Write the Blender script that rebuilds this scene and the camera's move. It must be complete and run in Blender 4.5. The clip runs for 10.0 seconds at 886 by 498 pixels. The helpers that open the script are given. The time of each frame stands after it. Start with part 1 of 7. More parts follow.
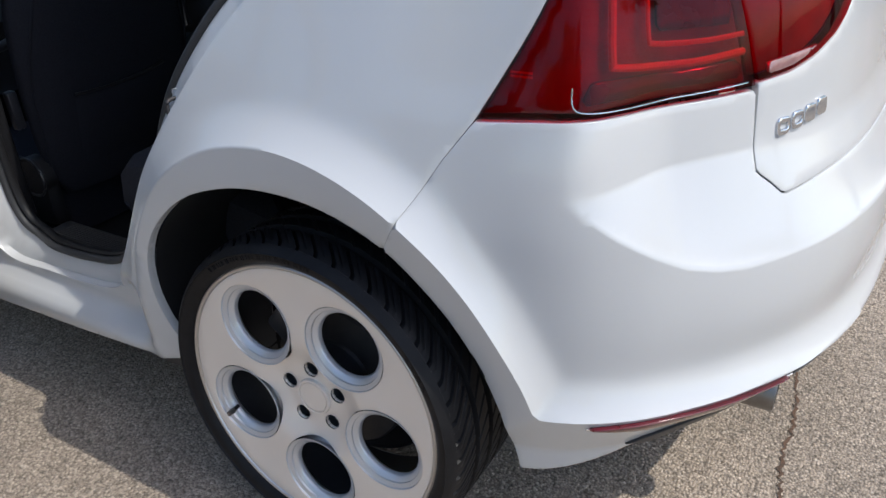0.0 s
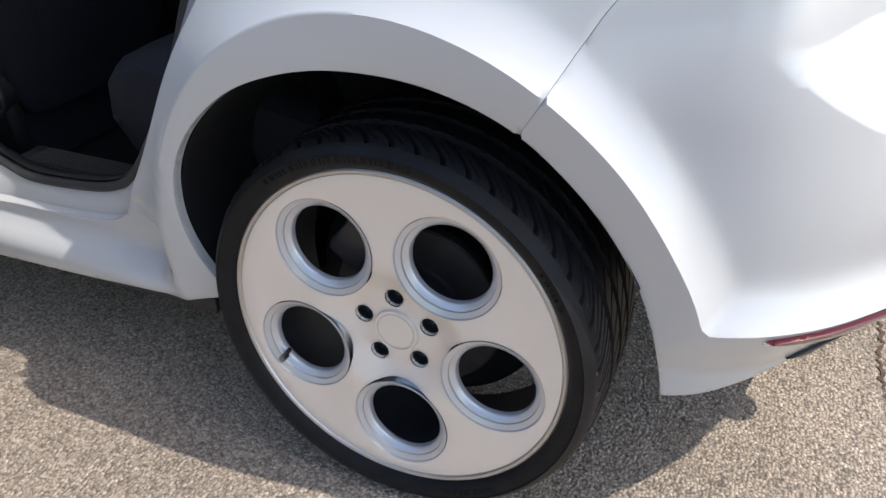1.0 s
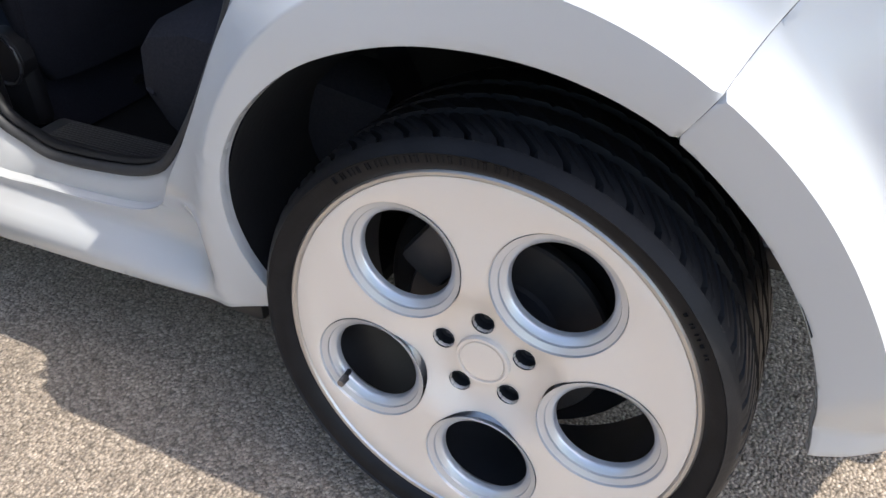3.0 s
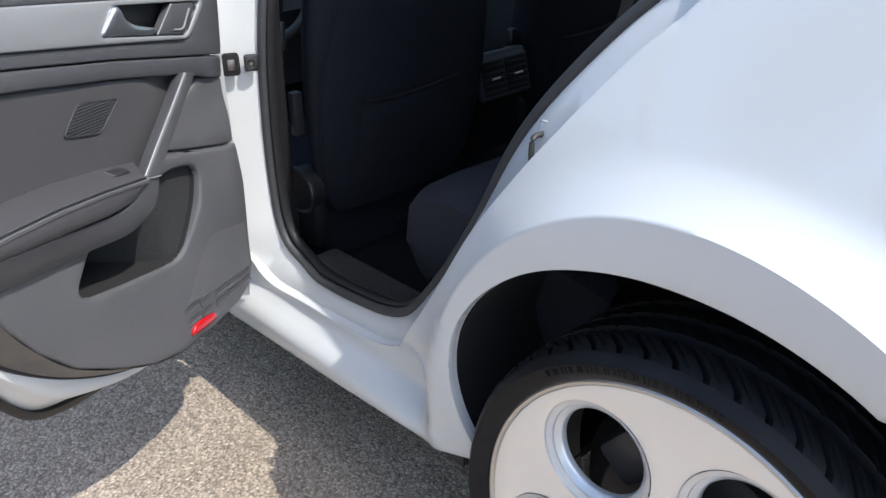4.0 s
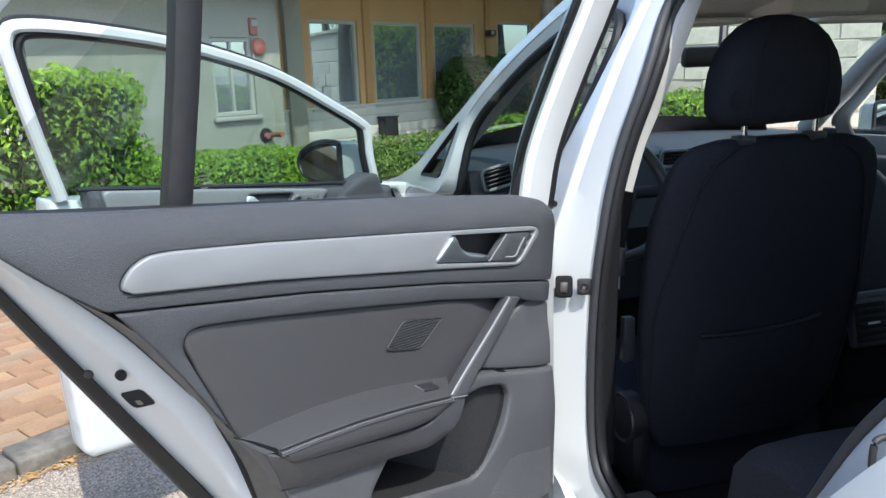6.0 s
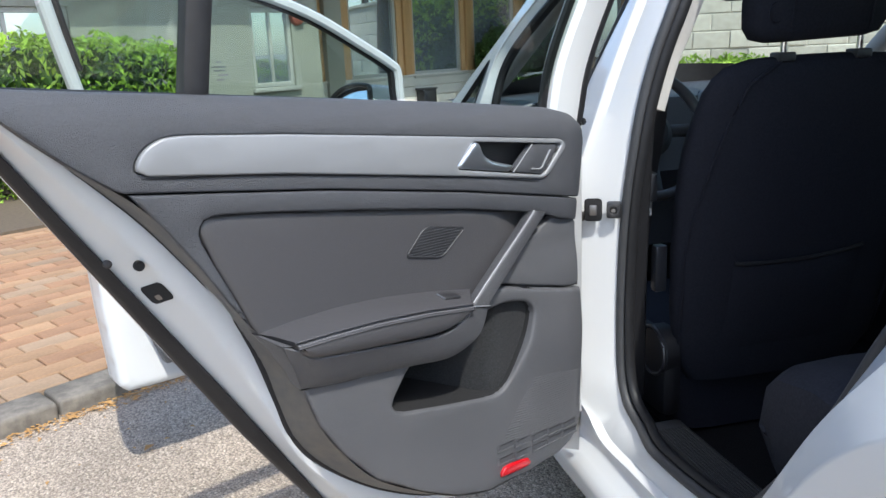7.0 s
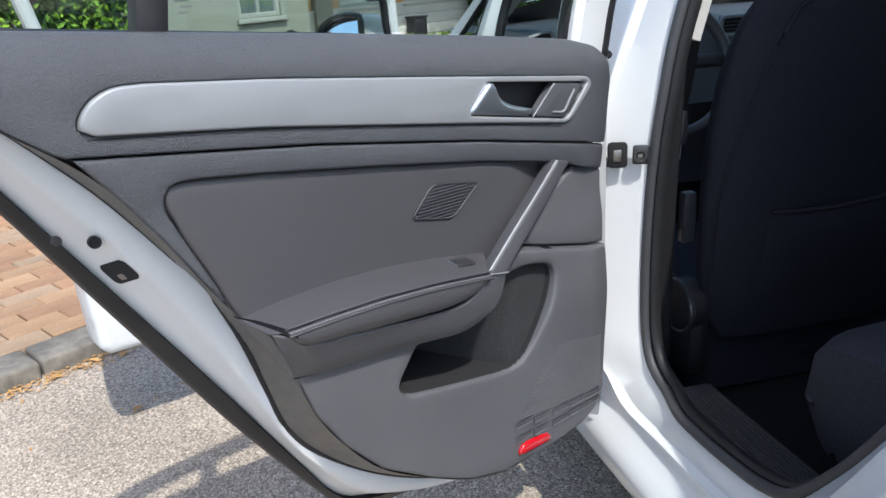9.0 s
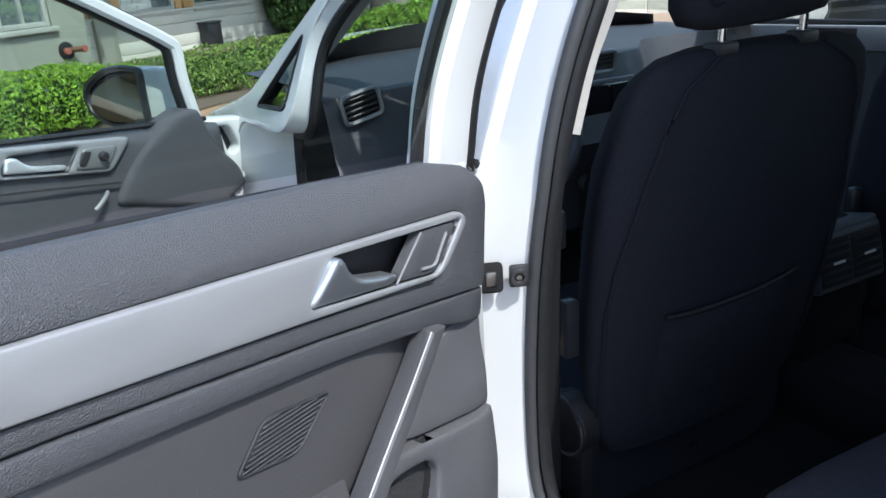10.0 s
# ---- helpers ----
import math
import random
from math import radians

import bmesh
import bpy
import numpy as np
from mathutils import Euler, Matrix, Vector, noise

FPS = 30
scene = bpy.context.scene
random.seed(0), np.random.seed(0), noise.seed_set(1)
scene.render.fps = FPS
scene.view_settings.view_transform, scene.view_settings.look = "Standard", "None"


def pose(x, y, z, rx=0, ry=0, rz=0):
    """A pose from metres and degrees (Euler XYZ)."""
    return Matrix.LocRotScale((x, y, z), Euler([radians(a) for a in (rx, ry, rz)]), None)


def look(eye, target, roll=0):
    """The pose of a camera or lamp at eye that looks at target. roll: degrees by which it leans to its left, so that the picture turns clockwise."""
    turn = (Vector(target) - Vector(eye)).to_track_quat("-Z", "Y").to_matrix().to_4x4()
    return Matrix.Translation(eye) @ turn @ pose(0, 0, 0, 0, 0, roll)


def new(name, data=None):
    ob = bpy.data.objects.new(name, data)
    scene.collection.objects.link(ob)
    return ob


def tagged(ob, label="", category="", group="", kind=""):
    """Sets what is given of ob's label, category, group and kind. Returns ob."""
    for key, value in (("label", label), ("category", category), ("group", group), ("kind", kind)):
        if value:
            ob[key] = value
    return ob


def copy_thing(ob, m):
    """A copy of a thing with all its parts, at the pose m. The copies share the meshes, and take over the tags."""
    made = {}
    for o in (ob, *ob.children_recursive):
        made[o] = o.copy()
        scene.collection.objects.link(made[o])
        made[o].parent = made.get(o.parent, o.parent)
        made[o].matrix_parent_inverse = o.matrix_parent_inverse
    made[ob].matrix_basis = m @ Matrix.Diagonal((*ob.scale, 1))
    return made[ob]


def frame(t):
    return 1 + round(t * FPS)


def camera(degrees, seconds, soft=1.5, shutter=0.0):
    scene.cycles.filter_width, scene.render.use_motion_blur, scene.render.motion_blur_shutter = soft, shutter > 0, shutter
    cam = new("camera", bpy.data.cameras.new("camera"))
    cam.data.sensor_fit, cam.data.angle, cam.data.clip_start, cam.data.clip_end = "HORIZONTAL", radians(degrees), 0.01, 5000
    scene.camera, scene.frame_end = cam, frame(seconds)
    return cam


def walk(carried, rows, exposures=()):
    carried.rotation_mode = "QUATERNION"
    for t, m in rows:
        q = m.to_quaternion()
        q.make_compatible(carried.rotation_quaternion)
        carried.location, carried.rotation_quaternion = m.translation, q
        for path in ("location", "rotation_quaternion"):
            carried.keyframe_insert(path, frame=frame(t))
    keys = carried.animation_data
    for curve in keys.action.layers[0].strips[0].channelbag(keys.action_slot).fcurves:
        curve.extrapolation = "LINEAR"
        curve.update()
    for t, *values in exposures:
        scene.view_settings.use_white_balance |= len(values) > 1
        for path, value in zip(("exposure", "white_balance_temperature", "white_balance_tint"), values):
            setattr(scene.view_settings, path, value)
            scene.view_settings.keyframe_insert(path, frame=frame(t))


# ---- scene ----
cam = camera(59.6, 10.0)
EXPOSURES = [(0.0, 0.61, 6400, 9), (0.5, 0.85, 6450, 9), (1.0, 1.02, 6600, 10), (1.5, 1.22, 6600, 10), (2.2, 1.42, 6600, 10), (3.3, 1.41, 6600, 9), (4.5, 1.54, 6200, 7), (5.5, 1.56, 6100, 5), (7.0, 1.48, 6250, 7), (9.0, 1.48, 6200, 7), (10.0, 1.66, 6050, 7)]
PATH = [
    (0, (0.776, -0.799, 1.222), (-0.137, 0.695, 0.255), -2.4),
    (0.5, (0.587, -0.846, 1.132), (-0.211, 0.677, 0.11), -2.2),
    (1, (0.44, -0.781, 1.059), (-0.26, 0.738, -0.036), -1.8),
    (1.5, (0.323, -0.677, 0.999), (-0.323, 0.825, -0.151), -1.6),
    (2, (0.282, -0.647, 0.979), (-0.323, 0.831, -0.226), -1.3),
    (2.2, (0.279, -0.642, 0.972), (-0.33, 0.832, -0.235), -1.3),
    (3.3, (0.262, -0.640, 1.040), (-0.556, 0.791, -0.109), -0.9),
    (3.5, (0.263, -0.648, 1.074), (-0.637, 0.744, -0.046), -0.85),
    (4, (0.290, -0.658, 1.140), (-0.979, 0.583, 0.22), -0.55),
    (4.5, (0.256, -0.666, 1.193), (-1.320, 0.358, 0.512), -0.6),
    (5, (0.264, -0.633, 1.197), (-1.482, 0.199, 0.69), -1.6),
    (5.5, (0.264, -0.572, 1.196), (-1.565, 0.09, 0.73), -1.7),
    (5.7, (0.268, -0.557, 1.197), (-1.581, 0.051, 0.739), -1.8),
    (6.8, (0.275, -0.533, 1.125), (-1.607, -0.073, 0.632), -2.5),
    (7, (0.281, -0.526, 1.09), (-1.602, -0.082, 0.583), -2.6),
    (7.5, (0.278, -0.521, 1.069), (-1.598, -0.106, 0.51), -2.7),
    (8, (0.263, -0.527, 1.08), (-1.6, -0.128, 0.47), -2.9),
    (8.5, (0.24, -0.525, 1.084), (-1.608, -0.12, 0.435), -3.2),
    (9, (0.126, -0.511, 1.086), (-1.704, -0.07, 0.411), -3.5),
    (9.5, (-0.08, -0.475, 1.134), (-1.873, 0.079, 0.443), -3.8),
    (10, (-0.213, -0.42, 1.184), (-1.867, 0.45, 0.471), -3.7),
]
walk(cam, [(t, look(eye, target, roll)) for t, eye, target, roll in PATH], exposures=EXPOSURES)

# ---- light ----
SUN = Vector((0.70, 0.125, 1.0)).normalized()
sun_data = bpy.data.lights.new("sun", "SUN")
sun_data.energy, sun_data.angle, sun_data.color = 2.1, radians(0.53), (1.0, 0.95, 0.87)
sun = new("sun", sun_data)
sun.rotation_euler = SUN.to_track_quat("Z", "Y").to_euler()
world = bpy.data.worlds.new("sky")
scene.world = world
world.use_nodes = True
wn = world.node_tree.nodes
sky = wn.new("ShaderNodeTexSky")
sky.sky_type, sky.sun_disc = "NISHITA", False
sky.sun_elevation, sky.sun_rotation = math.asin(SUN.z), math.atan2(SUN.x, SUN.y)
sky.air_density, sky.dust_density = 0.9, 1.5
wn["Background"].inputs["Strength"].default_value = 0.17
world.node_tree.links.new(sky.outputs["Color"], wn["Background"].inputs["Color"])


# ---- materials ----
def material(name, colour, rough=0.5, metal=0.0, grain=0.0, scale=40.0, bump=0.0, bump_scale=200.0, coat=0.0, spec=0.5, second=None, blotch=0.0, blotch_scale=3.0, rand=0.0):
    """Principled surface: colour varied at two scales, with fine relief."""
    m = bpy.data.materials.new(name)
    m.use_nodes = True
    nt = m.node_tree
    n, l = nt.nodes, nt.links
    b = n["Principled BSDF"]
    b.inputs["Roughness"].default_value, b.inputs["Metallic"].default_value = rough, metal
    b.inputs["Coat Weight"].default_value, b.inputs["Coat Roughness"].default_value = coat, 0.03
    b.inputs["Specular IOR Level"].default_value = spec
    co = n.new("ShaderNodeTexCoord").outputs["Object"]
    out = None
    base = n.new("ShaderNodeRGB")
    base.outputs[0].default_value = (*colour, 1)
    out = base.outputs[0]

    def mixed(fac, other, amount):
        nonlocal out
        mx = n.new("ShaderNodeMix")
        mx.data_type, mx.blend_type = "RGBA", "MIX"
        mt = n.new("ShaderNodeMath")
        mt.operation, mt.use_clamp = "MULTIPLY", True
        mt.inputs[1].default_value = amount
        l.new(fac, mt.inputs[0])
        l.new(mt.outputs[0], mx.inputs["Factor"])
        l.new(out, mx.inputs["A"])
        mx.inputs["B"].default_value = (*other, 1)
        out = mx.outputs["Result"]

    def tex(sc, detail=4.0, low=0.35, high=0.65):
        t = n.new("ShaderNodeTexNoise")
        t.inputs["Scale"].default_value, t.inputs["Detail"].default_value = sc, detail
        l.new(co, t.inputs["Vector"])
        r = n.new("ShaderNodeMapRange")
        r.inputs["From Min"].default_value, r.inputs["From Max"].default_value = low, high
        l.new(t.outputs["Fac"], r.inputs["Value"])
        return r.outputs["Result"]

    dark = second or tuple(c * 0.55 for c in colour)
    if grain:
        mixed(tex(scale), dark, grain)
    if blotch:
        mixed(tex(blotch_scale, 6.0, 0.45, 0.7), dark, blotch)
    if rand:
        info = n.new("ShaderNodeObjectInfo")
        hs = n.new("ShaderNodeHueSaturation")
        mr = n.new("ShaderNodeMapRange")
        mr.inputs["To Min"].default_value, mr.inputs["To Max"].default_value = 1 - rand, 1 + rand
        l.new(info.outputs["Random"], mr.inputs["Value"])
        l.new(mr.outputs["Result"], hs.inputs["Value"])
        l.new(out, hs.inputs["Color"])
        out = hs.outputs["Color"]
    l.new(out, b.inputs["Base Color"])
    if bump:
        t = n.new("ShaderNodeTexNoise")
        t.inputs["Scale"].default_value, t.inputs["Detail"].default_value = bump_scale, 3.0
        l.new(co, t.inputs["Vector"])
        bp = n.new("ShaderNodeBump")
        bp.inputs["Strength"].default_value, bp.inputs["Distance"].default_value = bump, 0.002
        l.new(t.outputs["Fac"], bp.inputs["Height"])
        l.new(bp.outputs["Normal"], b.inputs["Normal"])
    return m


def glass(name, colour, rough=0.0, edge=0.9, face=0.06):
    """A thin pane: mostly clear, tinted, with the gloss of glass."""
    m = bpy.data.materials.new(name)
    m.use_nodes = True
    n, l = m.node_tree.nodes, m.node_tree.links
    out = n["Material Output"]
    tr, gl, mx, lw = n.new("ShaderNodeBsdfTransparent"), n.new("ShaderNodeBsdfGlossy"), n.new("ShaderNodeMixShader"), n.new("ShaderNodeLayerWeight")
    tr.inputs["Color"].default_value = (*colour, 1)
    gl.inputs["Roughness"].default_value = rough
    pw, ma = n.new("ShaderNodeMath"), n.new("ShaderNodeMath")
    pw.operation, ma.operation = "POWER", "MULTIPLY_ADD"
    pw.inputs[1].default_value, ma.inputs[1].default_value, ma.inputs[2].default_value = 4.0, edge, face
    l.new(lw.outputs["Facing"], pw.inputs[0])
    l.new(pw.outputs[0], ma.inputs[0])
    l.new(ma.outputs[0], mx.inputs[0])
    l.new(tr.outputs[0], mx.inputs[1])
    l.new(gl.outputs[0], mx.inputs[2])
    l.new(mx.outputs[0], out.inputs["Surface"])
    return m


paint = material("white_paint", (0.52, 0.528, 0.533), 0.25, coat=0.7, grain=0.03, scale=6, second=(0.49, 0.498, 0.506), blotch=0.05, blotch_scale=2.5)
paint_matt = material("white_jamb_paint", (0.50, 0.508, 0.515), 0.36, coat=0.4, grain=0.06, scale=9, second=(0.50, 0.50, 0.48), blotch=0.12, blotch_scale=14)
seal_rubber = material("grey_seal_rubber", (0.036, 0.037, 0.040), 0.55, grain=0.3, scale=80, second=(0.05, 0.05, 0.052), bump=0.15, bump_scale=400, spec=0.4)
rubber = material("black_rubber", (0.012, 0.012, 0.0135), 0.5, grain=0.3, scale=60, second=(0.022, 0.022, 0.023), bump=0.1, bump_scale=300, spec=0.25)
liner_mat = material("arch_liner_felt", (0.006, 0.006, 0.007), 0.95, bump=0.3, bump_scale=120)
tyre_mat = material("tyre_rubber", (0.0088, 0.0088, 0.0100), 0.45, grain=0.5, scale=25, second=(0.017, 0.0168, 0.0178), bump=0.15, bump_scale=180, spec=0.15)
rim_mat = material("silver_wheel_paint", (0.80, 0.735, 0.665), 0.42, metal=0.3, coat=0.35, grain=0.06, scale=14, second=(0.62, 0.60, 0.58), bump=0.02, bump_scale=500)
ring_mat = material("satin_ring_paint", (0.60, 0.61, 0.63), 0.32, metal=0.55, coat=0.3, grain=0.1, scale=20, second=(0.48, 0.49, 0.51))
rim_edge_mat = material("machined_rim_edge", (0.52, 0.51, 0.50), 0.38, metal=0.9, grain=0.1, scale=30)
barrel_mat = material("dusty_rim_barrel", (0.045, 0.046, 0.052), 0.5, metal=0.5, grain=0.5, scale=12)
steel_mat = material("brake_steel", (0.26, 0.255, 0.25), 0.4, metal=1.0, grain=0.4, scale=30, second=(0.14, 0.10, 0.08))
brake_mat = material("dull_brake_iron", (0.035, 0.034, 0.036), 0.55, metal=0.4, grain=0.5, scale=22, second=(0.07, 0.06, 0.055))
chrome = material("satin_chrome", (0.72, 0.74, 0.77), 0.16, metal=1.0, grain=0.08, scale=20)
satin_lever = material("satin_lever", (0.50, 0.53, 0.57), 0.3, metal=0.9, grain=0.1, scale=30, second=(0.42, 0.45, 0.50))
black_plastic = material("black_plastic", (0.018, 0.018, 0.02), 0.45, grain=0.3, scale=50, second=(0.035, 0.035, 0.037), bump=0.1, bump_scale=400)
trim_dark = material("grained_dark_plastic", (0.050, 0.052, 0.059), 0.42, grain=0.28, scale=420, second=(0.088, 0.091, 0.100), bump=1.0, bump_scale=820, spec=0.4, blotch=0.12, blotch_scale=9)
trim_low = material("lower_grey_plastic", (0.068, 0.069, 0.075), 0.42, grain=0.26, scale=420, second=(0.110, 0.110, 0.116), bump=0.55, bump_scale=820, spec=0.4, blotch=0.25, blotch_scale=7)
side_wall_mat = material("scuffed_side_wall", (0.066, 0.065, 0.065), 0.55, grain=0.5, scale=45, second=(0.13, 0.112, 0.09), bump=0.2, bump_scale=500, blotch=0.4, blotch_scale=11)
leather = material("charcoal_vinyl", (0.047, 0.046, 0.049), 0.40, grain=0.12, scale=120, second=(0.060, 0.058, 0.063), bump=0.22, bump_scale=460, blotch=0.12, blotch_scale=5)
silver_trim = material("satin_silver_trim", (0.205, 0.211, 0.221), 0.50, metal=0.2, grain=0.10, scale=220, second=(0.188, 0.195, 0.205), bump=0.03, bump_scale=700)
carpet_mat = material("black_carpet", (0.0045, 0.0045, 0.005), 0.95, grain=0.5, scale=300, second=(0.011, 0.011, 0.012), bump=0.8, bump_scale=500, spec=0.2)
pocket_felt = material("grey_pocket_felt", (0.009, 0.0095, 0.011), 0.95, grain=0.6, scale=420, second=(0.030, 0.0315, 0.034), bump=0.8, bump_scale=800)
fabric = material("black_seat_fabric", (0.0112, 0.0120, 0.0168), 0.85, grain=0.45, scale=240, second=(0.021, 0.022, 0.029), bump=0.35, bump_scale=500, spec=0.12)
cabin_black = material("cabin_black_plastic", (0.008, 0.008, 0.0095), 0.5, grain=0.3, scale=80, second=(0.014, 0.014, 0.016), bump=0.1, bump_scale=400, spec=0.35)
head_cloth = material("pale_headlining", (0.80, 0.78, 0.74), 0.9, grain=0.15, scale=200, bump=0.2, bump_scale=500)
pillar_trim = material("pale_pillar_plastic", (0.40, 0.385, 0.365), 0.6, grain=0.1, scale=120, bump=0.15, bump_scale=400)
red_lens = material("red_reflector_plastic", (0.38, 0.005, 0.010), 0.15, coat=0.6, grain=0.2, scale=150)
dark_red = material("dark_red_lens", (0.10, 0.004, 0.010), 0.12, coat=1.0, grain=0.3, scale=30)
pane = glass("side_glass", (0.70, 0.78, 0.745))
tint_pane = glass("rear_glass", (0.55, 0.62, 0.60))
mirror_glass = material("mirror_glass", (0.8, 0.85, 0.9), 0.02, metal=1.0)

plate_mark = material("glass_mark_print", (0.09, 0.10, 0.10), 0.7)
thread = material("grey_thread", (0.13, 0.13, 0.14), 0.8, grain=0.2, scale=300)

# ---- mesh helpers ----
from mathutils.geometry import delaunay_2d_cdt


def link(name, mesh, mat, parent=None, label="", smooth=True, angle=None):
    if smooth:
        mesh.polygons.foreach_set("use_smooth", [True] * len(mesh.polygons))
        if angle:
            mesh.set_sharp_from_angle(angle=radians(angle))
    for one in mat if isinstance(mat, (list, tuple)) else (mat,):
        mesh.materials.append(one)
    ob = new(name, mesh)
    if parent:
        ob.parent = parent
    return tagged(ob, label)


def part(name, bm, mat, parent=None, label="", smooth=True, angle=35):
    """Links a bmesh as one mesh object under a thing or under a part."""
    mesh = bpy.data.meshes.new(name)
    bm.to_mesh(mesh)
    bm.free()
    return link(name, mesh, mat, parent, label, smooth, angle)


def raw(name, verts, faces, mat, parent=None, label="", smooth=True, angle=35):
    mesh = bpy.data.meshes.new(name)
    mesh.from_pydata([tuple(v) for v in verts], [], [tuple(f) for f in faces])
    mesh.update()
    return link(name, mesh, mat, parent, label, smooth, angle)


def thing(name, label, category, group="", kind="", m=None):
    ob = new(name)
    ob.empty_display_size = 0.1
    if m is not None:
        ob.matrix_world = m
    return tagged(ob, label, category, group, kind)


def group_part(name, parent, m=None, label=""):
    ob = new(name)
    ob.empty_display_size = 0.05
    ob.parent = parent
    if m is not None:
        ob.matrix_basis = m
    return tagged(ob, label)


def smooth_line(points, n=8, closed=False):
    """Catmull-Rom through the points."""
    p = [np.array(q, float) for q in points]
    out, m = [], len(p)
    for i in range(m if closed else m - 1):
        a, b = p[i], p[(i + 1) % m]
        z = p[i - 1] if (closed or i) else 2 * a - b
        c = p[(i + 2) % m] if (closed or i + 2 < m) else 2 * b - a
        for k in range(n):
            t = k / n
            out.append(0.5 * (2 * a + (b - z) * t + (2 * z - 5 * a + 4 * b - c) * t * t + (3 * a - z - 3 * b + c) * t**3))
    if not closed:
        out.append(p[-1])
    return np.array(out)


def resample(line, step, closed=False):
    q = np.array(line, float)
    if closed:
        q = np.vstack([q, q[:1]])
    seg = np.linalg.norm(np.diff(q, axis=0), axis=1)
    at = np.r_[0, np.cumsum(seg)]
    n = max(int(round(at[-1] / step)), 3)
    want = np.linspace(0, at[-1], n + 1)
    out = np.stack([np.interp(want, at, q[:, k]) for k in range(q.shape[1])], 1)
    return out[:-1] if closed else out


def rounded(points, r, n=5):
    """Rounds the corners of a closed polygon. r: one radius or one a corner."""
    p = [np.array(q, float) for q in points]
    out = []
    for i, c in enumerate(p):
        rad = r[i] if isinstance(r, (list, tuple)) else r
        a, b = p[i - 1] - c, p[(i + 1) % len(p)] - c
        la, lb = np.linalg.norm(a), np.linalg.norm(b)
        cut = min(rad, 0.48 * la, 0.48 * lb)
        if cut < 1e-5:
            out.append(c)
            continue
        s, e = c + a / la * cut, c + b / lb * cut
        for k in range(n + 1):
            t = k / n
            out.append((1 - t) ** 2 * s + 2 * t * (1 - t) * c + t * t * e)
    return np.array(out)


def circle(cx, cy, r, n=48):
    return np.array([(cx + r * math.cos(2 * math.pi * k / n), cy + r * math.sin(2 * math.pi * k / n)) for k in range(n)])


def inside(pts, poly):
    x, y = pts[:, 0], pts[:, 1]
    res = np.zeros(len(pts), bool)
    for (x0, y0), (x1, y1) in zip(poly, np.roll(poly, -1, axis=0)):
        if y0 == y1:
            continue
        res ^= ((y0 > y) != (y1 > y)) & (x < (x1 - x0) * (y - y0) / (y1 - y0) + x0)
    return res


def away(pts, polys):
    """Distance of points from the outlines."""
    best = np.full(len(pts), 9.0)
    for poly in polys:
        a, b = poly, np.roll(poly, -1, axis=0)
        for p, q in zip(a, b):
            d = q - p
            ll = max(d @ d, 1e-12)
            t = np.clip(((pts - p) @ d) / ll, 0, 1)
            best = np.minimum(best, np.linalg.norm(pts - p - t[:, None] * d, axis=1))
    return best


def area(poly):
    x, y = poly[:, 0], poly[:, 1]
    return 0.5 * float(np.sum(x * np.roll(y, -1) - np.roll(x, -1) * y))


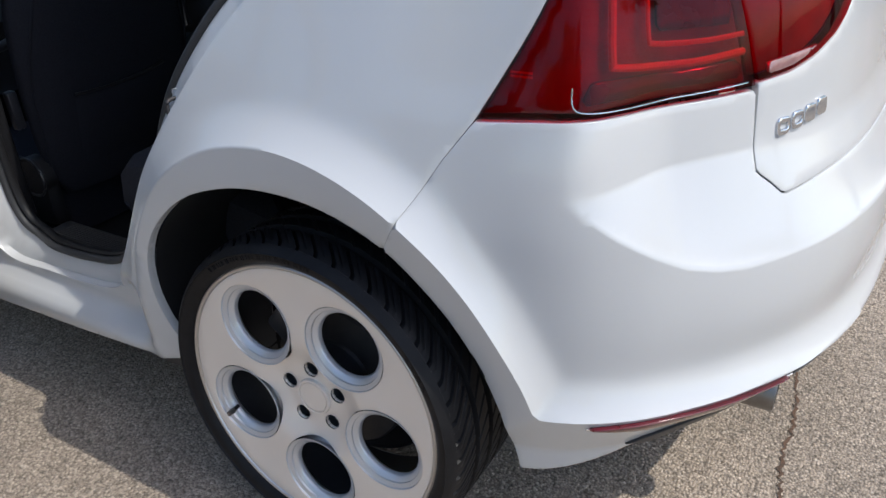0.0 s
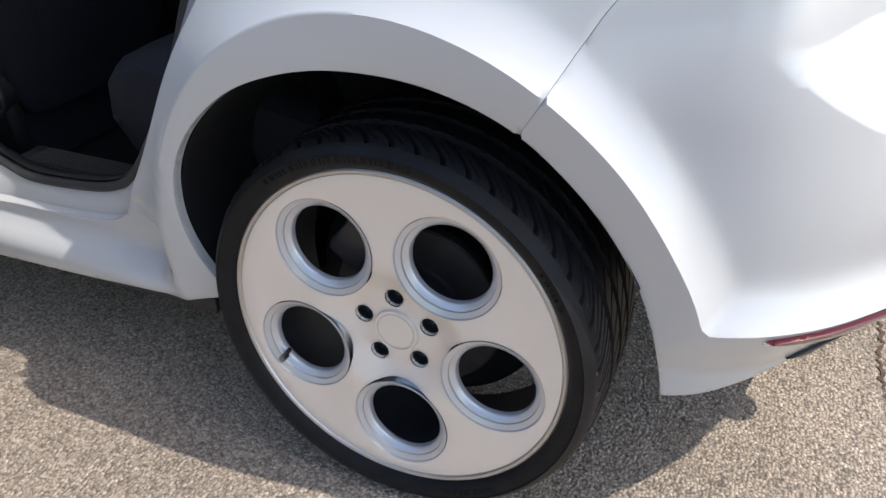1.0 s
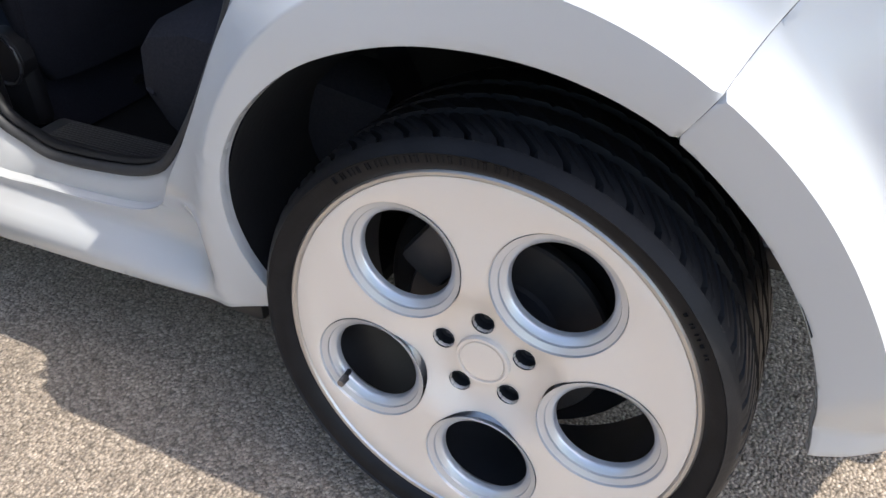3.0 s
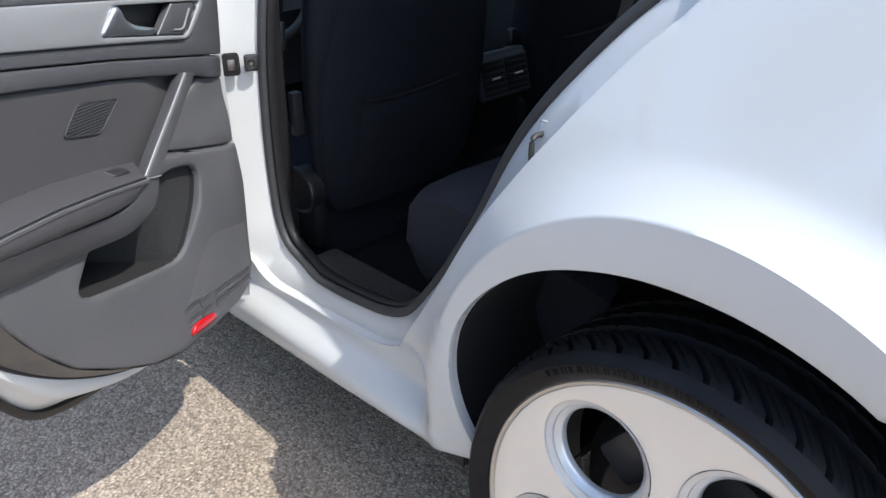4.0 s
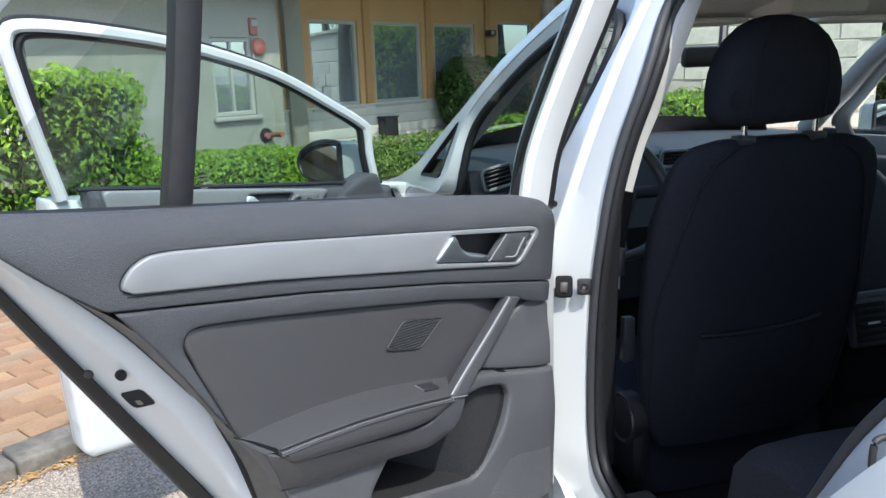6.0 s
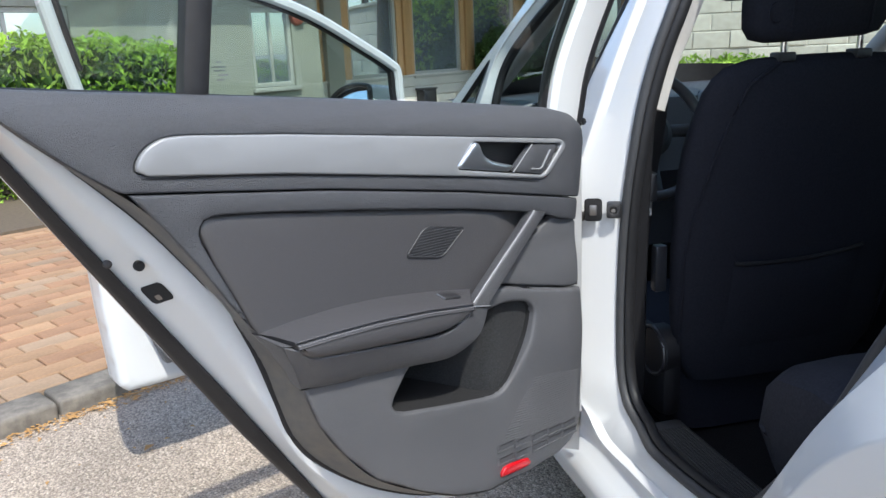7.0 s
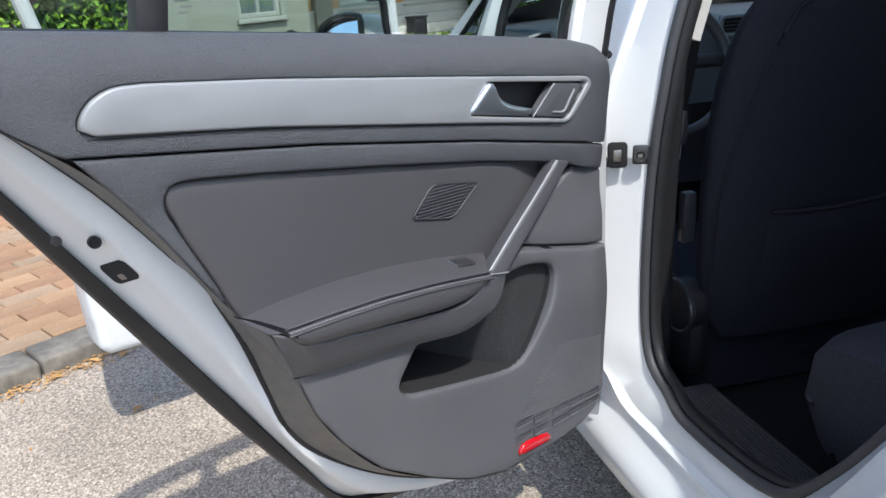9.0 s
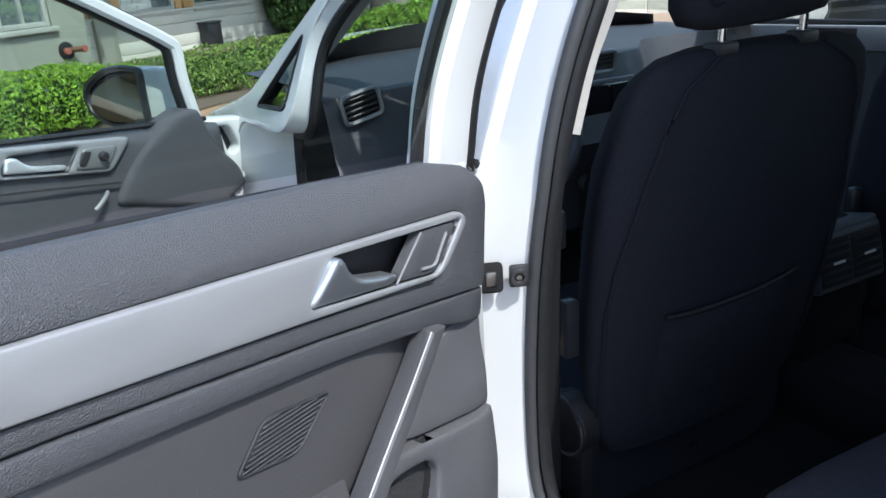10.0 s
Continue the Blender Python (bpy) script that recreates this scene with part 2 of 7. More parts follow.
def sheet(outline, holes, place, step=0.02, edge=0.012, r=0.004, drop=0.004, depth=0.01, extra=None):
    """A panel: the polygon with holes, meshed finely, its edges rounded off over r and turned back by depth.
    place(points, heights) gives the places in space."""
    loops = [resample(np.array(outline, float), edge, True)] + [resample(np.array(h, float), edge, True) for h in holes]
    loops = [p if area(p) * (1 if i == 0 else -1) > 0 else p[::-1] for i, p in enumerate(loops)]
    pts = [p for loop in loops for p in loop]
    edges, base = [], 0
    for loop in loops:
        k = len(loop)
        edges += [(base + i, base + (i + 1) % k) for i in range(k)]
        base += k
    nb = base
    lo, hi = loops[0].min(0), loops[0].max(0)
    gx, gy = np.arange(lo[0] + step / 2, hi[0], step), np.arange(lo[1] + step / 2, hi[1], step)
    grid = np.stack(np.meshgrid(gx, gy), -1).reshape(-1, 2)
    if extra is not None:
        near = np.concatenate([np.sqrt(((part_[:, None] - extra[None]) ** 2).sum(2)).min(1) for part_ in np.array_split(grid, max(1, len(grid) // 2000))])
        grid = np.vstack([grid[near > 0.5 * step], extra])
    grid = grid[inside(grid, loops[0])]
    for h in loops[1:]:
        grid = grid[~inside(grid, h)]
    grid = grid[away(grid, loops) > r + 0.35 * step]
    ring = []
    if r > 0:
        for f in (0.3, 1.0):
            for loop in loops:
                t = np.roll(loop, -1, axis=0) - np.roll(loop, 1, axis=0)
                t /= np.linalg.norm(t, axis=1)[:, None] + 1e-9
                ring.append(loop + f * r * np.stack([-t[:, 1], t[:, 0]], 1))
        ring = np.vstack(ring)
        d = away(ring, loops)
        want = np.repeat([0.3 * r, r], nb)
        ring = ring[d > 0.85 * want]
        allp = np.vstack([np.array(pts), ring, grid])
    else:
        allp = np.vstack([np.array(pts), grid])
    v, e, f, *_ = delaunay_2d_cdt([Vector(p) for p in allp], edges, [], 0, 1e-7)
    v = np.array([tuple(p) for p in v])
    f = np.array([t for t in f if len(t) == 3])
    mid = v[f].mean(1)
    keep = inside(mid, loops[0])
    for h in loops[1:]:
        keep &= ~inside(mid, h)
    f = f[keep]
    a2 = (v[f[:, 1], 0] - v[f[:, 0], 0]) * (v[f[:, 2], 1] - v[f[:, 0], 1]) - (v[f[:, 2], 0] - v[f[:, 0], 0]) * (v[f[:, 1], 1] - v[f[:, 0], 1])
    f[a2 < 0] = f[a2 < 0][:, ::-1]
    d = np.clip(away(v, loops) / max(r, 1e-6), 0, 1)
    h = -drop * (1 - np.sqrt(np.clip(1 - (1 - d) ** 2, 0, 1))) if r > 0 else np.zeros(len(v))
    space = place(v, h)
    verts, faces = [tuple(p) for p in space], [tuple(t) for t in f]
    if depth:
        key = {(round(p[0], 5), round(p[1], 5)): i for i, p in enumerate(v)}
        for loop in loops:
            low = place(loop, np.full(len(loop), -drop - depth))
            b0 = len(verts)
            verts += [tuple(p) for p in low]
            ids = [key.get((round(p[0], 5), round(p[1], 5))) for p in loop]
            k = len(loop)
            for i in range(k):
                j = (i + 1) % k
                if ids[i] is not None and ids[j] is not None:
                    faces.append((ids[j], ids[i], b0 + i, b0 + j))
    return verts, faces


def loft(name, sections, mat, parent=None, label="", closed=False, caps=False, flip=False, angle=40):
    """Joins rows of points, each of the same length, by quads."""
    rows = [np.array(s, float) for s in sections]
    k, verts, faces = len(rows[0]), [], []
    for s in rows:
        verts += [tuple(p) for p in s]
    for i in range(len(rows) - 1):
        for j in range(k if closed else k - 1):
            a, b = i * k + j, i * k + (j + 1) % k
            q = (a, b, b + k, a + k)
            faces.append(q[::-1] if flip else q)
    if caps:
        faces.append(tuple(range(k))[:: 1 if flip else -1])
        faces.append(tuple(range((len(rows) - 1) * k, len(rows) * k))[:: -1 if flip else 1])
    return raw(name, verts, faces, mat, parent, label, True, angle)


def tube(name, line, rx, ry, mat, parent=None, label="", n=10, closed=False, up=None, power=2.0):
    """A bar of oval or squarish section along a line in space."""
    p = np.array(line, float)
    m = len(p)
    rows = []
    for i in range(m):
        t = p[(i + 1) % m] - p[i - 1] if closed or 0 < i < m - 1 else (p[min(i + 1, m - 1)] - p[max(i - 1, 0)])
        t = Vector(t).normalized()
        ref = Vector(up) if up is not None else Vector((0, 0, 1)) if abs(t.z) < 0.9 else Vector((0, 1, 0))
        a = t.cross(ref).normalized()
        b = a.cross(t).normalized()
        row = []
        for k in range(n):
            ang = 2 * math.pi * k / n
            c, s = math.cos(ang), math.sin(ang)
            c, s = math.copysign(abs(c) ** (2 / power), c), math.copysign(abs(s) ** (2 / power), s)
            row.append(p[i] + np.array(a) * rx * c + np.array(b) * ry * s)
        rows.append(row)
    if closed:
        rows.append(rows[0])
    return loft(name, rows, mat, parent, label, closed=True, caps=not closed)


def box(bm, lo, hi, bevel=0.0, seg=2, m=None):
    """Adds a box with rounded edges to a bmesh."""
    made = bmesh.ops.create_cube(bm, size=1.0)["verts"]
    size, mid = [h - l for l, h in zip(lo, hi)], [(h + l) / 2 for l, h in zip(lo, hi)]
    bmesh.ops.scale(bm, vec=size, verts=made)
    bmesh.ops.translate(bm, vec=mid, verts=made)
    if bevel:
        edges = list({e for v in made for e in v.link_edges})
        res = bmesh.ops.bevel(bm, geom=edges, offset=bevel, segments=seg, affect="EDGES", profile=0.5)
        made = list({v for f in res["faces"] for v in f.verts} | {v for v in made if v.is_valid})
    if m is not None:
        bmesh.ops.transform(bm, matrix=m, verts=made)
    return made


def block(name, lo, hi, mat, parent=None, label="", bevel=0.004, m=None, seg=2):
    bm = bmesh.new()
    box(bm, lo, hi, bevel, seg, m)
    return part(name, bm, mat, parent, label)


def lathe(name, profile, mat, parent=None, label="", n=64, axis="y", centre=(0, 0, 0), flip=False, angle=35, start=0.0, sweep=2 * math.pi):
    """Turns a profile of (radius, along) about an axis."""
    rows = []
    for k in range(n + 1):
        a = start + sweep * k / n
        c, s = math.cos(a), math.sin(a)
        row = []
        for r, h in profile:
            row.append({"y": (r * c, h, r * s), "z": (r * c, r * s, h), "x": (h, r * c, r * s)}[axis])
        rows.append(np.array(row) + np.array(centre))
    return loft(name, rows, mat, parent, label, flip=flip, angle=angle)

# ---- the car's body ----
PLAN = smooth_line([(-3.3, 0.10), (-2.9, 0.03), (-2.3, 0.0), (-1.4, 0.0), (-0.6, 0.0), (0.0, -0.003), (0.2, 0.003), (0.35, 0.022), (0.45, 0.052), (0.53, 0.105), (0.605, 0.175), (0.67, 0.252), (0.735, 0.36), (0.782, 0.49), (0.812, 0.65), (0.83, 0.88)], 14)
_len = np.r_[0, np.cumsum(np.linalg.norm(np.diff(PLAN, axis=0), axis=1))]
PLAN_S = _len - np.interp(0.0, PLAN[:, 0], _len)
CENTRE = 0.88


def at_y(y):
    sel = PLAN[:, 0] > 0.3
    return float(np.interp(y, PLAN[sel, 1], PLAN_S[sel]))


def ease(x, a, b):
    t = np.clip((x - a) / (b - a), 0, 1)
    return t * t * (3 - 2 * t)


SIDE_Z = [0.15, 0.22, 0.30, 0.45, 0.60, 0.72, 0.80, 0.87, 0.95, 1.05, 1.20, 1.35, 1.42, 1.46]
SIDE_D = [0.06, 0.030, 0.018, 0.006, 0.000, 0.000, 0.014, 0.034, 0.062, 0.098, 0.160, 0.235, 0.290, 0.36]
REAR_Z = [0.15, 0.30, 0.36, 0.44, 0.55, 0.62, 0.70, 0.80, 0.90, 1.00, 1.10, 1.20, 1.46]
REAR_D = [0.13, 0.078, 0.052, 0.020, -0.002, 0.000, 0.010, 0.020, 0.032, 0.05, 0.09, 0.14, 0.34]
ZF = np.linspace(0.1, 1.5, 300)


def softened(zs, ds):
    f = np.interp(ZF, zs, ds)
    k = np.hanning(25)
    return np.convolve(np.pad(f, 12, mode="edge"), k / k.sum(), "valid")


SIDE_F, REAR_F = softened(SIDE_Z, SIDE_D), softened(REAR_Z, REAR_D)
FLARE = [(-35, 0.425), (0, 0.43), (16, 0.446), (32, 0.444), (50, 0.456), (70, 0.472), (90, 0.482), (105, 0.484), (120, 0.474), (140, 0.446), (160, 0.425), (180, 0.42), (215, 0.42)]
FA = np.linspace(-60, 260, 641)
FR = np.convolve(np.pad(np.interp(FA, [a for a, _ in FLARE], [r for _, r in FLARE]), 24, mode="edge"), np.hanning(49) / np.hanning(49).sum(), "valid")


def body_depth(s, z):
    """How far the skin lies inside the plan line."""
    x = np.interp(s, PLAN_S, PLAN[:, 0])
    side, rear = np.interp(z, ZF, SIDE_F), np.interp(z, ZF, REAR_F)
    k = ease(s, 0.25, 0.85)
    d = side * (1 - k) + rear * k
    # wheel-arch flare, its rear end running on as the band along the bumper's foot
    ang = np.degrees(np.arctan2(z - 0.315, s + 0.01))
    ang = np.where(ang < -90, ang + 360, ang)
    fl = np.interp(ang, FA, FR)
    e = np.hypot(s + 0.01, z - 0.315) - fl
    low = z - (0.434 - 0.007 * ease(s, 0.70, 1.1))
    soft = 0.006
    m = np.minimum(e, low + 0 * e)
    join = 0.5 * (e + low - np.sqrt((e - low) ** 2 + soft**2))
    e = np.where(s > 0.05, join, e)
    fade = ease(ang, 235, 150) * 0.55 + 0.45 * ease(ang, 130, 60)
    fade = np.where(s > 0.3, 1.0, fade)
    outw = np.clip(e, 0, None)
    d = d - 0.030 * ease(s, 0.25, 0.6) - 0.010 * ease(z, 0.312, 0.292) * ease(s, -0.38, -0.52)
    d = d + fade * 0.030 * (1 - np.exp(-outw / 0.026)) + fade * (0.025 * np.clip(-e, 0, 0.10) / 0.08 - 0.012 * ease(e, 0.06, 0.0))
    # slanting ledge along the sill
    d = d + 0.042 * ease(s, -0.43, -0.50) * ease(z, 0.262, 0.316) * ease(z, 0.46, 0.345)
    # bumper shelf under the lamp
    top = np.interp(s, [0.46, 0.58, 0.72, 1.4], [0.776, 0.788, 0.796, 0.796])
    bot = np.interp(s, [0.44, 0.463, 0.525, 0.58, 0.63, 0.68, 0.73, 0.82, 1.4], [0.775, 0.766, 0.723, 0.692, 0.668, 0.655, 0.649, 0.650, 0.650])
    amp = 0.058 * ease(s, 0.44, 0.64)
    d = d + amp * np.clip((z - bot) / np.maximum(top - bot, 0.004), 0, 1) ** 0.75
    return d


def skin(p, h):
    """Places (run, height) on the body, h outwards."""
    p = np.asarray(p, float)
    s, z = p[:, 0], p[:, 1]
    d = body_depth(s, z) - h
    x, y = np.interp(s, PLAN_S, PLAN[:, 0]), np.interp(s, PLAN_S, PLAN[:, 1])
    tx, ty = np.interp(s + 0.01, PLAN_S, PLAN[:, 0]) - np.interp(s - 0.01, PLAN_S, PLAN[:, 0]), np.interp(s + 0.01, PLAN_S, PLAN[:, 1]) - np.interp(s - 0.01, PLAN_S, PLAN[:, 1])
    n = np.hypot(tx, ty) + 1e-9
    return np.stack([x - ty / n * d, y + tx / n * d, z], 1)


def body_panel(name, outline, holes, mat, parent, label="", step=0.016, r=0.002, drop=0.002, depth=0.012, edge=0.012, lift=0.0, extra=None):
    v, f = sheet(outline, holes, lambda p, h: skin(p, h + lift), step, edge, r, drop, depth, extra)
    return raw(name, v, f, mat, parent, label, True, 50)


# points laid along the pressed creases, so that they stay crisp
def flare_line(off, a0, a1):
    out = []
    for a in np.arange(a0, a1, 0.9):
        r = float(np.interp(a, FA, FR)) + off
        out.append((-0.01 + r * math.cos(radians(a)), 0.315 + r * math.sin(radians(a))))
    return out


CREASE = np.array(sum((flare_line(o, 18, 150) for o in (-0.008, -0.003, 0.0, 0.003, 0.008, 0.015)), []) + [(s, 0.434 + o) for o in (-0.008, -0.003, 0.0, 0.003, 0.008) for s in np.arange(0.455, 1.1, 0.007)])
SHELF_S, SHELF_TOP = [0.46, 0.58, 0.72, 1.4], [0.776, 0.788, 0.796, 0.796]
SHELF_BS, SHELF_BOT = [0.44, 0.463, 0.525, 0.58, 0.63, 0.68, 0.73, 0.82, 1.4], [0.775, 0.766, 0.723, 0.692, 0.668, 0.655, 0.649, 0.650, 0.650]
SHELF = np.array([(s, float(np.interp(s, SHELF_S, SHELF_TOP)) + o) for s in np.arange(0.49, 1.2, 0.007) for o in (-0.005, 0.0, 0.005)] + [(s, float(np.interp(s, SHELF_BS, SHELF_BOT)) + o) for s in np.arange(0.49, 1.2, 0.007) for o in (-0.005, 0.0, 0.005)])
car = thing("car", "white five-door hatchback with its near doors standing open, parked on asphalt", "car")

ARCH = [(-0.325, 0.288), (-0.352, 0.33), (-0.373, 0.382), (-0.379, 0.45), (-0.362, 0.53), (-0.312, 0.608), (-0.228, 0.676), (-0.12, 0.714), (-0.01, 0.722), (0.09, 0.708), (0.178, 0.671), (0.262, 0.596), (0.322, 0.512), (0.36, 0.42), (0.384, 0.320), (0.391, 0.278)]
arch_line = smooth_line(ARCH, 6)
gap_i = int(np.argmin(np.hypot(arch_line[:, 0] - 0.178, arch_line[:, 1] - 0.671)))
GAP = [(0.178, 0.671), (0.215, 0.735), (0.262, 0.808), (0.308, 0.866)]
LAMP_FRONT = [(0.308, 0.868), (0.363, 0.955), (0.415, 1.035), (0.455, 1.10)]
REAR_DOOR_HOLE = smooth_line([(-0.985, 0.334), (-0.84, 0.335), (-0.70, 0.339), (-0.60, 0.355), (-0.525, 0.41), (-0.468, 0.487), (-0.402, 0.585), (-0.345, 0.683), (-0.286, 0.773), (-0.243, 0.834), (-0.170, 0.932), (-0.113, 0.994), (-0.090, 1.045), (-0.112, 1.112), (-0.22, 1.24), (-0.36, 1.345), (-0.55, 1.37), (-0.80, 1.372), (-0.985, 1.372), (-1.022, 1.335), (-1.030, 1.22), (-1.034, 1.1), (-1.035, 0.90), (-1.04, 0.60), (-1.035, 0.40)], 6, True)
FRONT_DOOR_HOLE = smooth_line([(-2.08, 0.33), (-1.6, 0.318), (-1.20, 0.318), (-1.125, 0.36), (-1.12, 0.6), (-1.118, 0.95), (-1.09, 1.07), (-1.065, 1.15), (-1.048, 1.22), (-1.046, 1.285), (-1.075, 1.335), (-1.17, 1.352), (-1.27, 1.338), (-1.45, 1.262), (-1.62, 1.158), (-1.705, 1.09), (-1.738, 1.03), (-1.742, 0.95), (-1.765, 0.872), (-1.83, 0.848), (-2.0, 0.84), (-2.10, 0.81), (-2.13, 0.6), (-2.12, 0.42)], 6, True)
QUARTER_HOLE = rounded([(-1.772, 1.048), (-1.975, 0.884), (-1.795, 0.897)], [0.012, 0.012, 0.02], 4)
side = [(-2.30, 0.215), (-1.6, 0.215), (-1.1, 0.217), (-0.70, 0.236), (-0.42, 0.258)] + [tuple(p) for p in arch_line[: gap_i + 1]] + [(p[0] - 0.0002, p[1] + 0.0002) for p in GAP[1:]] + [(s + 0.002, z) for s, z in LAMP_FRONT[1:]] + [(0.44, 1.16), (0.38, 1.28), (0.27, 1.40), (0.10, 1.44), (-0.5, 1.452), (-1.05, 1.452), (-1.22, 1.415), (-1.42, 1.318), (-1.62, 1.208), (-1.81, 1.066), (-2.05, 0.908), (-2.22, 0.85), (-2.36, 0.82), (-2.42, 0.6), (-2.36, 0.4)]
body_panel("side_panel", side, [REAR_DOOR_HOLE, FRONT_DOOR_HOLE, QUARTER_HOLE], paint, car, "glossy white quarter panel, pillars and sill in one pressing", step=0.012, extra=CREASE, r=0.0006, drop=0.0006)

# bumper: from the gap line round the corner to the middle
s_end = at_y(0.879)
bump = [tuple(p) for p in arch_line[gap_i:][::-1]] + [(p[0] + 0.0002, p[1] - 0.0002) for p in GAP[1:]]
bump = bump[: len(bump) - 1] + [(0.3085, 0.8655), (0.318, 0.8668), (0.40, 0.874), (0.463, 0.877), (0.62, 0.874), (0.783, 0.878), (0.784, 0.82), (0.783, 0.762), (0.81, 0.742), (0.833, 0.722), (0.95, 0.730), (1.1, 0.734), (s_end, 0.734), (s_end, 0.385), (1.15, 0.390), (0.95, 0.392), (0.80, 0.383), (0.70, 0.360), (0.60, 0.330), (0.53, 0.306), (0.44, 0.284)]
bumper_body = body_panel("rear_bumper", bump, [], paint, car, "white rear bumper with a scooped shelf", step=0.010, extra=np.vstack([CREASE, SHELF]), r=0.0006, drop=0.0006)

# tail lamp: dark housing, light guides and a red cover, split at the tailgate
s_split = 0.787
lamp_out = [(0.314, 0.871), (0.40, 0.879), (0.463, 0.882), (0.62, 0.880), (s_split - 0.004, 0.884), (s_split - 0.018, 0.943), (s_split - 0.034, 1.0), (s_split - 0.055, 1.095), (0.462, 1.10), (0.42, 1.035), (0.369, 0.955)]
tail_lamp = group_part("tail_lamp", car, label="red tail lamp with glowing-red light guide and clear reversing lens")
lens_mat = glass("red_lamp_cover", (0.66, 0.010, 0.075), 0.02, 0.25, 0.02)
lamp_house = material("lamp_housing", (0.30, 0.005, 0.045), 0.35, metal=0.2, grain=0.5, scale=16, second=(0.08, 0.003, 0.014), bump=0.3, bump_scale=120)
guide_mat = material("red_light_guide", (0.75, 0.02, 0.02), 0.2, coat=0.5, grain=0.2, scale=80)
smoke_mat = material("smoked_lens", (0.05, 0.02, 0.025), 0.1, coat=1.0, grain=0.3, scale=20)
body_panel("housing", lamp_out, [], lamp_house, tail_lamp, "dark red reflector housing", r=0.003, drop=0.002, lift=-0.022)
body_panel("cover", lamp_out, [], lens_mat, tail_lamp, "glossy red lens cover", r=0.005, drop=0.004, depth=0.02, lift=0.002)


def on_skin(line, lift):
    q = np.array(line, float)
    return skin(q, np.full(len(q), lift))


def skin_bar(name, line, rx, ry, lift, mat, parent, label=""):
    return tube(name, on_skin(smooth_line(line, 5), lift), rx, ry, mat, parent, label, 8)


L0, L1 = 0.528, s_split - 0.024
skin_bar("light_guide", [(L0 + 0.004, 1.05), (L0, 0.985), (L0, 0.945), (L0 + 0.010, 0.934), (0.645, 0.926), (L1, 0.932)], 0.0055, 0.0055, -0.008, guide_mat, tail_lamp, "bright red light guide")
skin_bar("light_guide", [(0.596, 1.05), (0.594, 1.01), (0.594, 0.966), (0.606, 0.955), (0.68, 0.952), (L1, 0.955)], 0.003, 0.004, -0.008, guide_mat, tail_lamp)
skin_bar("lens_rim", [(0.456, 0.920), (0.457, 0.900), (0.474, 0.8895), (0.55, 0.886), (0.636, 0.8865), (L1, 0.892)], 0.0011, 0.0011, 0.0026, chrome, tail_lamp, "clear lens rim")
body_panel("reversing_lens", rounded([(0.612, 0.968), (L1 - 0.02, 0.968), (L1 - 0.035, 1.08), (0.612, 1.08)], 0.008), [], smoke_mat, tail_lamp, "smoked clear lens", r=0.003, drop=0.003, depth=0.004, lift=-0.010)
body_panel("fog_lens", rounded([(0.472, 0.893), (L1, 0.896), (L1 - 0.005, 0.922), (0.645, 0.916), (0.49, 0.922)], 0.008), [], smoke_mat, tail_lamp, "smoked clear lens", r=0.003, drop=0.003, depth=0.004, lift=-0.008)
for k in range(16):
    c = skin(np.array([[0.345 + 0.0045 * (k % 8) + 0.012, 0.925 + 0.005 * (k // 8)]]), np.array([-0.012]))[0]
    block("prism", c - 0.0015, c + 0.0015, guide_mat, tail_lamp, bevel=0.0004, seg=1)

gate = group_part("tailgate", car, label="white tailgate with small chrome letter shapes")
s2 = s_split + 0.0015
gate_out = [(s2, 0.887), (0.862, 0.892), (0.93, 0.903), (0.997, 0.921), (1.04, 0.94), (1.077, 0.965), (1.10, 1.0), (1.11, 1.05), (1.11, 1.10), (s_end, 1.12), (s_end, 0.7365), (1.1, 0.7365), (0.95, 0.7325), (0.8345, 0.7245), (0.812, 0.7445), (0.7855, 0.7635), (0.7865, 0.82)]
body_panel("gate_skin", gate_out, [], paint, gate, step=0.016, r=0.0008, drop=0.0008)
lamp2 = [(s2, 0.891), (0.862, 0.896), (0.93, 0.907), (0.995, 0.925), (1.037, 0.944), (1.072, 0.968), (1.094, 1.0), (1.104, 1.05), (1.104, 1.095), (s2 - 0.055, 1.095), (s2 - 0.034, 1.0), (s2 - 0.017, 0.943)]
body_panel("lamp_housing", lamp2, [], lamp_house, gate, "dark red reflector housing", lift=-0.022, drop=0.002, r=0.003)
body_panel("lamp_cover", lamp2, [], lens_mat, gate, "glossy red lens cover", lift=0.002, depth=0.02, r=0.005)
clear_mat = material("clear_ribbed_lens", (0.32, 0.16, 0.16), 0.15, coat=1.0, grain=0.5, scale=60, bump=0.6, bump_scale=90)
body_panel("lamp_clear", rounded([(0.802, 0.897), (0.862, 0.902), (0.90, 0.909), (0.937, 0.921), (0.86, 0.918), (0.802, 0.914)], 0.004), [], clear_mat, gate, "clear ribbed lens", lift=0.003, depth=0.003, r=0.002, drop=0.002)
for k in range(4):
    a = 0.833 + 0.037 * k
    b = a + 0.030
    zc = 0.804 + 0.003 * k
    ring = [np.array(rounded([(a, zc), (b, zc), (b, zc + 0.026), (a, zc + 0.026)], 0.007))]
    inner = [np.array(rounded([(a + 0.006, zc + 0.008), (b - 0.005, zc + 0.008), (b - 0.005, zc + 0.018), (a + 0.006, zc + 0.018)], 0.003))] if k < 2 else []
    body_panel("letter_shape", ring[0], inner, chrome, gate, "chrome letter shape", step=0.01, edge=0.004, r=0.0015, drop=0.0015, depth=0.003, lift=0.004)
# crease under the number recess
skin_bar("gate_seam", [(0.836, 0.725), (0.95, 0.733), (1.1, 0.737), (s_end - 0.01, 0.737)], 0.002, 0.002, -0.004, black_plastic, car)

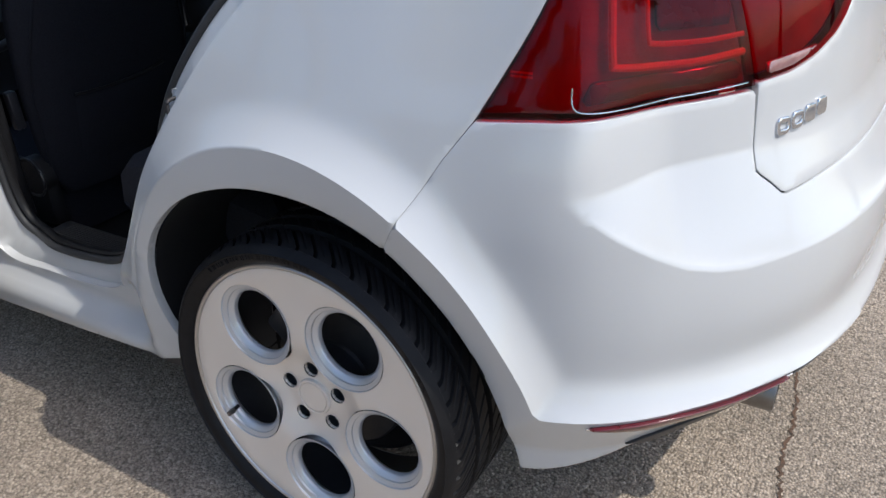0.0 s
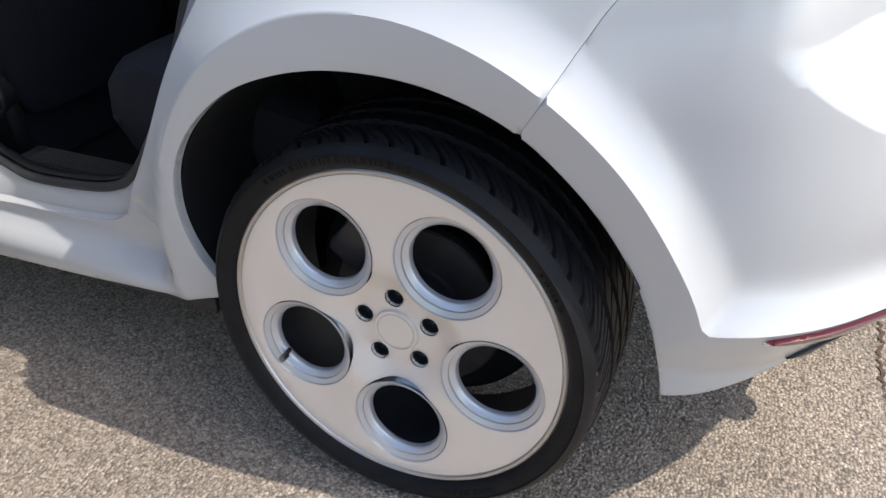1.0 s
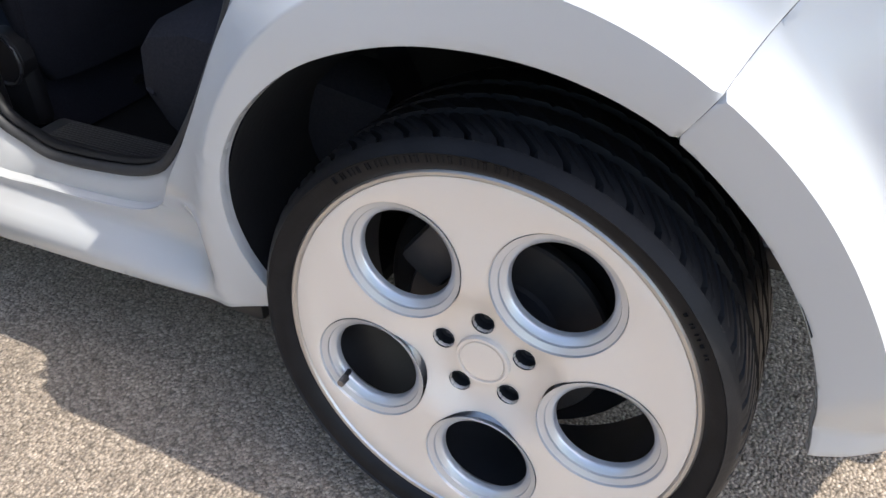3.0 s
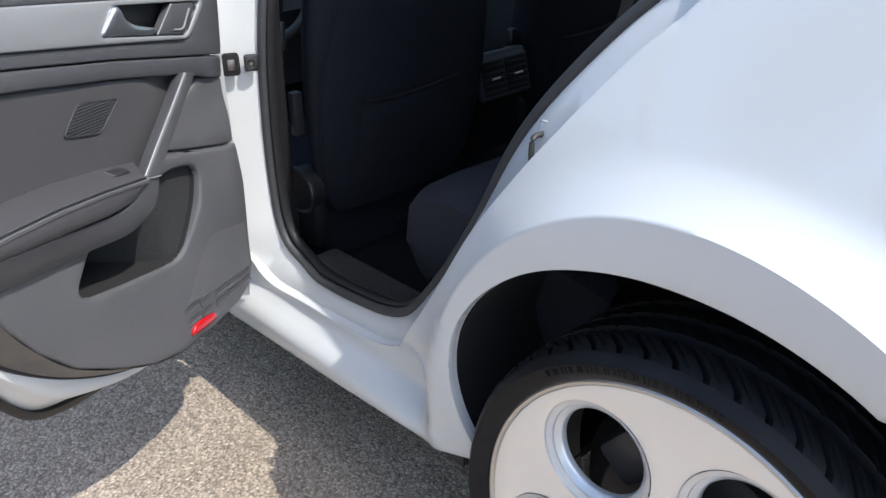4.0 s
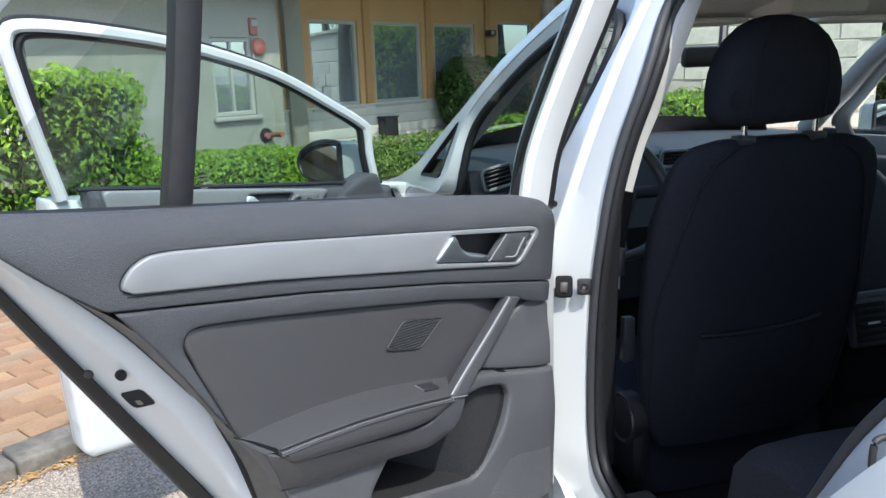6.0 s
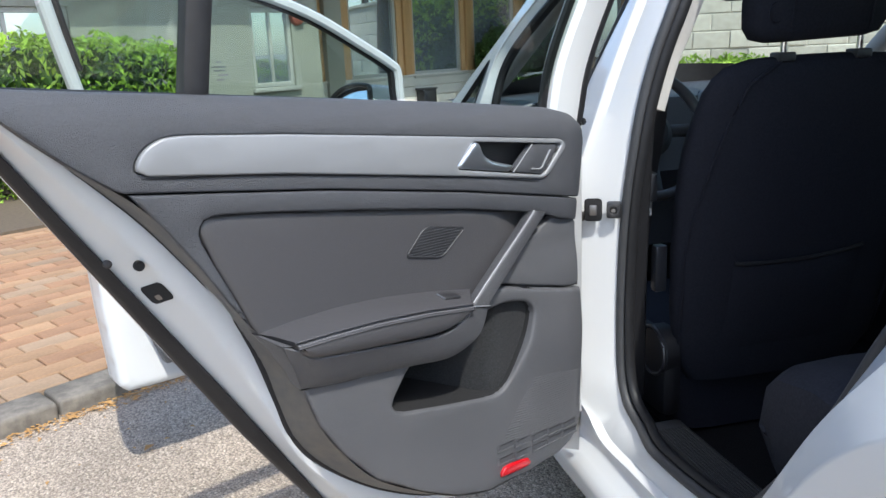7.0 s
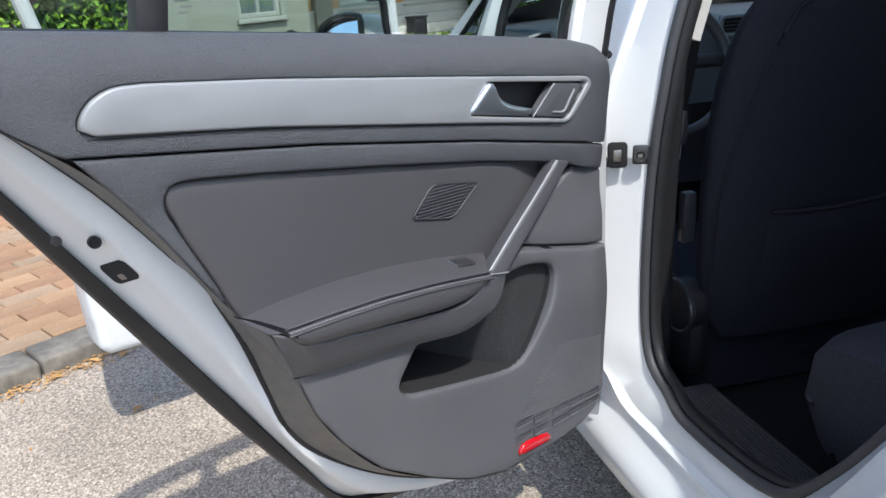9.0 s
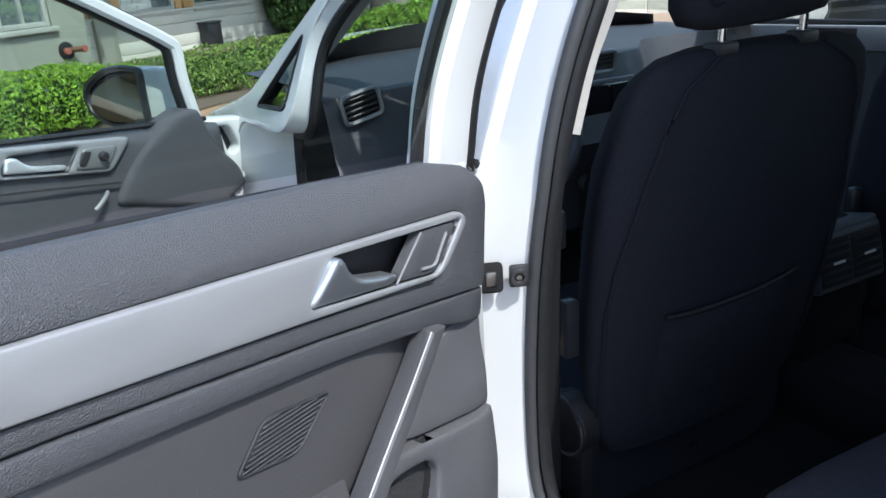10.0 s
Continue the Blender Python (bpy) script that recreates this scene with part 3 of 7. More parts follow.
# foot reflector, diffuser and exhaust
refl = smooth_line([(0.497, 0.422), (0.596, 0.426), (0.745, 0.421), (0.86, 0.411), (0.745, 0.400), (0.62, 0.401), (0.55, 0.409)], 5, True)
body_panel("reflector", refl, [], dark_red, bumper_body, "dark red strip reflector", step=0.02, edge=0.006, r=0.003, drop=0.003, depth=0.014, lift=0.010)
skin_bar("reflector_rim", [(0.492, 0.420), (0.55, 0.4065), (0.62, 0.3985), (0.745, 0.3975), (0.87, 0.410)], 0.0016, 0.002, 0.003, chrome, bumper_body, "chrome strip")
diff = [(0.575, 0.338), (0.60, 0.350), (0.70, 0.376), (0.80, 0.391), (0.95, 0.397), (1.15, 0.395), (s_end, 0.390), (s_end, 0.30), (1.15, 0.31), (0.95, 0.34), (0.80, 0.345), (0.70, 0.338), (0.62, 0.325)]
body_panel("diffuser", diff, [], black_plastic, bumper_body, "black lower valance", lift=0.006, r=0.003)
pipe = lathe("exhaust_tip", [(0.028, 0.0), (0.036, 0.0), (0.038, -0.01), (0.038, -0.12), (0.028, -0.12), (0.028, 0.0)], steel_mat, car, "dull steel exhaust tip", 24, "x", (0.715, 0.435, 0.300))

# wheel-arch liner
rows = []
for y, k in ((0.022, 1.0), (0.05, 1.02), (0.16, 1.03), (0.30, 1.0), (0.32, 0.7), (0.32, 0.2)):
    rows.append([(-0.01 + (p[0] + 0.01) * k, y, 0.315 + (p[1] - 0.315) * k) for p in arch_line[:-16]])
loft("arch_liner", rows, liner_mat, car, "black felt wheel-arch liner")
# turned-in lip of the arch
rows = [skin(arch_line, np.full(len(arch_line), -0.006)), skin(arch_line, np.full(len(arch_line), -0.018))]
loft("arch_lip", rows, paint_matt, car)

# door opening: jamb, seals, sill trims
JAMB_OUT = REAR_DOOR_HOLE
SEAL = smooth_line([(-0.930, 0.392), (-0.80, 0.384), (-0.70, 0.390), (-0.625, 0.402), (-0.565, 0.432), (-0.50, 0.510), (-0.45, 0.585), (-0.398, 0.675), (-0.345, 0.782), (-0.293, 0.860), (-0.213, 0.955), (-0.161, 1.008), (-0.137, 1.055), (-0.155, 1.112), (-0.25, 1.23), (-0.38, 1.32), (-0.55, 1.342), (-0.75, 1.345), (-0.90, 1.346), (-0.972, 1.335), (-0.986, 1.28), (-0.966, 1.20), (-0.960, 1.13), (-0.966, 1.05), (-0.970, 0.98), (-0.975, 0.88), (-0.988, 0.75), (-0.997, 0.58), (-0.985, 0.445)], 6, True)
JAMB_OUT, SEAL_L = resample(JAMB_OUT, 0.02, True), resample(SEAL, 0.02, True)


def matched(a, b):
    """b resampled so that its points lie beside those of a."""
    ca, cb = a.mean(0), b.mean(0)
    aa = np.unwrap(np.arctan2(*(a - ca).T[::-1]))
    bb = np.arctan2(*(b - cb).T[::-1])
    dense = resample(b, 0.002, True)
    out, last = [], None
    n = len(dense)
    start = int(np.argmin(np.linalg.norm(dense - a[0], axis=1)))
    sgn = 1 if area(a) * area(b) > 0 else -1
    for i in range(len(a)):
        lo, hi = (0, n // 3) if last is None else (last, last + n // 12)
        idx = [(start + sgn * k) % n for k in range(lo, hi + 1)] if last is not None else [start]
        best = min(range(len(idx)), key=lambda q: np.linalg.norm(dense[idx[q]] - a[i]))
        last = (last or 0) + best if last is not None else 0
        out.append(dense[(start + sgn * last) % n])
    return np.array(out)


def seal_y(z, x=0.0):
    q = np.interp(z, ZF, SIDE_F) - 0.05
    return 0.095 + 0.5 * (q + np.sqrt(q * q + 0.0016)) + np.interp(z, [0.9, 1.1], [0.02, 0.008]) * ease(x, -0.82, -0.93)


j_in = matched(JAMB_OUT, SEAL_L)
outer = skin(JAMB_OUT, np.full(len(JAMB_OUT), -0.004))
lip = skin(JAMB_OUT * 0.94 + j_in * 0.06, np.full(len(JAMB_OUT), -0.018))
mid2 = JAMB_OUT * 0.5 + j_in * 0.5
mid = np.stack([mid2[:, 0], outer[:, 1] * 0.5 + seal_y(j_in[:, 1], j_in[:, 0]) * 0.5 - 0.002, mid2[:, 1]], 1)
inn = np.stack([j_in[:, 0], seal_y(j_in[:, 1], j_in[:, 0]), j_in[:, 1]], 1)
deep2 = j_in + (np.array([-0.55, 0.85]) - j_in) * 0.02
deep = np.stack([deep2[:, 0], seal_y(j_in[:, 1], j_in[:, 0]) + 0.018, deep2[:, 1]], 1)
rows = [np.vstack([r, r[:1]]) for r in (outer, lip, mid, inn)]
loft("seal_flange", [np.vstack([r, r[:1]]) for r in (inn, deep)], rubber, car, "black inner seal flange")
loft("door_jamb", rows, paint_matt, car, "white painted door jamb", angle=50)
seal3 = np.stack([SEAL_L[:, 0], seal_y(SEAL_L[:, 1], SEAL_L[:, 0]) - 0.004, SEAL_L[:, 1]], 1)
tube("door_seal", seal3, 0.009, 0.010, seal_rubber, car, "black rubber door seal", 10, True, up=(0, 1, 0))
in2 = SEAL_L + (np.array([-0.55, 0.85]) - SEAL_L) * 0.028
tube("seal_lip", np.stack([in2[:, 0], seal_y(SEAL_L[:, 1], SEAL_L[:, 0]) + 0.008, in2[:, 1]], 1), 0.005, 0.010, rubber, car, "", 8, True, up=(0, 1, 0))
# ribbed tread plate on the sill
plate = group_part("sill_plate", car, label="black ribbed plastic sill plate")
block("plate", (-0.90, 0.122, 0.372), (-0.52, 0.19, 0.402), black_plastic, plate, bevel=0.01)
for k in range(9):
    tube("rib", [(-0.86, 0.128 + 0.0062 * k, 0.4035), (-0.56, 0.128 + 0.0062 * k, 0.4035)], 0.0018, 0.0018, black_plastic, plate, n=6)

# striker on the rear jamb and the check strap on the pillar
striker = group_part("striker", car, pose(-0.263, 0.070, 0.808, 0, 0, 0) @ Matrix.Scale(1.3, 4), "steel latch striker loop")
block("striker_plate", (-0.016, 0.0, -0.026), (0.012, 0.004, 0.026), paint_matt, striker, bevel=0.004)
tube("striker_loop", smooth_line([(-0.006, 0.0, -0.015), (-0.008, -0.012, -0.015), (-0.008, -0.018, -0.010), (-0.008, -0.018, 0.010), (-0.008, -0.012, 0.015), (-0.006, 0.0, 0.015)], 5), 0.0028, 0.0028, brake_mat, striker)

# roof, windscreen side of the shell, far side, bonnet: plain but closed
roof_rows = []
for i in range(13):
    f = i / 12
    x = 0.22 - 1.70 * f
    zc = 1.425 + 0.03 * math.sin(math.pi * min(f * 1.1, 1)) - 0.035 * ease(f, 0.75, 1.0)
    roof_rows.append([(x, 0.275 + 1.21 * k / 12, zc + 0.015 * math.sin(math.pi * k / 12)) for k in range(13)])
loft("roof", roof_rows, paint, car, "white roof skin")
head_rows = [[(x, y, z - 0.035 - 0.075 * float(ease(x, -1.05, -1.45))) for x, y, z in r] for r in roof_rows]
loft("headlining", head_rows, head_cloth, car, "pale cloth headlining", flip=True)
def far_in(q):
    """The far glasshouse draws in towards the windscreen."""
    q = np.array(q, float)
    q[:, 1] -= 0.14 * ease(-q[:, 0], 1.1, 1.75) * ease(q[:, 2], 0.86, 1.0)
    return q


FAR_FRONT_HOLE = np.array([p for p in FRONT_DOOR_HOLE if p[0] > -1.28 and p[1] > 0.4] + [(-1.45, 1.285), (-1.62, 1.172), (-1.80, 1.036), (-1.955, 0.915), (-1.99, 0.875), (-2.05, 0.80), (-2.10, 0.60), (-2.08, 0.40), (-2.0, 0.335), (-1.25, 0.322)])
v, f = sheet(np.array(side), [REAR_DOOR_HOLE, FAR_FRONT_HOLE], lambda p, h: far_in(skin(p, h) * np.array([1, -1, 1]) + np.array([0, 2 * CENTRE, 0])), 0.05, 0.03, 0.004, 0.004, 0.012)
raw("far_side_panel", v, [t[::-1] for t in f], paint, car, "white side panel on the far side")
bon = []
for i in range(9):
    f = i / 8
    x = -2.42 - 1.02 * f - 0.0
    zc = 0.90 - 0.08 * f - 0.14 * f**3
    half = 0.80 - 0.22 * f**2
    bon.append([(x + 0.12 * f**2 * (2 * k / 14 - 1) ** 2, CENTRE + half * (2 * k / 14 - 1), zc - 0.115 * abs(2 * k / 14 - 1) ** 2.2) for k in range(15)])
loft("bonnet", bon, paint, car, "white bonnet")
cowl = [[(-2.42 + 0.20 * abs(2 * k / 14 - 1) ** 2.2, CENTRE + 0.60 * (2 * k / 14 - 1), 0.99 - 0.035 * abs(2 * k / 14 - 1) ** 2.5) for k in range(15)], bon[0]]
loft("windscreen_cowl", cowl, black_plastic, car, "black plastic cowl under the windscreen")
nose = [bon[-1], [(x - 0.03, y, z - 0.08) for x, y, z in bon[-1]], [(x - 0.05, y, z - 0.20) for x, y, z in bon[-1]], [(x + 0.02, y, 0.22) for x, y, z in bon[-1]]]
loft("front_bumper", nose, paint, car, "white front bumper")
for nm in (1, -1):
    fr = [[], [], [], []]
    for i, row in enumerate(bon):
        x, y, z = row[0]
        arch = 0.36 if abs(x + 2.64) < 0.33 else 0.0
        zl = max(0.24, 0.324 + math.sqrt(max(0.345**2 - (x + 2.64) ** 2, 0.0)) if arch else 0.24)
        side_y = 0.035 + (y - 0.08) * 0.9
        for q, (yy, zz) in enumerate(((side_y + 0.01, zl), (side_y, max(zl + 0.01, 0.62 - 0.06 * i / 8)), (side_y + 0.015, z - 0.05), (y, z - 0.002))):
            fr[q].append((x, yy if nm == 1 else 2 * CENTRE - yy, zz))
    loft("front_wing", fr, paint, car, "white front wing", flip=nm < 0)
block("floor_pan", (-3.3, 0.06, 0.20), (-0.40, 1.70, 0.235), black_plastic, car, bevel=0.01)
block("boot_floor", (-0.40, 0.34, 0.33), (0.62, 1.42, 0.37), black_plastic, car, bevel=0.01)
# screens
scr = []
for i in range(8):
    f = i / 7
    half, xc, zc, bow = 0.55 + 0.17 * f, -1.48 - 0.94 * f, 1.425 - 0.435 * f, 0.17 + 0.10 * f
    scr.append([(xc + bow * abs(2 * k / 12 - 1) ** 2.2, CENTRE + half * (2 * k / 12 - 1), zc - 0.035 * abs(2 * k / 12 - 1) ** 2.5) for k in range(13)])
ws = loft("windscreen", scr, pane, car, "clear windscreen")
bk = [[(0.24 + 0.30 * i / 4, CENTRE + (0.55 + 0.03 * i / 4) * (2 * k / 10 - 1), 1.40 - 0.30 * i / 4) for k in range(11)] for i in range(5)]
bw = loft("rear_window", bk, tint_pane, car, "tinted rear window")
for g in (ws, bw):
    g.visible_shadow = False
for y0, y1 in ((0.27, 0.34), (1.42, 1.49)):
    loft("gate_frame", [[(0.235 + 0.33 * i / 3, y0, 1.408 - 0.32 * i / 3), (0.235 + 0.33 * i / 3, y1, 1.408 - 0.32 * i / 3)] for i in range(4)], paint, gate)

# fixed quarter window ahead of the front door
qrow = skin(np.array(QUARTER_HOLE), np.full(len(QUARTER_HOLE), -0.012))
quarter = raw("quarter_window", [tuple(v) for v in qrow], [tuple(range(len(qrow)))], pane, car, "clear triangular quarter window", smooth=False)
quarter.visible_shadow = False
tube("quarter_seal", skin(np.array(QUARTER_HOLE), np.full(len(QUARTER_HOLE), -0.004)), 0.008, 0.006, rubber, car, "black quarter-window seal", 6, True)
front_in = resample(FRONT_DOOR_HOLE, 0.03, True)
fc = front_in.mean(0)
f_seal = front_in + (fc - front_in) * 0.10
f_seal[:, 0] = np.maximum(f_seal[:, 0], np.interp(f_seal[:, 1], [0.3, 0.85, 0.95, 1.05], [-1.87, -1.835, -1.76, -1.9]))
tube("front_door_seal", np.stack([f_seal[:, 0], seal_y(f_seal[:, 1]) - 0.01, f_seal[:, 1]], 1), 0.012, 0.012, rubber, car, "black rubber door seal", 8, True, up=(0, 1, 0))
fo = skin(front_in, np.full(len(front_in), -0.004))
fi = np.stack([f_seal[:, 0], seal_y(f_seal[:, 1]), f_seal[:, 1]], 1)
loft("front_door_jamb", [np.vstack([r, r[:1]]) for r in (fo, fi)], paint_matt, car, "white painted door jamb", angle=50)


# the far half of the tail mirrors the near one
def far_half(ob, parent):
    me = ob.data.copy()
    me.transform(Matrix(((1, 0, 0, 0), (0, -1, 0, 2 * CENTRE), (0, 0, 1, 0), (0, 0, 0, 1))))
    me.flip_normals()
    o = new(ob.name.split(".")[0], me)
    o.parent = parent
    for c in ob.children:
        if c.type == "MESH":
            far_half(c, o)
    return o


far_lamp = group_part("tail_lamp", car, label="red tail lamp of the far side")
for o in [c for c in tail_lamp.children if not c.name.startswith("prism")]:
    far_half(o, far_lamp)
for o in [c for c in gate.children if c.name.startswith(("gate_skin", "lamp_"))]:
    far_half(o, gate)
far_half(bumper_body, car)

# ---- wheels ----
def make_wheel(parent, m):
    """Flat five-hole alloy wheel on a low-profile tyre; local y points into the car."""
    w = group_part("wheel", parent, m, "silver five-hole alloy wheel with a low-profile tyre")
    R, HOLE, PITCH = 0.2705, 0.0805, 0.167
    big = [radians(57.2 + 72 * k) for k in range(5)]
    lug = [radians(20.6 + 72 * k) for k in range(5)]
    holes = [circle(PITCH * math.cos(a), PITCH * math.sin(a), HOLE, 56) for a in big] + [circle(0.0575 * math.cos(a), 0.0575 * math.sin(a), 0.0145, 20) for a in lug]

    DISH = 0.020

    def face(p, h):
        rr = np.hypot(p[:, 0], p[:, 1])
        y = 0.012 - 0.004 * ease(rr, 0.20, 0.262) + DISH * ease(rr, 0.125, 0.062)
        return np.stack([p[:, 0], y - h, p[:, 1]], 1)

    v, f = sheet(circle(0, 0, R - 0.006, 120), holes, face, 0.016, 0.008, 0.002, 0.0015, 0.004)
    raw("face", v, [t[::-1] for t in f], rim_mat, w, "satin silver wheel face", True, 40)
    lathe("rim_edge", [(R - 0.006, 0.009), (R - 0.004, 0.006), (R, 0.005), (R + 0.004, 0.008), (R + 0.004, 0.02), (R - 0.012, 0.03), (R - 0.018, 0.16), (R - 0.014, 0.21)], rim_edge_mat, w, "bright machined rim edge", 120)
    # barrel, bolt wells and hub share one dark tone
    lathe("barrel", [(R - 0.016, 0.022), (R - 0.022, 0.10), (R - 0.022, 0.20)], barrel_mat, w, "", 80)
    for a in big:
        c = (PITCH * math.cos(a), 0, PITCH * math.sin(a))
        lathe("hole_ring", [(HOLE, 0.0105), (HOLE - 0.0010, 0.0135), (HOLE - 0.0085, 0.0165), (HOLE - 0.0095, 0.0195), (HOLE - 0.0165, 0.0235), (HOLE - 0.0185, 0.0265), (HOLE - 0.0190, 0.034), (HOLE - 0.006, 0.046)], ring_mat, w, "stepped silver hole ring", 56, "y", c)
    for a in lug:
        c = (0.0575 * math.cos(a), DISH - 0.002, 0.0575 * math.sin(a))
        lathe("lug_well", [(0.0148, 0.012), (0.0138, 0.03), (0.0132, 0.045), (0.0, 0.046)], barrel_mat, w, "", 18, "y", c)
        lathe("lug_bolt", [(0.0, 0.030), (0.0045, 0.030), (0.0075, 0.031), (0.0085, 0.033), (0.0085, 0.045)], steel_mat, w, "steel wheel bolt", 6, "y", c)
    lathe("centre_cap", [(0.0, 0.010), (0.029, 0.0105), (0.030, 0.013), (0.0315, 0.013), (0.0325, 0.0095), (0.0355, 0.0095), (0.037, 0.013), (0.037, 0.024)], rim_mat, w, "plain silver centre cap", 48, centre=(0, DISH - 0.004, 0))
    va = radians(-154)
    tube("valve", [(0.226 * math.cos(va), 0.030, 0.226 * math.sin(va)), (0.222 * math.cos(va), 0.004, 0.222 * math.sin(va))], 0.004, 0.004, black_plastic, w, "black tyre valve", 8)
    lathe("valve_cap", [(0.0, -0.004), (0.0052, -0.003), (0.0058, 0.0), (0.0058, 0.012)], steel_mat, w, "dull valve cap", 10, "y", (0.2215 * math.cos(va), 0.002, 0.2215 * math.sin(va)))
    # tyre: low sidewall with a rubbing rib, square shoulder, narrow slanted cuts between tread blocks
    lathe("sidewall", [(R - 0.001, 0.016), (R + 0.003, 0.006), (R + 0.008, 0.000), (R + 0.016, -0.005), (R + 0.026, -0.0065), (R + 0.0285, -0.0095), (R + 0.0305, -0.0065), (R + 0.036, -0.002), (R + 0.0405, 0.006)], tyre_mat, w, "black tyre sidewall", 120)
    n, rows = 432, []
    prof = [(R + 0.0405, 0.006), (R + 0.0445, 0.014), (R + 0.0470, 0.026), (R + 0.0485, 0.042), (R + 0.0490, 0.054), (R + 0.0410, 0.0565), (R + 0.0410, 0.066), (R + 0.0495, 0.0685), (R + 0.0500, 0.10), (R + 0.0410, 0.1025), (R + 0.0410, 0.112), (R + 0.0500, 0.1145), (R + 0.0495, 0.148), (R + 0.0410, 0.1505), (R + 0.0410, 0.160), (R + 0.0495, 0.1625), (R + 0.0490, 0.205), (R + 0.0455, 0.226), (R + 0.036, 0.240), (R, 0.215)]
    for k in range(n + 1):
        a = 2 * math.pi * k / n
        row = []
        for r, h in prof:
            slant = a + max(h - 0.010, 0) * 3.4
            deep = r > R + 0.0415 and ((k % 8 == 0 and (0.010 < h < 0.056 or 0.16 < h < 0.23)) or (k % 8 == 4 and 0.0675 < h < 0.15))
            fine = r > R + 0.0415 and k % 8 == 4 and 0.02 < h < 0.056
            rr = r - ((0.0115 if h < 0.06 else 0.003) if deep else 0.002 if fine else 0.0)
            row.append((rr * math.cos(slant), h, rr * math.sin(slant)))
        rows.append(row)
    loft("tread", rows, tyre_mat, w, "grooved black tyre tread", angle=25)
    # raised sidewall marks
    for a0, span, rr, wd in ((128, 19, 0.0205, 0.0085), (-52, 8, 0.018, 0.007), (38, 5, 0.018, 0.004)):
        for k in range(span):
            a = radians(a0 - k * 2.6)
            for q, (dr, da) in enumerate(((0.0, 0.0), (0.0, 0.014))):
                r0, r1, a1 = R + rr - wd / 2, R + rr + wd / 2, a - da * (0.6 + 0.5 * (k * 7 % 3))
                tube("sidewall_mark", [(r0 * math.cos(a1), -0.0058, r0 * math.sin(a1)), (r1 * math.cos(a1), -0.0068, r1 * math.sin(a1))], 0.0014, 0.0007, tyre_mat, w, n=5)
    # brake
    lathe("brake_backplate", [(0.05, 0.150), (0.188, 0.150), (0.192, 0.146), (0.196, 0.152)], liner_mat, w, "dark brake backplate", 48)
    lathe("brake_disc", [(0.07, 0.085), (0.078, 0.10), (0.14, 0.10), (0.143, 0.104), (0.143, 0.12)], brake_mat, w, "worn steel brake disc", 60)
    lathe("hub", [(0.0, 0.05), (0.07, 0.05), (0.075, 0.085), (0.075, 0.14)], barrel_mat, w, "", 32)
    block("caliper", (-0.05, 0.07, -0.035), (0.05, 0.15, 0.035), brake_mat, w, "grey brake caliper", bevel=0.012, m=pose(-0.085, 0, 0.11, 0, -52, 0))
    return w


make_wheel(car, pose(-0.0085, -0.014, 0.3195, -2.8, 0, 0))
far_wheel = copy_thing(bpy.data.objects["wheel"], pose(-0.006, 2 * CENTRE, 0.324, 0, 0, 180))
fw1 = copy_thing(bpy.data.objects["wheel"], pose(-2.64, 0.03, 0.324, 0, 30, 0))
fw2 = copy_thing(bpy.data.objects["wheel"], pose(-2.64, 2 * CENTRE - 0.03, 0.324, 0, 30, 180))

# ---- rear door, standing open ----
OPEN = 65.0
rear_door = group_part("rear_door", car, pose(-1.03, 0.03, 0, 0, 0, -OPEN), "open rear door with a charcoal trim panel and silver strip")


def pad(name, outline, w, mat, parent, label="", r=0.004, drop=0.004, depth=0.01, step=0.02, edge=0.01, shape=None, holes=()):
    """A moulded piece in a door's plane (run u, height z), its face at depth w towards the cabin."""
    def place(p, h):
        base = w + (shape(p[:, 0], p[:, 1]) if shape else 0.0)
        return np.stack([p[:, 0], base + h, p[:, 1]], 1)
    v, f = sheet(outline, list(holes), place, step, edge, r, drop, depth)
    return raw(name, v, [t[::-1] for t in f], mat, parent, label, True, 50)


def belt(u):
    """Height of the door's waist line along its run."""
    return 0.978 + 0.105 * (u - 0.1)


TRIM_EDGE = [(0.10, 0.44), (0.118, 0.415), (0.16, 0.398), (0.25, 0.388), (0.32, 0.386), (0.386, 0.405), (0.453, 0.441), (0.531, 0.494), (0.582, 0.554), (0.616, 0.612), (0.634, 0.668), (0.642, 0.715), (0.694, 0.768), (0.748, 0.857), (0.779, 0.904), (0.812, 0.943), (0.865, 0.986), (0.90, 1.018), (0.94, 1.058)]
HEM = [(0.02, 0.31), (0.2, 0.318), (0.355, 0.335), (0.443, 0.352), (0.51, 0.373), (0.545, 0.403), (0.581, 0.46), (0.686, 0.638), (0.785, 0.799), (0.843, 0.892), (0.911, 1.002), (0.95, 1.062)]
BLACK = [(0.02, 0.285), (0.2, 0.293), (0.334, 0.312), (0.402, 0.318), (0.475, 0.331), (0.525, 0.357), (0.562, 0.405), (0.658, 0.548), (0.758, 0.716), (0.84, 0.855), (0.91, 0.973), (0.955, 1.045)]

def even(line, n):
    q = resample(smooth_line(line, 8), 0.004)
    at = np.linspace(0, len(q) - 1, n)
    return np.stack([np.interp(at, np.arange(len(q)), q[:, k]) for k in range(q.shape[1])], 1)


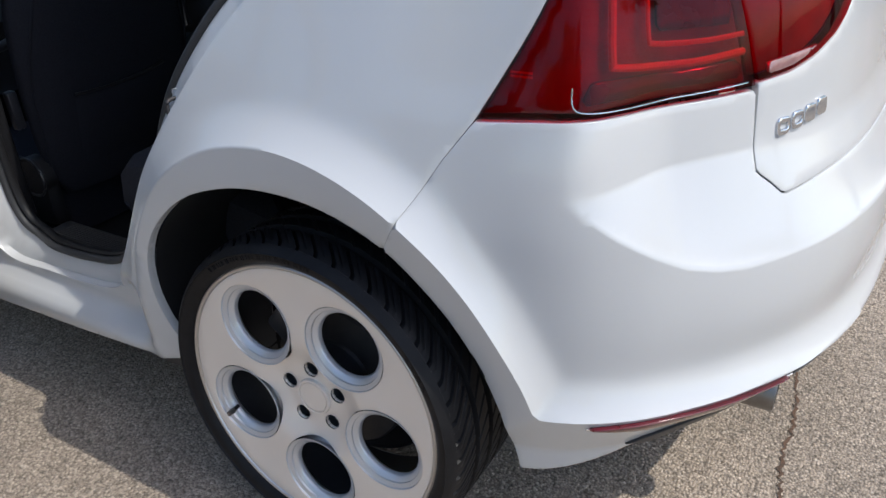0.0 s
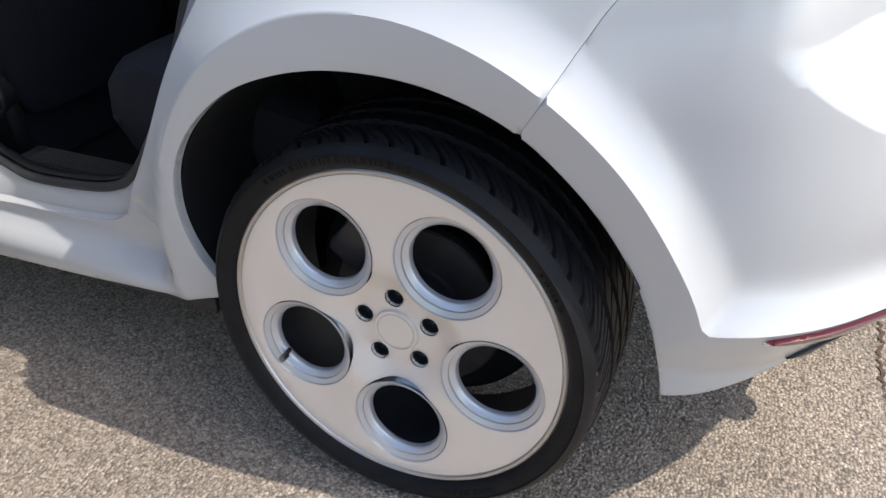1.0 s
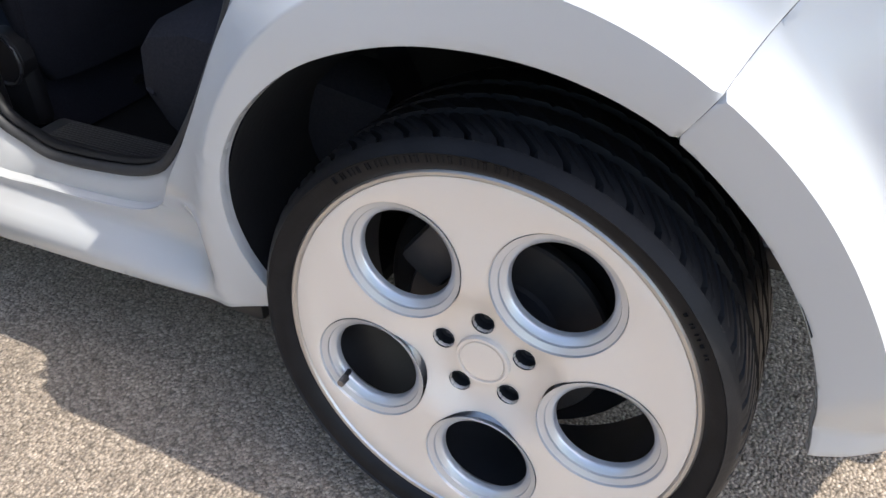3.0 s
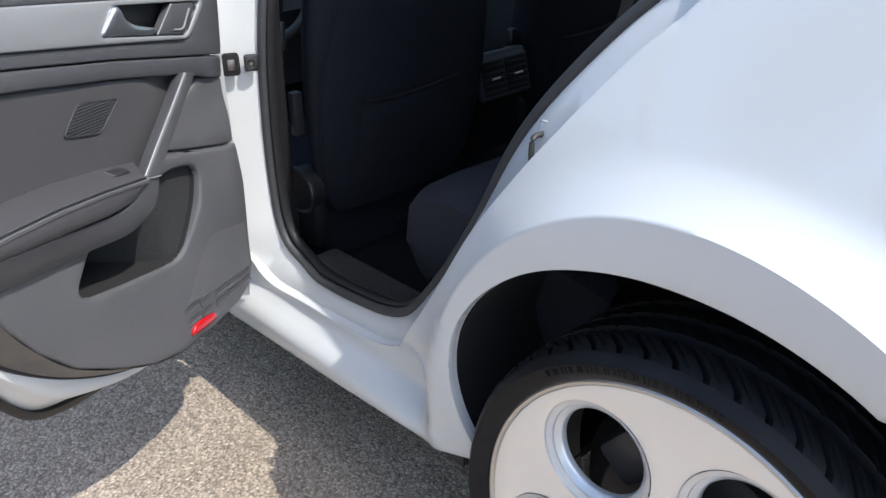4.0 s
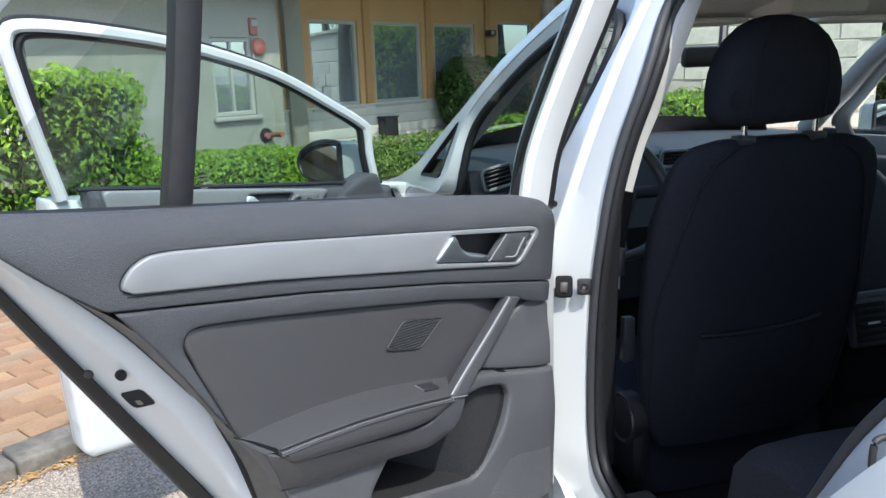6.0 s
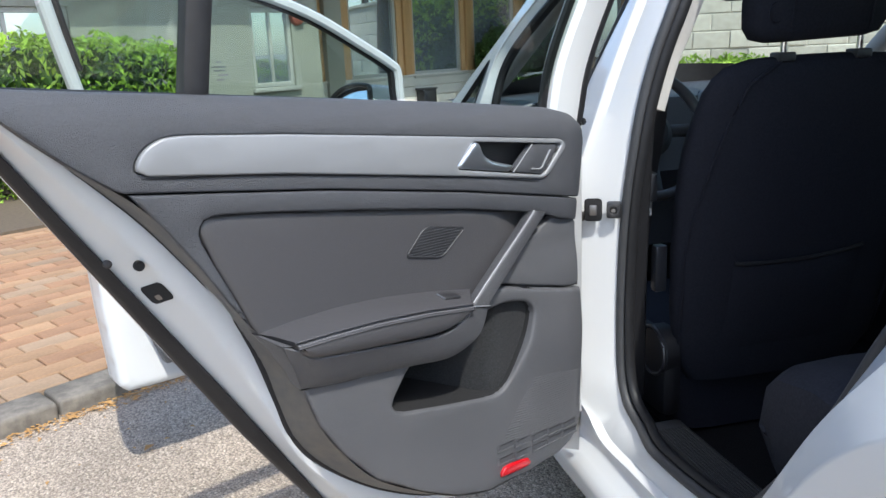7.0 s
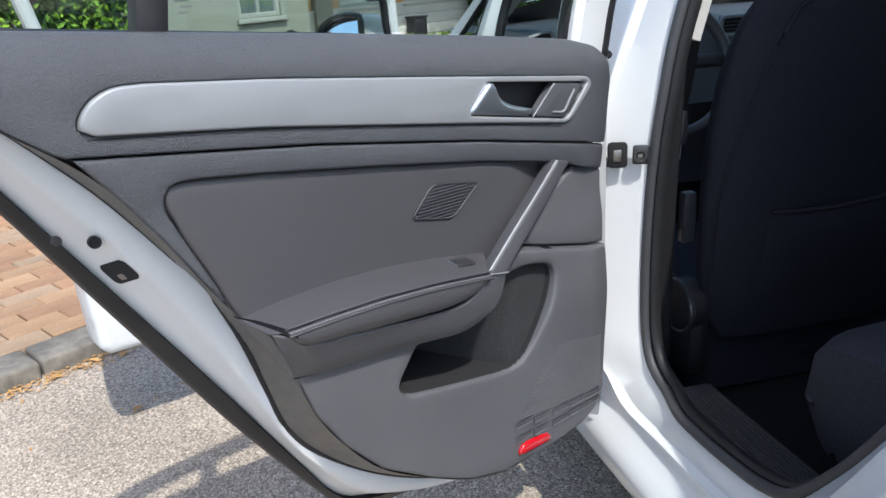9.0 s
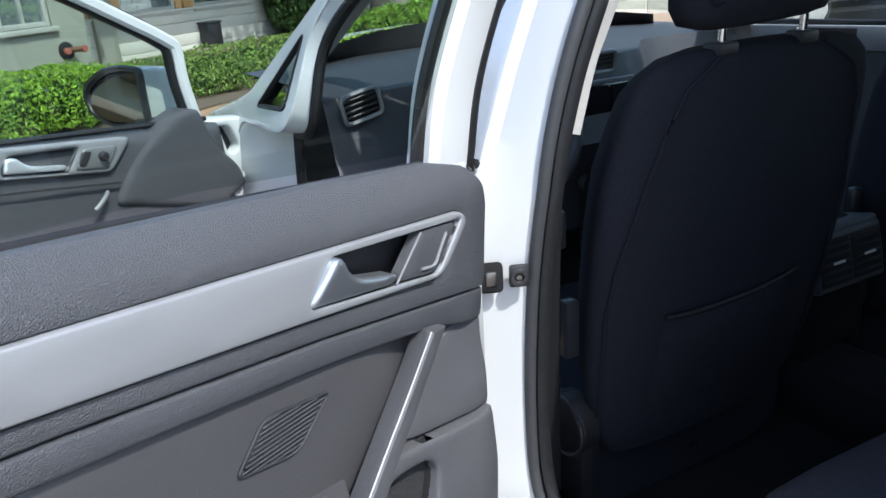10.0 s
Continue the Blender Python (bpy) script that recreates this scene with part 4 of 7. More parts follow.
N = 80
SHELL_IN = [(0.06, 0.40), (0.15, 0.372), (0.28, 0.366), (0.39, 0.382), (0.497, 0.438), (0.585, 0.511), (0.628, 0.569), (0.648, 0.634), (0.665, 0.694), (0.68, 0.736), (0.70, 0.781), (0.730, 0.826), (0.782, 0.898), (0.829, 0.951), (0.859, 0.982), (0.888, 1.011), (0.915, 1.038), (0.938, 1.062)]
e0, e1, e2, e3 = even(TRIM_EDGE, N), even(SHELL_IN, N), even(HEM, N), even(BLACK, N)
lay = lambda e, w: np.stack([e[:, 0], np.full(len(e), w), e[:, 1]], 1)
loft("trim_side", [lay(e0, 0.110), lay(e0 * 0.97 + e1 * 0.03, 0.104), lay(e0 * 0.5 + e1 * 0.5, 0.078), lay(e1, 0.046)], side_wall_mat, rear_door, "scuffed grey side wall of the trim panel", angle=50)
half_seal = lay(e1, 0.046)[20:]
tube("trim_seal", half_seal + np.array([-0.004, 0.004, 0.004]), 0.0065, 0.0065, rubber, rear_door, "black rubber seal along the trim", 8)
loft("door_shell", [lay(e1, 0.050), lay(e1 * 0.93 + e2 * 0.07, 0.051), lay(e1 * 0.62 + e2 * 0.38, 0.048), lay(e1 * 0.52 + e2 * 0.48, 0.043), lay(e1 * 0.44 + e2 * 0.56, 0.034), lay(e1 * 0.14 + e2 * 0.86, -0.004), lay(e2, -0.016)], paint_matt, rear_door, "white painted door shell", angle=40)
loft("edge_seal", [lay(e2, -0.016), lay(e2 * 0.9 + e3 * 0.1, -0.008), lay(e2 * 0.25 + e3 * 0.75, -0.020), lay(e3, -0.032), lay(e3 * 0.9 + e2 * 0.1, -0.042)], rubber, rear_door, "black rubber edge seal", angle=60)
skin_line = np.vstack([BLACK, [(0.965, 1.045), (0.6, 1.005), (0.1, 0.945), (0.0, 0.93)]])
pad("outer_skin", skin_line, -0.046, paint, rear_door, depth=-0.006, r=0.0, drop=0.0)
# hinge-side end of the shell
loft("hinge_face", [[(0.02, -0.04, 0.29), (0.02, -0.04, 0.98)], [(0.0, 0.02, 0.30), (0.0, 0.02, 0.98)], [(0.05, 0.070, 0.42), (0.05, 0.070, 0.95)], [(0.10, 0.075, 0.44), (0.10, 0.075, 0.94)]], paint_matt, rear_door)

# mouldings of the trim panel
SEAM2 = [(0.814, 0.952), (0.741, 0.943), (0.575, 0.922), (0.35, 0.886), (0.144, 0.847), (0.100, 0.838)]
STRIP = np.array(smooth_line([(0.806, 0.976), (0.805, 0.984), (0.797, 0.995), (0.786, 1.003), (0.770, 1.008), (0.745, 1.008)], 4).tolist() + rounded([(0.626, 0.997), (0.427, 0.974), (0.150, 0.941), (0.140, 0.929), (0.185, 0.882), (0.366, 0.911), (0.633, 0.951), (0.80, 0.970)], [0, 0, 0.008, 0.008, 0.014, 0, 0, 0.004], 5).tolist())
top_edge = [(0.088, 0.93), (0.092, 0.955), (0.112, 0.976), (0.162, 0.990), (0.318, 1.009), (0.544, 1.032), (0.728, 1.050), (0.842, 1.061), (0.93, 1.070)]
upper = top_edge + [(0.935, 1.052), (0.90, 1.018), (0.865, 0.986), (0.823, 0.954)] + [(u, z + 0.0012) for u, z in SEAM2]


def upper_shape(u, z):
    t = z - belt(u)
    return -0.045 * ease(t, -0.035, 0.035) ** 1.4 - 0.02 * ease(u, 0.80, 0.95) - 0.007 * ease(u, 0.130, 0.088)


def inset(line, k, at=(0.45, 0.95)):
    q = np.array(line, float)
    return [tuple(a + (np.array(at) - a) * k) for a in q]


RECESS = rounded([(0.338, 0.957), (0.151, 0.934), (0.192, 0.889), (0.368, 0.921)], [0.006, 0.006, 0.008, 0.006], 4)
pad("upper_trim", upper, 0.114, trim_dark, rear_door, "grained dark upper trim", holes=[STRIP], shape=upper_shape, r=0.0025, drop=0.0025)
pad("silver_strip", inset(STRIP, 0.004), 0.1165, silver_trim, rear_door, "satin silver trim strip", r=0.0025, drop=0.002, depth=0.01, edge=0.006, shape=lambda u, z: 0.003 * np.cos((z - belt(u) + 0.055) * 25) - 0.02 * ease(z - belt(u), -0.03, 0.0) * ease(u, 0.70, 0.80), holes=[RECESS])
# dark seam under the strip's lower edge and the silver frame round the release
tube("strip_seam", smooth_line([(0.80, 0.1142, 0.9668), (0.633, 0.1142, 0.9485), (0.366, 0.1142, 0.9090), (0.20, 0.1142, 0.8800)], 6), 0.0007, 0.0007, rubber, rear_door, n=6)
BOLTOP = [(0.743, 0.900), (0.740, 0.908), (0.731, 0.9125), (0.713, 0.9125), (0.635, 0.903), (0.505, 0.884), (0.344, 0.858), (0.196, 0.828)]
band = [(u, z - 0.0012) for u, z in SEAM2] + [(0.101, 0.800), (0.150, 0.812)] + [(u, z + 0.001) for u, z in BOLTOP[::-1]] + [(0.744, 0.890), (0.731, 0.857), (0.711, 0.812), (0.692, 0.766), (0.699, 0.775), (0.748, 0.857), (0.779, 0.904)]
pad("middle_trim", band, 0.110, trim_dark, rear_door, "grained dark middle trim", r=0.003, drop=0.003, shape=lambda u, z: 0.007 * np.clip((z - belt(u) + 0.165) * 14, 0, 1) - 0.007 * ease(u, 0.140, 0.092))
BOL = BOLTOP + [(0.19, 0.80), (0.33, 0.70), (0.42, 0.70), (0.60, 0.72), (0.672, 0.735), (0.688, 0.757), (0.709, 0.81), (0.729, 0.855), (0.741, 0.890)]
pad("bolster", BOL, 0.105, leather, rear_door, "smooth charcoal padded insert", r=0.009, drop=0.004, depth=0.02, shape=lambda u, z: -0.003 * np.exp(-(((u - 0.47) / 0.2) ** 2)) + 0.003 * ease(u, 0.25, 0.35) - 0.022 * ease(u + 0.5 * (0.86 - z), 0.31, 0.215))
pad("bolster_back", [(0.35, 0.86), (0.10, 0.83), (0.10, 0.70), (0.35, 0.70)], 0.062, black_plastic, rear_door, depth=0.004, r=0, drop=0)
POCKET = rounded([(0.470, 0.652), (0.499, 0.611), (0.502, 0.597), (0.489, 0.585), (0.416, 0.570), (0.320, 0.553), (0.288, 0.552), (0.263, 0.578), (0.229, 0.633), (0.218, 0.676), (0.231, 0.692), (0.279, 0.703), (0.34, 0.695), (0.42, 0.675)], [0.012, 0.02, 0.008, 0.012, 0, 0, 0.018, 0.02, 0.02, 0.012, 0.012, 0.02, 0.02, 0.02], 5)
pad("inner_skin", np.vstack([TRIM_EDGE, [(0.9, 1.05), (0.5, 1.0), (0.05, 0.96), (0.03, 0.45)]]), 0.055, paint_matt, rear_door, depth=0.003, r=0.0, drop=0.0, holes=[[((u - 0.36) * 1.10 + 0.36, (z - 0.63) * 1.10 + 0.63) for u, z in POCKET]])
pad("trim_back", np.vstack([[(u, z) for u, z in TRIM_EDGE], [(0.5, 0.99), (0.11, 0.93)]]), 0.078, black_plastic, rear_door, depth=0.005, r=0.0, drop=0, holes=[POCKET])
low = [(0.101, 0.684)] + [(u, z) for u, z in TRIM_EDGE[:11]] + [(0.636, 0.690), (0.52, 0.685), (0.42, 0.690), (0.34, 0.715), (0.285, 0.726), (0.235, 0.7135), (0.131, 0.688)]


def low_shape(u, z):
    return -0.006 * ease(u, 0.140, 0.095) + 0.007 * ease(z, 0.45, 0.64) - 0.004 * ease(u, 0.45, 0.64) + 0.006 * ease(u, 0.275, 0.225) * ease(z, 0.70, 0.60)


lower_trim = pad("lower_trim", low, 0.112, trim_low, rear_door, "scuffed grey lower trim", holes=[POCKET], r=0.005, drop=0.004, depth=0.018, shape=low_shape, step=0.014)
pad("front_trim", [(0.100, 0.687), (0.131, 0.691), (0.235, 0.7165), (0.285, 0.730), (0.300, 0.735), (0.160, 0.814), (0.101, 0.802)], 0.101, trim_low, rear_door, "grey trim behind the pull handle", r=0.004, drop=0.003, shape=lambda u, z: 0.006 * ease(u, 0.275, 0.225) * ease(z, 0.78, 0.72))
# pocket lining and wall are darkened to hold the deep pocket's shade
pad("pocket_back", rounded([(0.53, 0.535), (0.19, 0.51), (0.18, 0.72), (0.53, 0.71)], 0.01), -0.026, pocket_felt, rear_door, "felt pocket lining, coloured dark for the pocket's shade", depth=0.002, r=0, drop=0, step=0.01, shape=lambda u, z: 0.128 * ease(u, 0.40, 0.285))
rim = lambda w, k: np.stack([POCKET[:, 0] * (1 - k) + 0.36 * k, np.full(len(POCKET), w), POCKET[:, 1] * (1 - k) + 0.63 * k], 1)
loft("pocket_wall", [rim(0.110, 0.0), rim(0.102, 0.012), rim(-0.03, 0.0)], liner_mat, rear_door, "inner wall of the door pocket, near-black for its shade", closed=True)
# armrest cushion: a flat top, a double seam along its front and a lower face
arm_u = np.linspace(0, 1, 30)
arm_rows, seam_pts = [], []
for t in arm_u:
    up = 0.663 - 0.279 * t
    ub = 0.688 - 0.350 * t
    zb = float(np.interp(ub, [0.31, 0.417, 0.499, 0.573, 0.641, 0.688], [0.729, 0.749, 0.760, 0.764, 0.762, 0.757]))
    zp = float(np.interp(up, [0.384, 0.468, 0.544, 0.613, 0.663], [0.732, 0.743, 0.7495, 0.7515, 0.7515]))
    zl = float(np.interp(up, [0.384, 0.392, 0.411, 0.435, 0.462, 0.561, 0.640, 0.653, 0.663], [0.728, 0.721, 0.712, 0.708, 0.708, 0.718, 0.727, 0.735, 0.748]))
    arm_rows.append([(ub, 0.085, zb + 0.004), (ub, 0.100, zb + 0.001), (ub * 0.5 + up * 0.5, 0.130, (zb + zp) / 2 + 0.004), (up, 0.158, zp + 0.0035), (up, 0.1625, zp + 0.0015), (up, 0.1625, zp), (up, 0.1655, zp - 0.002), (up, 0.167, zp - 0.006), (up, 0.167, zl * 0.5 + zp * 0.5), (up, 0.165, zl + 0.004), (up, 0.158, zl), (up, 0.12, zl)])
    seam_pts.append((up, 0.1640, zp + 0.0045))
loft("armrest", arm_rows, leather, rear_door, "stitched charcoal armrest pad", caps=True, angle=60)
for dz, dw in ((0.0, 0.0), (-0.0075, 0.0035)):
    tube("piping", np.array(seam_pts) + np.array([0, dw, dz]), 0.0014, 0.0014, leather, rear_door, "piped seam", 6)
# stitches between the two piped seams
st_v, st_f = [], []
line = resample(np.array(seam_pts) + np.array([0, 0.0032, -0.0038]), 0.0045)
for p, q in zip(line[:-1], line[1:]):
    d = (q - p) * 0.30
    m = (p + q) / 2
    b = len(st_v)
    for sx in (-1, 1):
        for oy, oz in ((0.0, -0.0007), (0.0011, 0.0), (0.0, 0.0007)):
            st_v.append(tuple(m + d * sx + np.array([0, oy + 0.0006, oz])))
    st_f += [(b, b + 1, b + 4, b + 3), (b + 1, b + 2, b + 5, b + 4), (b, b + 2, b + 1), (b + 3, b + 4, b + 5)]
raw("stitching", st_v, st_f, thread, rear_door, "pale grey stitching along the armrest", smooth=False)
# thin black tube laid in as the shade where armrest meets insert
crease = np.array([r[1] for r in arm_rows]) + np.array([0, 0.002, 0.0015])
tube("armrest_crease", crease[:-2], 0.0009, 0.0009, black_plastic, rear_door, "dark line for the crease shade behind the armrest", 6)
# window switch let into the front end of the armrest
SW = pose(0.408, 0.128, 0.7395, -8, -7, 0)
block("switch_plate", (-0.036, -0.018, -0.004), (0.020, 0.018, 0.0035), trim_low, rear_door, "dark window-switch plate", bevel=0.003, m=SW)
block("window_switch", (-0.022, -0.010, 0.003), (0.008, 0.011, 0.008), black_plastic, rear_door, "black window switch with a bright edge", bevel=0.003, m=SW)
tube("switch_edge", [tuple(SW @ Vector(p)) for p in ((0.0085, -0.009, 0.0065), (0.0085, 0.010, 0.0065))], 0.0012, 0.0012, satin_lever, rear_door, n=6)
# pull handle and the plastic base that it runs into
def rails(a, b, k):
    return even([(u, w, z) for u, z, w in a], k), even([(u, w, z) for u, z, w in b], k)


def strap(name, a, b, k, mat, label, caps=True):
    ra, rb = rails(a, b, k)
    rows = []
    for q, r in zip(ra, rb):
        d = r - q
        out = np.array([0, 1.0, 0])
        rows.append([q + d * 0.45 - out * 0.030, q + d * 0.06 - out * 0.010, q - out * 0.004, q - out * 0.0015 + d * 0.01, q + d * 0.05 + out * 0.0005, q + d * 0.35 + out * 0.001, q + d * 0.65, q + d * 0.94 - out * 0.001, q + d * 0.99 - out * 0.004, r - out * 0.009, r - out * 0.030])
    return loft(name, rows, mat, rear_door, label, caps=caps, angle=30)


H_A = [(0.222, 0.838, 0.128), (0.275, 0.804, 0.140), (0.329, 0.769, 0.151), (0.383, 0.733, 0.162)]
H_B = [tuple(a + (b - a) * 0.62 for a, b in zip(p, q)) for p, q in zip(H_A, [(0.172, 0.826, 0.118), (0.224, 0.790, 0.130), (0.276, 0.754, 0.142), (0.327, 0.719, 0.154)])]
strap("pull_handle", H_A, H_B, 26, trim_low, "grey plastic pull handle")
he, _ = rails(H_A, H_B, 26)
tube("pull_handle_edge", he + np.array([0.0008, -0.0015, 0.0003]), 0.0016, 0.0024, silver_trim, rear_door, "bright edge of the pull handle", 8)
tube("handle_joint", [(0.384, 0.1615, 0.7320), (0.366, 0.161, 0.7275), (0.349, 0.1585, 0.7235)], 0.0012, 0.0010, silver_trim, rear_door, n=6)
B_A = [(0.3835, 0.731, 0.160), (0.391, 0.721, 0.160), (0.410, 0.7095, 0.159), (0.431, 0.704, 0.159), (0.469, 0.705, 0.158), (0.539, 0.7145, 0.159), (0.637, 0.728, 0.160), (0.655, 0.741, 0.160), (0.677, 0.753, 0.154)]
B_B = [(0.349, 0.722, 0.157), (0.352, 0.700, 0.154), (0.359, 0.677, 0.148), (0.383, 0.660, 0.142), (0.413, 0.652, 0.137), (0.468, 0.656, 0.131), (0.521, 0.661, 0.128), (0.598, 0.667, 0.125), (0.641, 0.673, 0.122)]
strap("armrest_base", B_A, B_B, 48, trim_low, "grey plastic armrest support")
loft("base_cap", [[(0.691, 0.098, 0.7585), (0.679, 0.154, 0.7525)], [(0.655, 0.098, 0.750), (0.645, 0.158, 0.745)]], trim_low, rear_door)
loft("base_end", [[(0.690, 0.104, 0.760), (0.676, 0.150, 0.748)], [(0.668, 0.108, 0.722), (0.660, 0.143, 0.715)], [(0.640, 0.112, 0.672), (0.641, 0.120, 0.674)]], trim_low, rear_door)
joint = smooth_line([(0.640, 0, 0.671), (0.571, 0, 0.663), (0.517, 0, 0.660), (0.452, 0, 0.652)], 6)
joint[:, 1] = 0.1122 + low_shape(joint[:, 0], joint[:, 2])
tube("trim_joint", joint, 0.0011, 0.0011, rubber, rear_door, "dark joint over the lower trim", 6)
# inner release: recess, lever, lock bezel
pad("release_recess", RECESS, 0.088, black_plastic, rear_door, "dark recess behind the release lever", depth=0.004)
wall = lambda w: np.stack([RECESS[:, 0], np.full(len(RECESS), w), RECESS[:, 1]], 1)
loft("recess_wall", [wall(0.1165), wall(0.088)], trim_dark, rear_door, closed=True)
pad("release_lever", rounded([(0.339, 0.957), (0.329, 0.954), (0.321, 0.936), (0.303, 0.925), (0.256, 0.912), (0.266, 0.9045), (0.371, 0.9225)], [0.004, 0.005, 0.012, 0.012, 0.002, 0.003, 0.006], 5), 0.121, satin_lever, rear_door, "satin chrome door release", r=0.006, drop=0.004, depth=0.016, step=0.008, edge=0.006, shape=lambda u, z: 0.006 * ease(z - belt(u), -0.095, -0.045))
pad("lock_bezel", rounded([(0.216, 0.940), (0.158, 0.933), (0.195, 0.891), (0.257, 0.902)], 0.004), 0.117, trim_dark, rear_door, "dark lock surround", depth=0.01, r=0.002, drop=0.002)
tube("bezel_edge", [(0.2175, 0.118, 0.940), (0.2585, 0.118, 0.902)], 0.0012, 0.0012, silver_trim, rear_door, n=6)
tube("lock_mark", smooth_line([(0.178, 0.118, 0.927), (0.190, 0.118, 0.912), (0.200, 0.118, 0.9005), (0.221, 0.118, 0.903)], 3), 0.0016, 0.0016, silver_trim, rear_door, n=6)
# tweeter grille
TW = rounded([(0.456, 0.809), (0.421, 0.8455), (0.347, 0.832), (0.392, 0.7955)], [0.008, 0.012, 0.008, 0.012], 5)
pad("tweeter", TW, 0.1065, black_plastic, rear_door, "black slotted tweeter grille", depth=0.006, r=0.002, drop=0.002)
tube("tweeter_rim", [(u, 0.1065, z) for u, z in TW], 0.0016, 0.0014, black_plastic, rear_door, n=6, closed=True)
for k in range(12):
    z = 0.7985 + 0.0435 * k / 11
    ua = float(np.interp(z, [0.7955, 0.809, 0.8455], [0.395, 0.454, 0.420])) - 0.003
    ub = float(np.interp(z, [0.7955, 0.832, 0.8455], [0.390, 0.349, 0.418])) + 0.003
    if ua - ub > 0.006:
        tube("grille_slat", [(ua, 0.1072, z), (ub, 0.1072, z - 0.0005)], 0.0007, 0.0006, trim_dark, rear_door, n=5)
# loudspeaker ribs, slots and the red reflector
for k in range(24):
    z = 0.462 + 0.0042 * k
    ua = float(np.interp(z, [0.462, 0.478, 0.530, 0.562], [0.292, 0.280, 0.248, 0.222]))
    ub = float(np.interp(z, [0.462, 0.546, 0.562], [0.116, 0.116, 0.190]))
    if ua - ub > 0.01:
        pts = np.array([(ua + (ub - ua) * q, 0, z - 0.006 * q) for q in np.linspace(0, 1, 6)])
        pts[:, 1] = 0.1122 + low_shape(pts[:, 0], pts[:, 2])
        tube("speaker_rib", pts, 0.0011, 0.0011, trim_low, rear_door, n=5)
for k in range(5):
    for q in range(2):
        u = 0.120 + 0.0365 * k
        z0 = 0.4255 + 0.0145 * q + 0.0022 * k * q
        w0 = 0.1125 + float(low_shape(np.array(u + 0.016), np.array(z0)))
        block("slot", (u, w0 - 0.006, z0), (u + 0.0325, w0 + 0.0004, z0 + 0.0105), trim_dark, rear_door, "recessed slot", bevel=0.001, seg=1)
        # black line along the slot's top drawn in as the shade of a recess
        tube("slot_shade", [(u + 0.0015, w0 + 0.0004, z0 + 0.0098), (u + 0.031, w0 + 0.0004, z0 + 0.0098)], 0.0011, 0.0008, black_plastic, rear_door, n=5)
        tube("slot_lip", [(u - 0.001, w0, z0 - 0.0016), (u + 0.0335, w0, z0 - 0.0016)], 0.0015, 0.0018, trim_low, rear_door, n=5)
        tube("slot_rib", [(u + 0.0345, w0, z0 - 0.001), (u + 0.0345, w0, z0 + 0.0115)], 0.0013, 0.0016, trim_low, rear_door, n=5)
pad("door_reflector", rounded([(0.301, 0.403), (0.290, 0.419), (0.229, 0.418), (0.229, 0.400)], 0.005), 0.118, red_lens, rear_door, "bright red door reflector", depth=0.02, r=0.003, drop=0.003)
# latch, plug holes on the shut face
SHELL_F, SHELL_W = [0, 0.07, 0.38, 0.48, 0.56, 0.86, 1.0], [0.050, 0.051, 0.048, 0.043, 0.034, -0.004, -0.016]


def on_shell(i, f, lift):
    """A place on the shut face: i along the edge, f across it."""
    k = np.arange(N)
    a = np.array([np.interp(i, k, e1[:, 0]), np.interp(i, k, e1[:, 1])])
    b = np.array([np.interp(i, k, e2[:, 0]), np.interp(i, k, e2[:, 1])])
    p = a * (1 - f) + b * f
    return (p[0], float(np.interp(f, SHELL_F, SHELL_W)) + lift, p[1])


near = min(((np.hypot(on_shell(i, f, 0)[0] - 0.772, on_shell(i, f, 0)[2] - 0.8125), i, f) for i in np.arange(30, 75, 0.25) for f in np.arange(0.2, 0.9, 0.02)))
ci, cf = near[1], near[2]
span = np.hypot(*(e1[int(ci)] - e2[int(ci)]))
pitch = np.hypot(*(e1[int(ci)] - e1[int(ci) + 1]))


def shell_patch(name, di, df, lift, mat, label, at=(0.0, 0.0)):
    rows = []
    for q in np.linspace(-1, 1, 9):
        cut = (1 - abs(q) ** 6) * 0.25 + 0.75
        ring = [on_shell(ci + (at[0] + q * di) / pitch, cf + (at[1] + r * df * cut) / span, lift) for r in np.linspace(-1, 1, 9)]
        rows.append(ring)
    return loft(name, rows, mat, rear_door, label, angle=60)


shell_patch("door_latch", 0.0145, 0.0105, 0.0014, liner_mat, "black door latch in the shut face")
shell_patch("latch_claw", 0.004, 0.0025, 0.0026, steel_mat, "steel latch claw", (-0.006, 0.002))
lathe("plug_hole", [(0.0, 0.002), (0.0045, 0.002), (0.0058, 0.003), (0.0064, 0.001), (0.0064, -0.004)], rubber, rear_door, "round black plug", 20, "y", (0.795, 0.043, 0.856))
lathe("screw", [(0.0, 0.0035), (0.0035, 0.003), (0.005, 0.001), (0.005, -0.004)], brake_mat, rear_door, "dull steel screw", 12, "y", (0.824, 0.022, 0.860))
# window frame, glass and the divider bar
tube("waist_seal", [(0.14, 0.060, 0.978), (0.5, 0.060, 1.022), (0.93, 0.060, 1.066)], 0.006, 0.006, rubber, rear_door, "black waist seal", 8)
fr_front = smooth_line([(0.075, 0.028, 0.955), (0.058, 0.035, 1.05), (0.022, 0.055, 1.16), (-0.012, 0.085, 1.27), (-0.035, 0.11, 1.36)], 5)
tube("window_frame", fr_front + np.array([-0.006, 0, 0]), 0.026, 0.036, paint_matt, rear_door, "white window frame", 10, up=(1, 0, 0), power=3.5)
tube("frame_seal", fr_front + np.array([0.036, 0.002, 0.0]), 0.006, 0.010, rubber, rear_door, "black glass run", 8, up=(1, 0, 0))
tube("frame_edge_seal", np.vstack([[(0.040, 0.056, 0.9545), (0.034, 0.056, 0.954)], fr_front + np.array([-0.040, 0.020, 0.0])]), 0.007, 0.0085, rubber, rear_door, "black frame seal", 8, up=(1, 0, 0))
